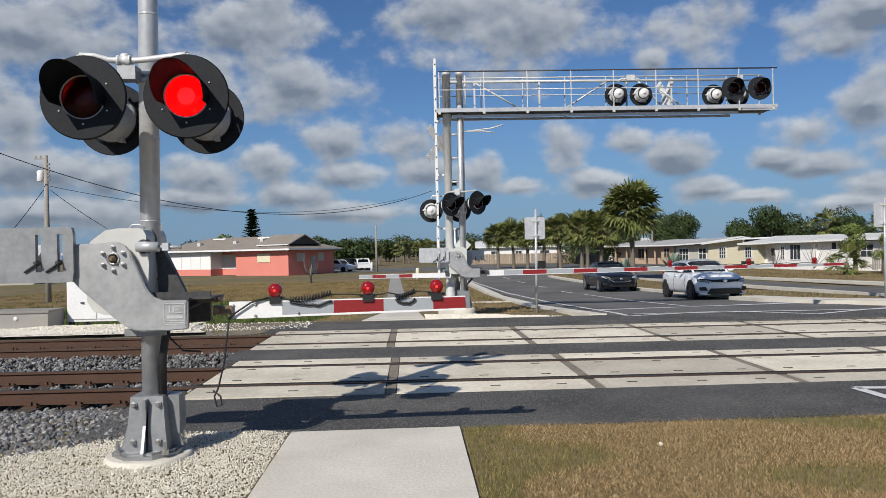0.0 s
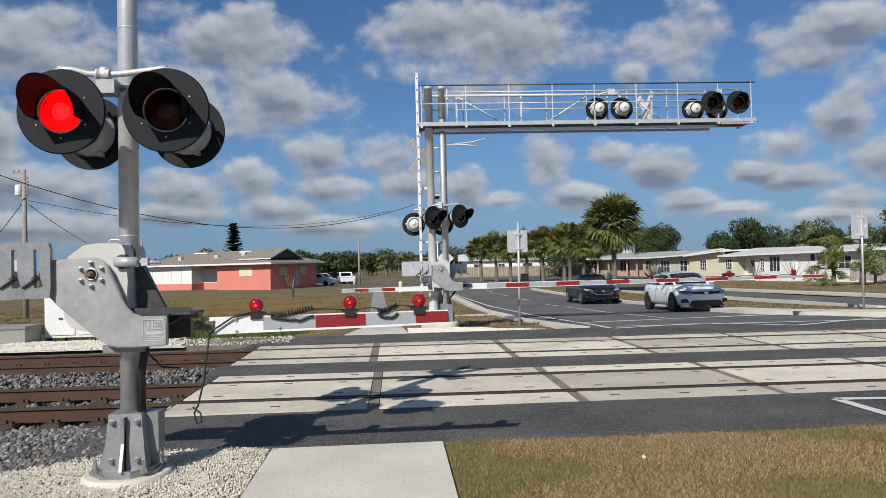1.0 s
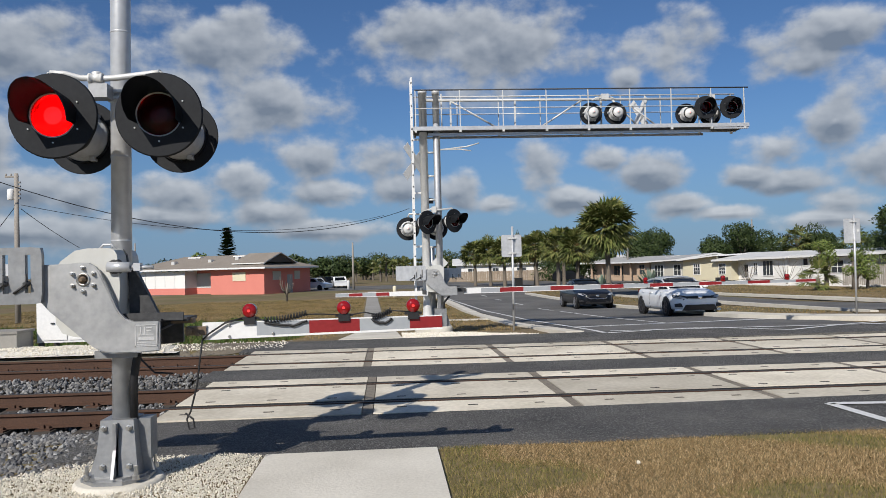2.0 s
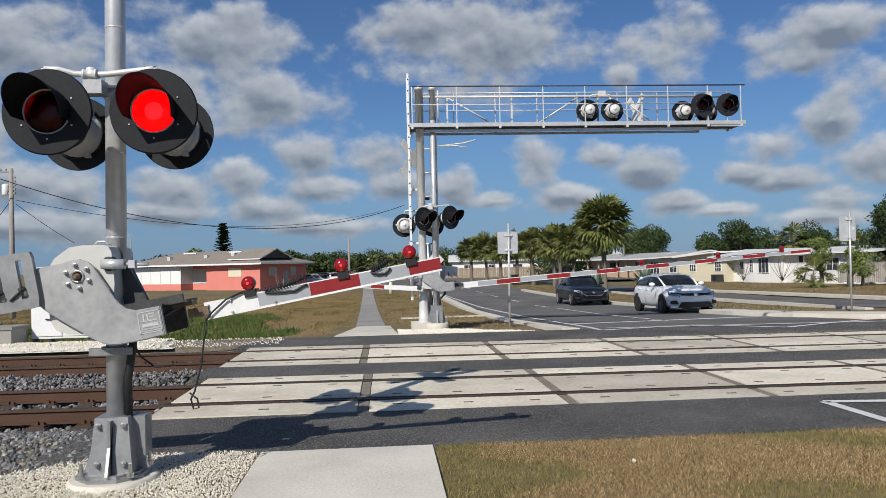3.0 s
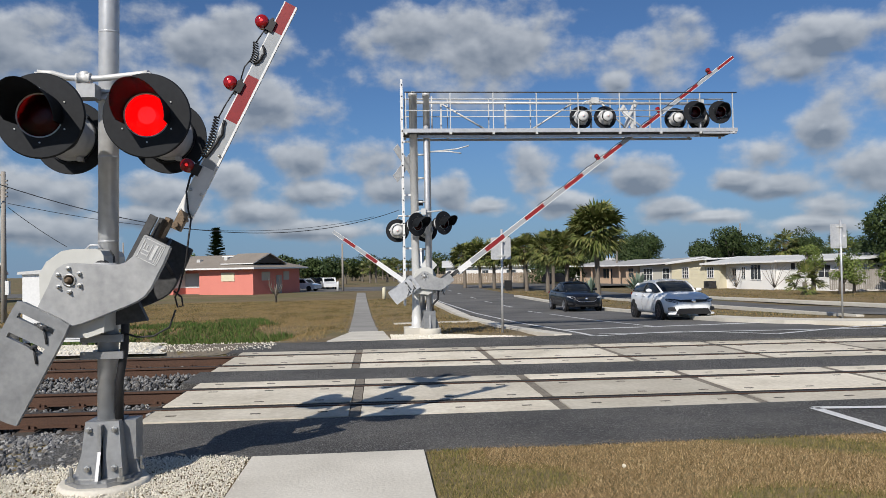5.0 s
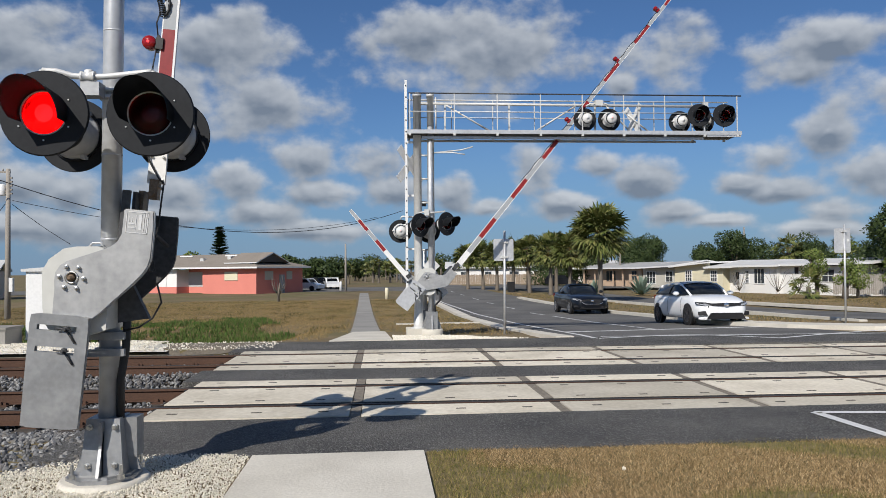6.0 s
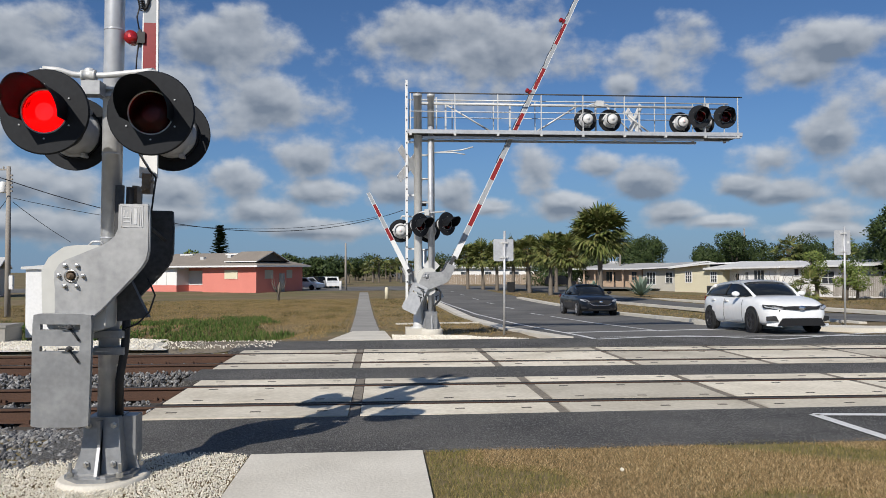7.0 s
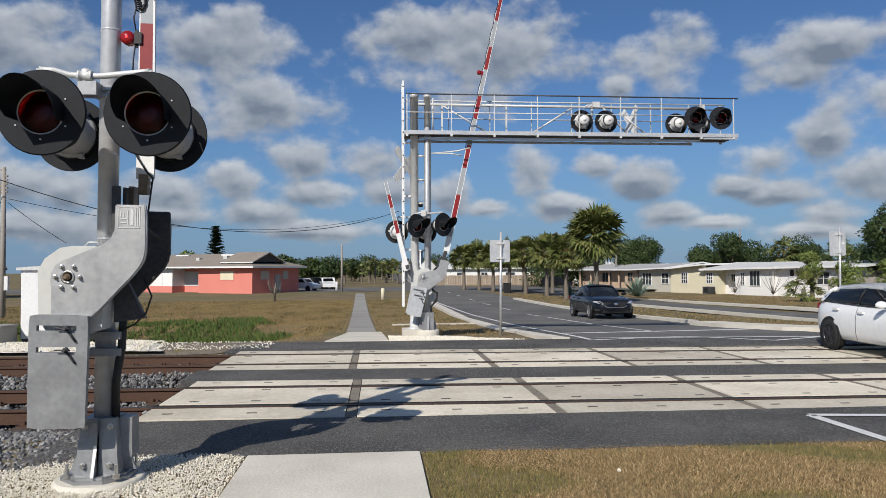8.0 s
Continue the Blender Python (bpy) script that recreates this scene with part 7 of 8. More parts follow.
far_house("far white bungalow behind the palms", (11.0, 124), (0.99, -0.1), 14, 2.6, "stucco_white", "roof_white", ((2, 3.4, 1, 2), (6, 7, 1, 2), (10, 11.5, 1, 2)))
far_house("far pale bungalow with white roof", (27.0, 125), (0.95, -0.3), 12, 2.6, "stucco_white", "roof_white", ((2, 3.4, 1, 2), (8, 9.5, 1, 2)))
far_house("pale bungalow with tan trim past the utility pole", (-52.0, 68), (0.95, 0.3), 17, 2.7, "stucco_grey", "roof_white", ((9, 10.4, 1, 2), (13, 15.0, 1, 2)))


# ---- plants ----
M["frond"] = island_material("palm_fronds", [(0.045, 0.062, 0.016), (0.115, 0.135, 0.036), (0.06, 0.084, 0.022), (0.20, 0.195, 0.068), (0.14, 0.152, 0.048)], 0.5)
M["frond_dead"] = island_material("dead_fronds", [(0.22, 0.14, 0.06), (0.34, 0.23, 0.11)], 0.8)
M["leaves_dark"] = island_material("oak_leaves", [(0.016, 0.030, 0.009), (0.04, 0.062, 0.018), (0.026, 0.044, 0.013), (0.065, 0.088, 0.027)], 0.6)
M["leaves_light"] = island_material("bright_leaves", [(0.09, 0.13, 0.025), (0.16, 0.20, 0.045), (0.07, 0.11, 0.03), (0.20, 0.22, 0.07)], 0.6)
M["bark"] = material("grey_bark", [(0.11, 0.09, 0.07), (0.22, 0.19, 0.155)], 0.95, scale=2, fine=14, bump=0.6)
M["agave"] = island_material("agave_leaves", [(0.12, 0.17, 0.13), (0.19, 0.25, 0.20)], 0.6)


def fan_palm_mesh(rng, r, n, trunk_h):
    """Cabbage palm crown: many folded fans on stalks, drooping at the sides."""
    vs, fs = [], []
    for i in range(n):
        az = rng.uniform(0, math.tau)
        el = math.asin(rng.uniform(-0.66, 1.0))
        d = Vector((math.cos(az) * math.cos(el), math.sin(az) * math.cos(el), math.sin(el)))
        stalk = r * rng.uniform(0.34, 0.56)
        c = d * stalk + Vector((0, 0, -0.08 * r * (1 - d.z)))
        u = d.cross(Vector((0, 0, 1)))
        u = u.normalized() if u.length > 0.1 else Vector((1, 0, 0))
        u = (u + d.cross(u) * rng.uniform(-0.6, 0.6)).normalized()
        v = d.cross(u).normalized()
        # the stalk
        k = len(vs)
        w = u * 0.012 * r
        vs += [tuple(-w), tuple(w), tuple(c)]
        fs.append((k, k + 1, k + 2))
        reach = r * rng.uniform(0.40, 0.56)
        for j in range(13):
            a = radians(-84 + 14 * j + rng.uniform(-5, 5))
            ln = reach * (0.72 + 0.28 * math.cos(a)) * rng.uniform(0.85, 1.1)
            dirn = (d * math.cos(a) + u * math.sin(a)).normalized()
            mid = c + dirn * ln * 0.6 + v * rng.uniform(-0.03, 0.03) * r
            tip = c + dirn * ln + Vector((0, 0, -ln * rng.uniform(0.05, 0.34)))
            side = dirn.cross(v).normalized() * 0.034 * r
            k = len(vs)
            vs += [tuple(c), tuple(mid + side), tuple(mid - side), tuple(tip)]
            fs += [(k, k + 1, k + 2), (k + 1, k + 3, k + 2)]
    me = bpy.data.meshes.new("crown")
    me.from_pydata(vs, [], fs)
    return me


def palm(x, y, top, r, seed, label="cabbage palm with rough grey trunk and shaggy crown", n=60, dead=True):
    rng = random.Random(seed)
    z0 = road_z(y)
    root = thing("palm_tree", label, "palm", pose(x, y, z0, 0, 0, rng.uniform(0, 360)), group="palms")
    ch = top - z0 - r * 0.95
    bm = bmesh.new()
    lean = rng.uniform(-0.15, 0.15)
    tube(bm, [(0, 0, -0.2), (0, 0, 0.2), (lean * 0.3, 0, ch * 0.4), (lean, 0, ch)], [0.27, 0.21, 0.17, 0.19], 12)
    part("trunk", bm, "bark", root, "rough grey trunk")
    me = fan_palm_mesh(rng, r, n, ch)
    me.materials.append(M["frond"])
    c = new("crown", me)
    place(c, root, pose(lean, 0, ch))
    if dead:
        me = fan_palm_mesh(rng, r * 0.62, 9, ch)
        me.materials.append(M["frond_dead"])
        s = new("dead_fronds", me)
        place(s, root, Matrix.Translation((lean, 0, ch - 0.25 * r)) @ Matrix.Diagonal((0.7, 0.7, 1.0, 1)))
        s["label"] = "hanging dry brown fronds"


def leaf_crown(rng, blobs, count, leaf, flat=0.75):
    """Leaf clumps scattered in the shells of several rough blobs."""
    vs, fs = [], []
    tot = sum(b[3] ** 2 for b in blobs)
    for bx, by, bz, br in blobs:
        for _ in range(int(count * br * br / tot)):
            d = Vector((rng.gauss(0, 1), rng.gauss(0, 1), rng.gauss(0, 1))).normalized()
            rad = br * (rng.uniform(0.55, 1.0) ** 0.5) * (0.85 + 0.3 * noise.noise(d * 2.3 + Vector((bx, by, bz))))
            c = Vector((bx, by, bz)) + Vector((d.x, d.y, d.z * flat)) * rad
            a, b = Vector((rng.gauss(0, 1), rng.gauss(0, 1), rng.gauss(0, 1))).normalized(), None
            b = a.cross(d).normalized()
            s = leaf * rng.uniform(0.6, 1.4)
            k = len(vs)
            vs += [tuple(c + a * s), tuple(c + b * s * 0.6), tuple(c - a * s), tuple(c - b * s * 0.6)]
            fs.append((k, k + 1, k + 2, k + 3))
    me = bpy.data.meshes.new("crown")
    me.from_pydata(vs, [], fs)
    return me


def tree(x, y, h, w, seed, mat="leaves_dark", label="dense dark green broadleaf tree", count=2600, leaf=0.22, low=0.25):
    rng = random.Random(seed)
    z0 = road_z(y)
    root = thing("tree", label, "tree", pose(x, y, z0), group="trees")
    blobs = []
    for k in range(9):
        a = rng.uniform(0, math.tau)
        rr = rng.uniform(0.0, 0.62) * w / 2
        zc = h * rng.uniform(low + 0.18, 0.80)
        blobs.append((rr * math.cos(a), rr * math.sin(a), zc, w * rng.uniform(0.17, 0.30)))
    blobs.append((0, 0, h * 0.8, w * 0.22))
    bm = bmesh.new()
    tube(bm, [(0, 0, -0.3), (0.05, 0, h * 0.2), (0.0, 0.05, h * 0.45)], [0.05 * h, 0.035 * h, 0.028 * h], 9)
    for bx, by, bz, br in blobs[:6]:
        tube(bm, [(0, 0, h * 0.22), (bx * 0.5, by * 0.5, bz * 0.6), (bx, by, bz)], [0.025 * h, 0.016 * h, 0.006 * h], 6)
    part("trunk", bm, "bark", root, "branching grey-brown trunk")
    me = leaf_crown(rng, blobs, count, leaf)
    me.materials.append(M[mat])
    place(new("crown", me), root)


def build_plants():
    palm(15.6, 53, 6.6, 2.5, 11, "large cabbage palm with a full green crown on the median", 190)
    for i, (x, y, t, r) in enumerate(((15.4, 61, 5.0, 1.9), (15.6, 69, 5.4, 2.0), (14.8, 75, 5.3, 1.9), (14.0, 80, 5.4, 2.0), (12.9, 84, 5.2, 1.9), (12.0, 89, 5.4, 2.0), (10.4, 91, 5.3, 2.0), (18.0, 77, 5.8, 1.9), (16.8, 86, 5.6, 1.9))):
        palm(x, y, t, r * 1.08, 20 + i, n=95)
    rng = random.Random(77)
    for i in range(24):
        x, y = -13 + 26 * i / 23 + rng.uniform(-0.4, 0.4), rng.uniform(135, 185)
        palm(x * (y / 150), y, rng.uniform(3.2, 4.3), rng.uniform(1.3, 1.6), 100 + i, "distant cabbage palm along the far street", 34, False)
    for i, (x, y, h, w) in enumerate(((-11.5, 128, 4.4, 8), (-2.0, 200, 6.0, 14), (-12, 205, 6.0, 14), (16, 210, 6.0, 16), (30, 180, 6.0, 14), (42, 170, 6.0, 14), (-46, 120, 4.5, 9), (-60, 110, 5.0, 10), (-36, 125, 4.5, 9), (-13.5, 112, 4.7, 8), (-10.0, 118, 4.4, 6.5), (-7.5, 124, 3.9, 6), (-5, 165, 4.6, 8), (2, 190, 4.8, 12), (9, 150, 5.0, 6), (-16, 135, 4.7, 8), (12, 170, 4.6, 10), (20, 165, 4.6, 12))):
        tree(x, y, h, w, 200 + i)
    for i, (x, y, h, w) in enumerate([(24 + 3.6 * k + 1.4 * math.sin(k * 2.1), 108 + 6 * math.sin(k * 1.7), 6.4 + 1.1 * math.sin(k * 2.9) + 0.5 * math.sin(k * 1.3), 9.6 + 1.2 * math.sin(k * 4.1)) for k in range(18)]):
        tree(x, y, h + 0.1, w, 230 + i, count=9500, leaf=0.13, low=0.02)
    tree(45.5, 62, 9.0, 10.5, 260, count=16000, leaf=0.13, low=0.1)
    tree(53, 66, 9.2, 11, 261, count=7000, leaf=0.2, low=0.1)
    palm(57.5, 103, 6.6, 2.6, 270, "tall palm behind the bungalows", 40)
    palm(64.0, 100, 6.4, 2.4, 271, "tall palm behind the bungalows", 40)
    # bright shrubs by the fence
    for i, (x, y, h, w) in enumerate(((34.4, 57.5, 4.4, 2.6), (35.8, 56.0, 5.3, 2.4), (37.8, 57.5, 3.0, 3.4), (40.3, 57.0, 3.6, 2.6))):
        tree(x, y, h, w, 280 + i, "leaves_light", "loose bright green shrub by the fence", 1500, 0.085, 0.05)
    palm(33.4, 57.0, 1.9, 2.0, 290, "low arching palm by the white bungalow", 26, False)
    tree(-27.0, 110, 5.6, 6, 295, "leaves_light", "light green tree behind the pink bungalow", 2000, 0.2)
    # tiered conifer
    root = thing("conifer", "tall tiered dark conifer behind the pink bungalow", "tree", pose(-21.9, 105, -0.8))
    bm = bmesh.new()
    tube(bm, [(0, 0, 0), (0, 0, 8.6)], [0.2, 0.03], 8)
    part("trunk", bm, "bark", root, "straight slim trunk")
    rng = random.Random(9)
    vs, fs = [], []
    z = 1.0
    while z < 8.5:
        rad = 1.25 * (1 - (z / 9.0) ** 2.6) + 0.14
        for k in range(10):
            a = k * math.tau / 9 + rng.uniform(-0.25, 0.25)
            d = Vector((math.cos(a), math.sin(a), 0.22))
            rr = rad * rng.uniform(0.6, 1.12)
            lift = rng.uniform(-0.16, 0.16)
            s = Vector((-math.sin(a), math.cos(a), 0))
            for j in range(7):
                f = (j + 1) / 7
                c = Vector((0, 0, z + lift)) + d * rr * f
                for q in (-1, 1):
                    kk = len(vs)
                    tip = c + (s * q * 0.52 + d * 0.25) * (1.1 - 0.5 * f) + Vector((0, 0, 0.10))
                    vs += [tuple(c - d * 0.16), tuple(c + d * 0.16), tuple(tip)]
                    fs.append((kk, kk + 1, kk + 2))
        z += 0.26
    me = bpy.data.meshes.new("foliage")
    me.from_pydata(vs, [], fs)
    me.materials.append(M["leaves_dark"])
    place(new("foliage", me), root)
    # agaves on the far verge
    for i, (x, y, s) in enumerate(((23.3, 66.5, 1.9), (19.6, 69.0, 1.5), (16.8, 66, 1.2))):
        root = thing("agave", "large blue-green agave rosette on the lawn", "agave", pose(x, y, road_z(y)), group="agaves")
        rg = random.Random(50 + i)
        bm = bmesh.new()
        for k in range(46):
            a, el = rg.uniform(0, math.tau), rg.uniform(0.15, 1.45)
            d = Vector((math.cos(a) * math.cos(el), math.sin(a) * math.cos(el), math.sin(el)))
            w = Vector((-math.sin(a), math.cos(a), 0)) * 0.09 * s
            p = [bm.verts.new(v) for v in (d * 0.05 + w * 0.6, d * s * 0.45 + w, d * s, d * s * 0.45 - w, d * 0.05 - w * 0.6)]
            bm.faces.new(p)
        part("leaf", bm, "agave", root, "pointed blue-green leaves")
    # bare vines on the white house and the small bare sapling
    rg = random.Random(3)
    for i, (x, y, h) in enumerate(((37.0, 74.0, 2.0), (38.6, 69.5, 2.2), (39.5, 67.5, 2.0))):
        root = thing("bare_shrub", "leafless pale shrub against the white wall", "shrub", pose(x - 0.9, y, -0.8), group="bare shrubs")
        bm = bmesh.new()
        for k in range(9):
            a, e = rg.uniform(0, math.tau), rg.uniform(0.7, 1.3)
            d = Vector((math.cos(a) * math.cos(e), math.sin(a) * math.cos(e), math.sin(e)))
            tube(bm, [(0, 0, 0), d * h * 0.5, d * h * 0.8 + Vector((0, 0, 0.2)), d * h + Vector((rg.uniform(-0.3, 0.3), 0, 0.1))], [0.03, 0.022, 0.015, 0.006], 5)
        part("branch", bm, "bark", root, "bare grey branches")
    root = thing("sapling", "bare young sapling on the lawn", "sapling", pose(-8.2, 61.5, -0.8))
    bm = bmesh.new()
    tube(bm, [(0, 0, 0), (0, 0, 0.7), (0.1, 0, 1.5)], [0.10, 0.09, 0.05], 7)
    for k in range(12):
        a = rg.uniform(0, math.tau)
        tube(bm, [(0, 0, rg.uniform(0.2, 0.8)), (0.45 * math.cos(a), 0.45 * math.sin(a), rg.uniform(0.9, 1.4)), (0.6 * math.cos(a), 0.6 * math.sin(a), rg.uniform(1.3, 2.2))], [0.03, 0.02, 0.008], 5)
    part("trunk", bm, "bark", root, "pale bare stem and twigs")


build_plants()


# ---- poles and wires ----
def utility_pole(x, y, top, label, transformer=False):
    z0 = road_z(y)
    root = thing("utility_pole", label, "utility pole", pose(x, y, z0), group="utility poles")
    bm = bmesh.new()
    tube(bm, [(0, 0, -0.4), (0, 0, top - z0)], [0.15, 0.10], 10)
    part("pole", bm, "wood_grey", root, "weathered wooden pole")
    if transformer:
        bm = bmesh.new()
        lathe(bm, [(0.16, 0), (0.17, 0.02), (0.17, 0.5), (0.12, 0.56), (0.02, 0.58)], origin=(-0.28, 0, top - z0 - 1.35), seg=16)
        part("transformer", bm, "white", root, "pale can transformer")
        bm = bmesh.new()
        box(bm, -0.55, 0.1, -0.05, 0.05, top - z0 - 0.2, top - z0 - 0.12)
        for k in (-0.5, -0.25, 0.05):
            lathe(bm, [(0.03, 0), (0.045, 0.05), (0.02, 0.12)], origin=(k, 0, top - z0 - 0.12), seg=8)
        for k in range(5):
            box(bm, 0.10, 0.2, -0.05, 0.05, top - z0 - 0.5 - 0.2 * k, top - z0 - 0.42 - 0.2 * k)
        parts("crossarm", bm, "wood_grey", root, "short crossarm and insulators")
        bm = bmesh.new()
        box(bm, 0.10, 0.28, -0.1, 0.1, 1.4, 2.1)
        part("meter_box", bm, "white", root, "white meter box", bevel=0.02)
    return root


def wire(label, a, b, sag, r=0.012):
    bm = bmesh.new()
    a, b = Vector(a), Vector(b)
    tube(bm, [a.lerp(b, i / 30) - Vector((0, 0, sag * 4 * (i / 30) * (1 - i / 30))) for i in range(31)], r, 5)
    tagged(part("wire", bm, "black"), label, "cable", "overhead wires")


utility_pole(-18.85, 40.0, 7.0, "wooden utility pole with a can transformer", True)
utility_pole(-4.2, 90, 4.8, "distant wooden utility pole by the far street")
utility_pole(31.5, 98, 6.4, "distant wooden utility pole by the bungalows")
utility_pole(58.5, 118, 8.0, "distant wooden utility pole behind the trees")
utility_pole(-39.0, 120, 6.5, "distant slim pole behind the pink bungalow")
wire("black overhead cable sagging across the lawn", (-21.2, 36.9, 7.4), (1.72, 60, 6.35), 2.65, 0.022)
wire("thin twisted overhead service wire", (-18.65, 40, 5.39), (-0.3, 62, 5.99), 1.28, 0.014)
wire("black service drop to the far roof", (-18.65, 40, 5.2), (-18.94, 48, 3.43), 0.08, 0.016)
wire("short black guy wire from the pole", (-18.96, 40, 5.25), (-21.6, 41.2, 2.75), 0.05, 0.018)


# ---- small things beyond ----
def parked_car(label, x, y, rz, mat):
    root = thing("parked_car", label, "car", pose(x, y, road_z(y), 0, 0, rz), group="parked cars")
    bm = bmesh.new()
    prof = [(-2.1, 0.3), (-2.15, 0.75), (-1.2, 0.95), (-0.6, 1.5), (1.6, 1.55), (2.05, 1.0), (2.1, 0.35)]
    prism(bm, prof, -0.85, 0.85, "yz")
    part("body", bm, mat, root, "", bevel=0.09)
    bm = bmesh.new()
    prism(bm, [(-0.95, 1.02), (-0.55, 1.42), (1.5, 1.45), (1.75, 1.05)], -0.87, 0.87, "yz")
    part("side_window", bm, "car_glass", root, "dark window band")
    bm = bmesh.new()
    vs = [bm.verts.new(p) for p in ((-0.7, -1.16, 1.02), (0.7, -1.16, 1.02), (0.6, -0.64, 1.46), (-0.6, -0.64, 1.46))]
    bm.faces.new(vs)
    bmesh.ops.solidify(bm, geom=bm.faces[:], thickness=-0.03)
    part("windscreen", bm, "car_glass", root, "dark windscreen")
    for s in (-0.78, 0.78):
        for yy in (-1.3, 1.3):
            bm = bmesh.new()
            lathe(bm, [(0.2, -0.11), (0.33, -0.1), (0.33, 0.1), (0.2, 0.11)], axis="x", seg=18)
            part("wheel", bm, "tyre", root, "black wheel", m=pose(s, yy, 0.33))


def build_small():
    parked_car("white van parked beside the pink bungalow", -9.2, 93.5, 65, "car_white")
    parked_car("white car parked facing the far street", -6.6, 101, 10, "car_white")
    parked_car("dark car parked under the trees", -8.2, 104, 30, "car_black")
    parked_car("dark car parked by the far palms", 24.0, 100, 70, "car_black")
    for x, y, h, lab in ((-4.9, 92, 1.1, "white mailbox on a post"), (0.45, 64, 0.95, "short cream marker post in the verge"), (16.3, 76, 0, "")):
        if not lab:
            continue
        root = thing("mailbox" if h > 1 else "marker_post", lab, "mailbox" if h > 1 else "post", pose(x, y, road_z(y)))
        bm = bmesh.new()
        lathe(bm, [(0.16, -0.1), (0.16, h - 0.08), (0.12, h), (0.02, h + 0.02)], seg=14)
        part("body", bm, "stucco_cream" if h < 1 else "white", root)
    root = thing("wheelie_bin", "dark plastic wheelie bin by the palms", "bin", pose(13.6, 79.0, road_z(79)))
    bm = bmesh.new()
    prism(bm, [(-0.3, 0), (0.3, 0), (0.36, 1.0), (-0.36, 1.0)], -0.32, 0.32)
    part("body", bm, "trim_black", root, "", bevel=0.04)
    bm = bmesh.new()
    box(bm, -0.4, 0.4, -0.36, 0.36, 1.0, 1.07)
    part("lid", bm, "trim_black", root, "dark lid", bevel=0.02)
    # low edging slab beside the far walk and the pale stone in the near lawn
    slab("drive_edge", [(0.55, 28.0), (3.9, 28.4), (3.9, 29.0), (0.55, 28.6)], lambda x, y: road_z(y) + 0.04, 0.15, "concrete", "pale concrete strip across the verge")
    slab("side_walk_east", [(22.6, 24), (23.5, 24), (22.6, 60), (21.9, 60)], lambda x, y: road_z(y) + 0.05, 0.15, "concrete", "pale narrow footpath by the side road")
    slab("median_edge", [(16.5, 25), (16.8, 25), (16.6, 58), (16.3, 58)], lambda x, y: road_z(y) + 0.06, 0.15, "concrete", "pale low kerb of the side road")
    stones("lawn_stone", 1, lambda r: (2.03, 6.19, 0.02), 0.035, M["pebbles"], "small white stone in the dry lawn", "stone", 8)
    sheet("cross_street", [-60, -20, 0, 4.3, 11, 40, 90], [88, 96, 108], lambda x, y: -0.8 + 0.02, M["asphalt_far"], "grey asphalt cross street in the distance", category="road")


build_small()


# ---- what moves ----
def turn_rows(base, keys, sign):
    return [(t, Matrix.Translation(base) @ pose(0, 0, 0, 0, -sign * a, 0)) for t, a in keys]


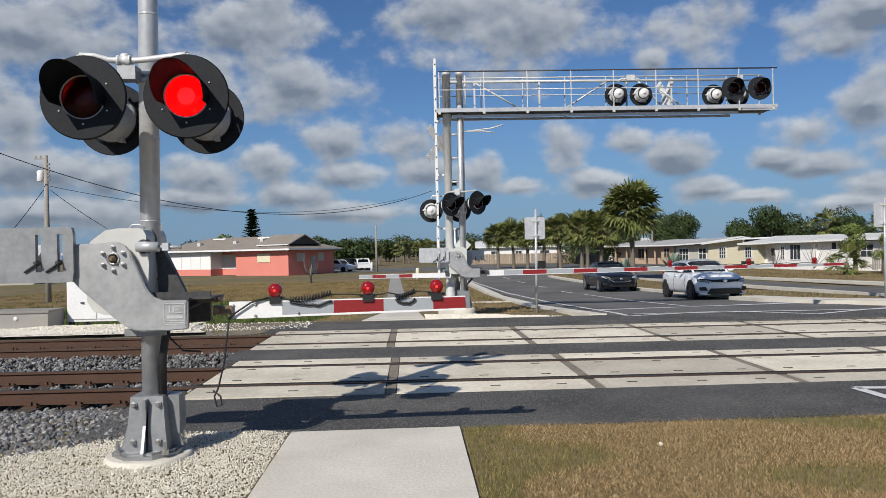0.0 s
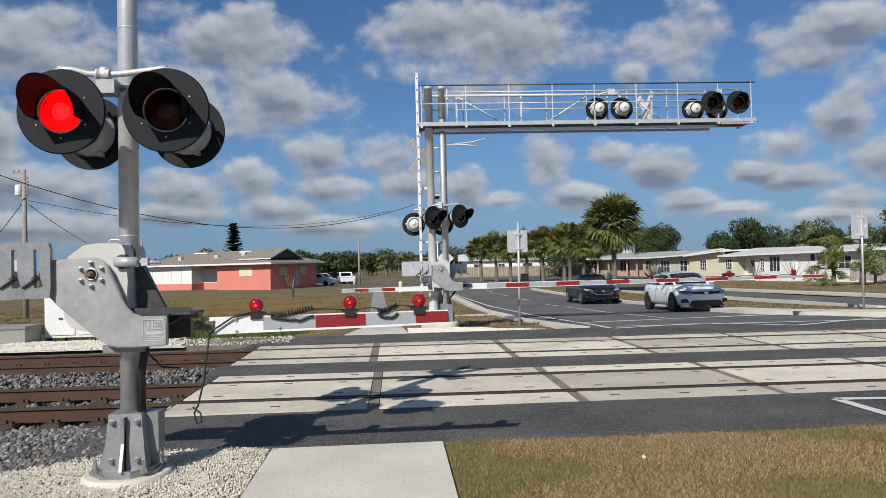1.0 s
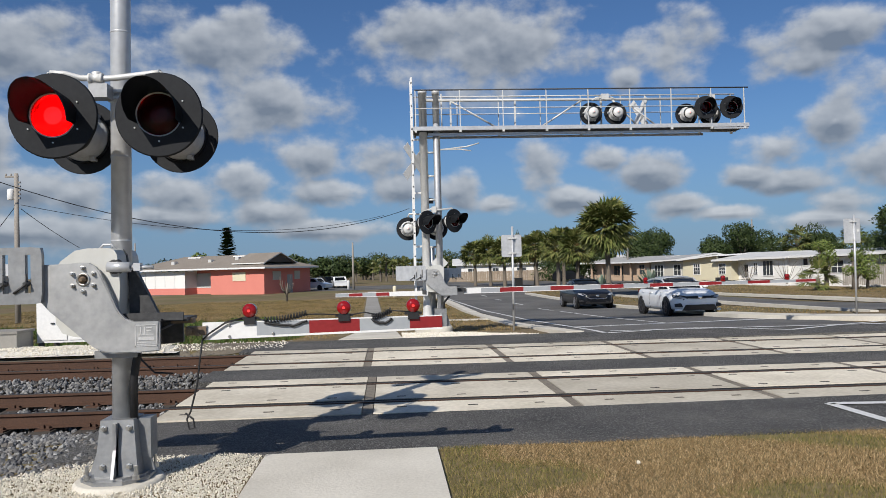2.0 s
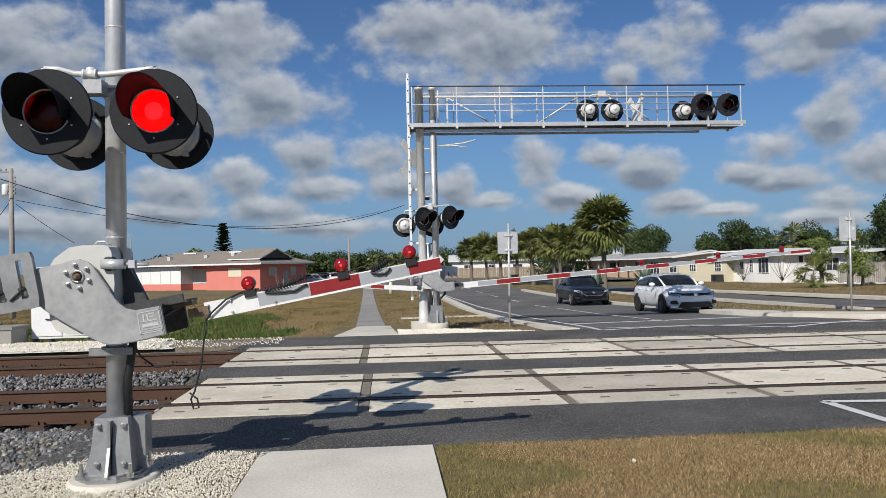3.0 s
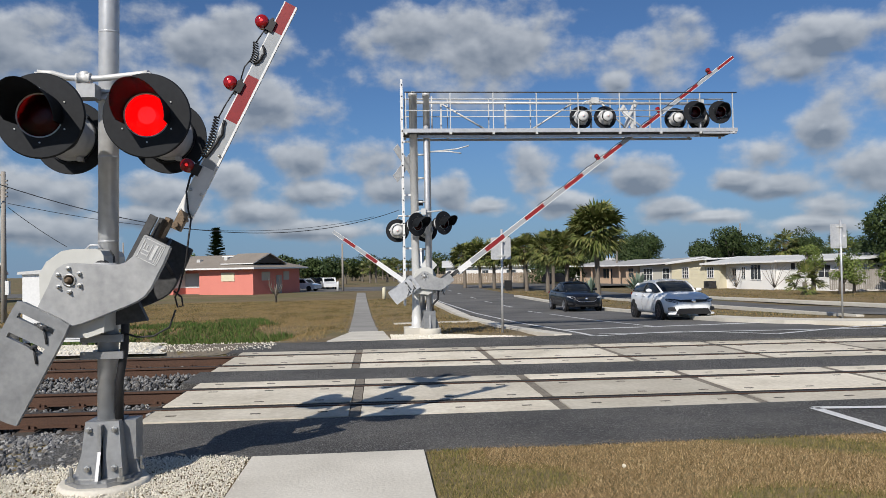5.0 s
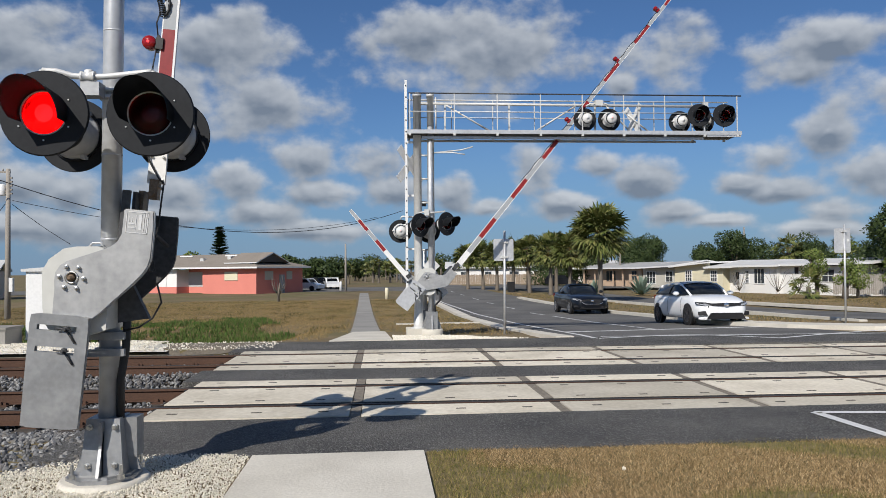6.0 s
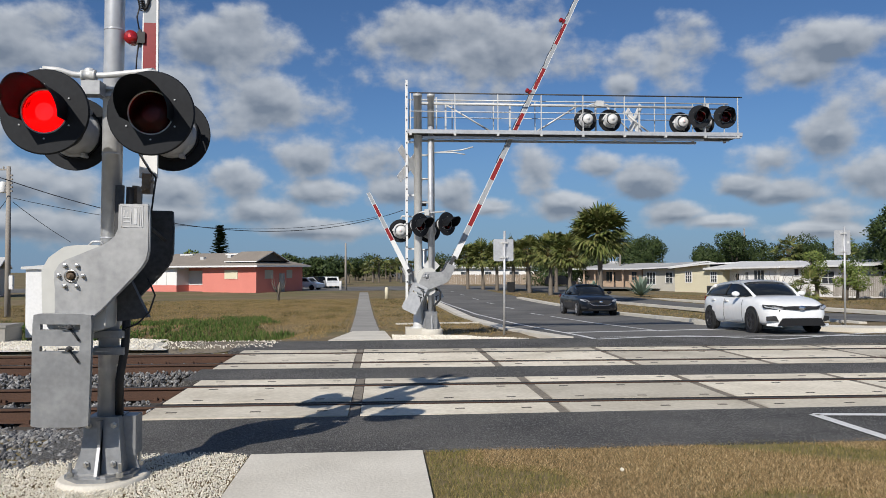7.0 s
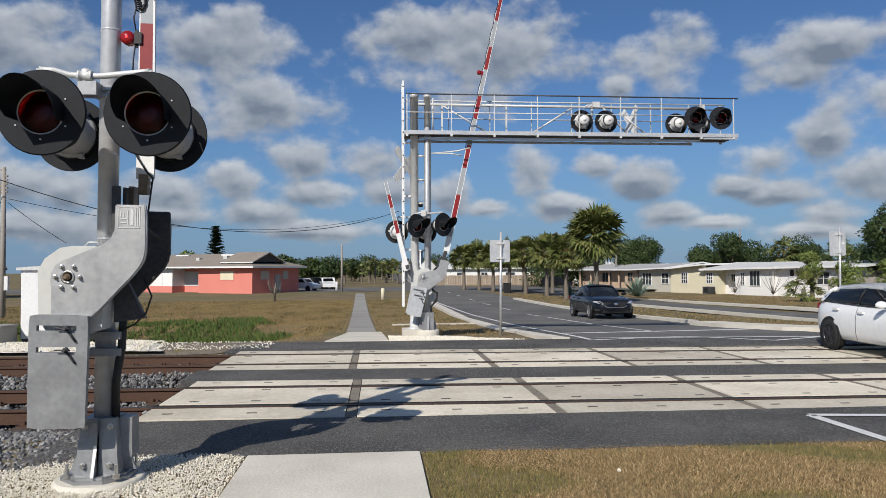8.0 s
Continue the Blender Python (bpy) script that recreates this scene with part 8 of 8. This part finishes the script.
def motions():
    near = [(0, 0), (2.5, 0), (2.65, 0.9), (2.8, 3.8), (3.0, 9.6), (3.2, 16), (3.5, 24.8), (4.0, 38.3), (4.5, 50.8), (4.7, 55.4), (5.2, 67.5), (5.8, 81), (6.0, 84.5), (6.2, 87.6), (6.4, 88.4), (6.6, 89), (8.0, 89)]
    far = [(0, 0), (2.6, 0), (2.8, 1.1), (3.0, 4.1), (3.5, 12.5), (4.0, 21.1), (4.5, 29.4), (5.2, 39.4), (5.8, 48), (6.0, 50.7), (6.5, 57.5), (7.0, 64.2), (7.5, 70.6), (8.0, 77.4)]
    walk(NEAR_ARM, turn_rows(NEAR_ARM.matrix_basis.translation.copy(), near, 1))
    walk(ROAD_ARM, turn_rows(ROAD_ARM.matrix_basis.translation.copy(), far, 1))
    walk(WALK_ARM, turn_rows(WALK_ARM.matrix_basis.translation.copy(), [(t, a * 0.985) for t, a in far], -1))
    lead, slack, arm_place = NEAR_LEADS
    fine = []
    for (t0, a0), (t1, a1) in zip(near, near[1:]):
        fine += [(t0 + (t1 - t0) * k / 3, a0 + (a1 - a0) * k / 3) for k in range(3)]
    walk(lead, [(t, Matrix.Translation(arm_place(a))) for t, a in fine + [near[-1]]])
    base = slack.matrix_basis.translation.copy()
    walk(slack, [(t, Matrix.Translation(base) @ pose(0, 0, 0, 0, r, 0)) for t, r in ((0, 38), (2.5, 38), (3.5, 12), (4.5, -22), (5.8, -62), (6.5, -80), (8.0, -80))])
    # the two flashers take turns: each bulb faces its lens while it is lit
    flips = [0.575, 1.25, 1.85, 2.45, 3.075, 3.72, 4.33, 4.95, 5.55, 6.13, 6.73]
    for k, bulb in enumerate(NEAR_BULBS):
        on = k == 1
        a = 0 if on else 180
        rows = [(0, a)]
        for t in flips:
            rows += [(t - 0.067, a), (t - 0.033, a + 60), (t, a + 120), (t + 0.033, a + 180)]
            a += 180
        if (a // 180) % 2 == 0:
            rows += [(7.0, a), (7.033, a + 60), (7.067, a + 120), (7.1, a + 180)]
            a += 180
        rows += [(8.0, a)]
        walk(bulb, [(t, pose(0, 0.135, 0, 0, 0, r)) for t, r in rows])

    # cars: the front axle's place along the road, time by time
    for ob, wheels, x, axle, wb, r, keys in (
            (WHITE_CAR, WHITE_WHEELS, WHITE_X, -1.235, 2.6, 0.325, [(0, 26.4), (4.35, 26.4), (4.7, 26.25), (5.2, 25.62), (5.6, 24.8), (6.0, 23.65), (6.5, 21.72), (7.0, 19.27), (7.5, 16.3), (7.8, 14.2), (8.0, 12.78)]),
            (SEDAN_CAR, SEDAN_WHEELS, SEDAN_X, -1.52, 2.83, 0.34, [(0, 36.85), (4.7, 36.85), (5.4, 36.66), (6.0, 36.26), (6.5, 35.66), (7.0, 34.81), (7.5, 33.65), (8.0, 32.08)])):
        rows, spin = [], []
        for t, y in keys:
            zf, zr = road_z(y) + 0.022, road_z(y + wb) + 0.022
            pitch = math.degrees(math.atan2(zr - zf, wb))
            mid = y - axle
            over = max(0.0, min(1.0, (18.5 - y) / 2.5)) if y < 18.5 else 0.0
            drift = max(0.0, min(1.0, (20.5 - y) / 8.0))
            rows.append((t, pose(x - 0.24 * drift, mid, zf + (zr - zf) * (-axle) / wb - 0.055 * over, pitch, 0, -2.0 * min(1.0, drift * 3))))
        walk(ob, rows)
        # wheels turn with the way gone, in steps of under a quarter turn
        last = keys[0]
        steps = [(0, keys[0][1])]
        for t, y in keys[1:]:
            n = max(1, math.ceil(abs(y - last[1]) / (r * radians(70))))
            steps += [(last[0] + (t - last[0]) * k / n, last[1] + (y - last[1]) * k / n) for k in range(1, n + 1)]
            last = (t, y)
        for w in wheels:
            b = w.matrix_basis.copy()
            walk(w, [(t, b @ Matrix.Rotation((keys[0][1] - y) / r, 4, "X")) for t, y in steps])


motions()
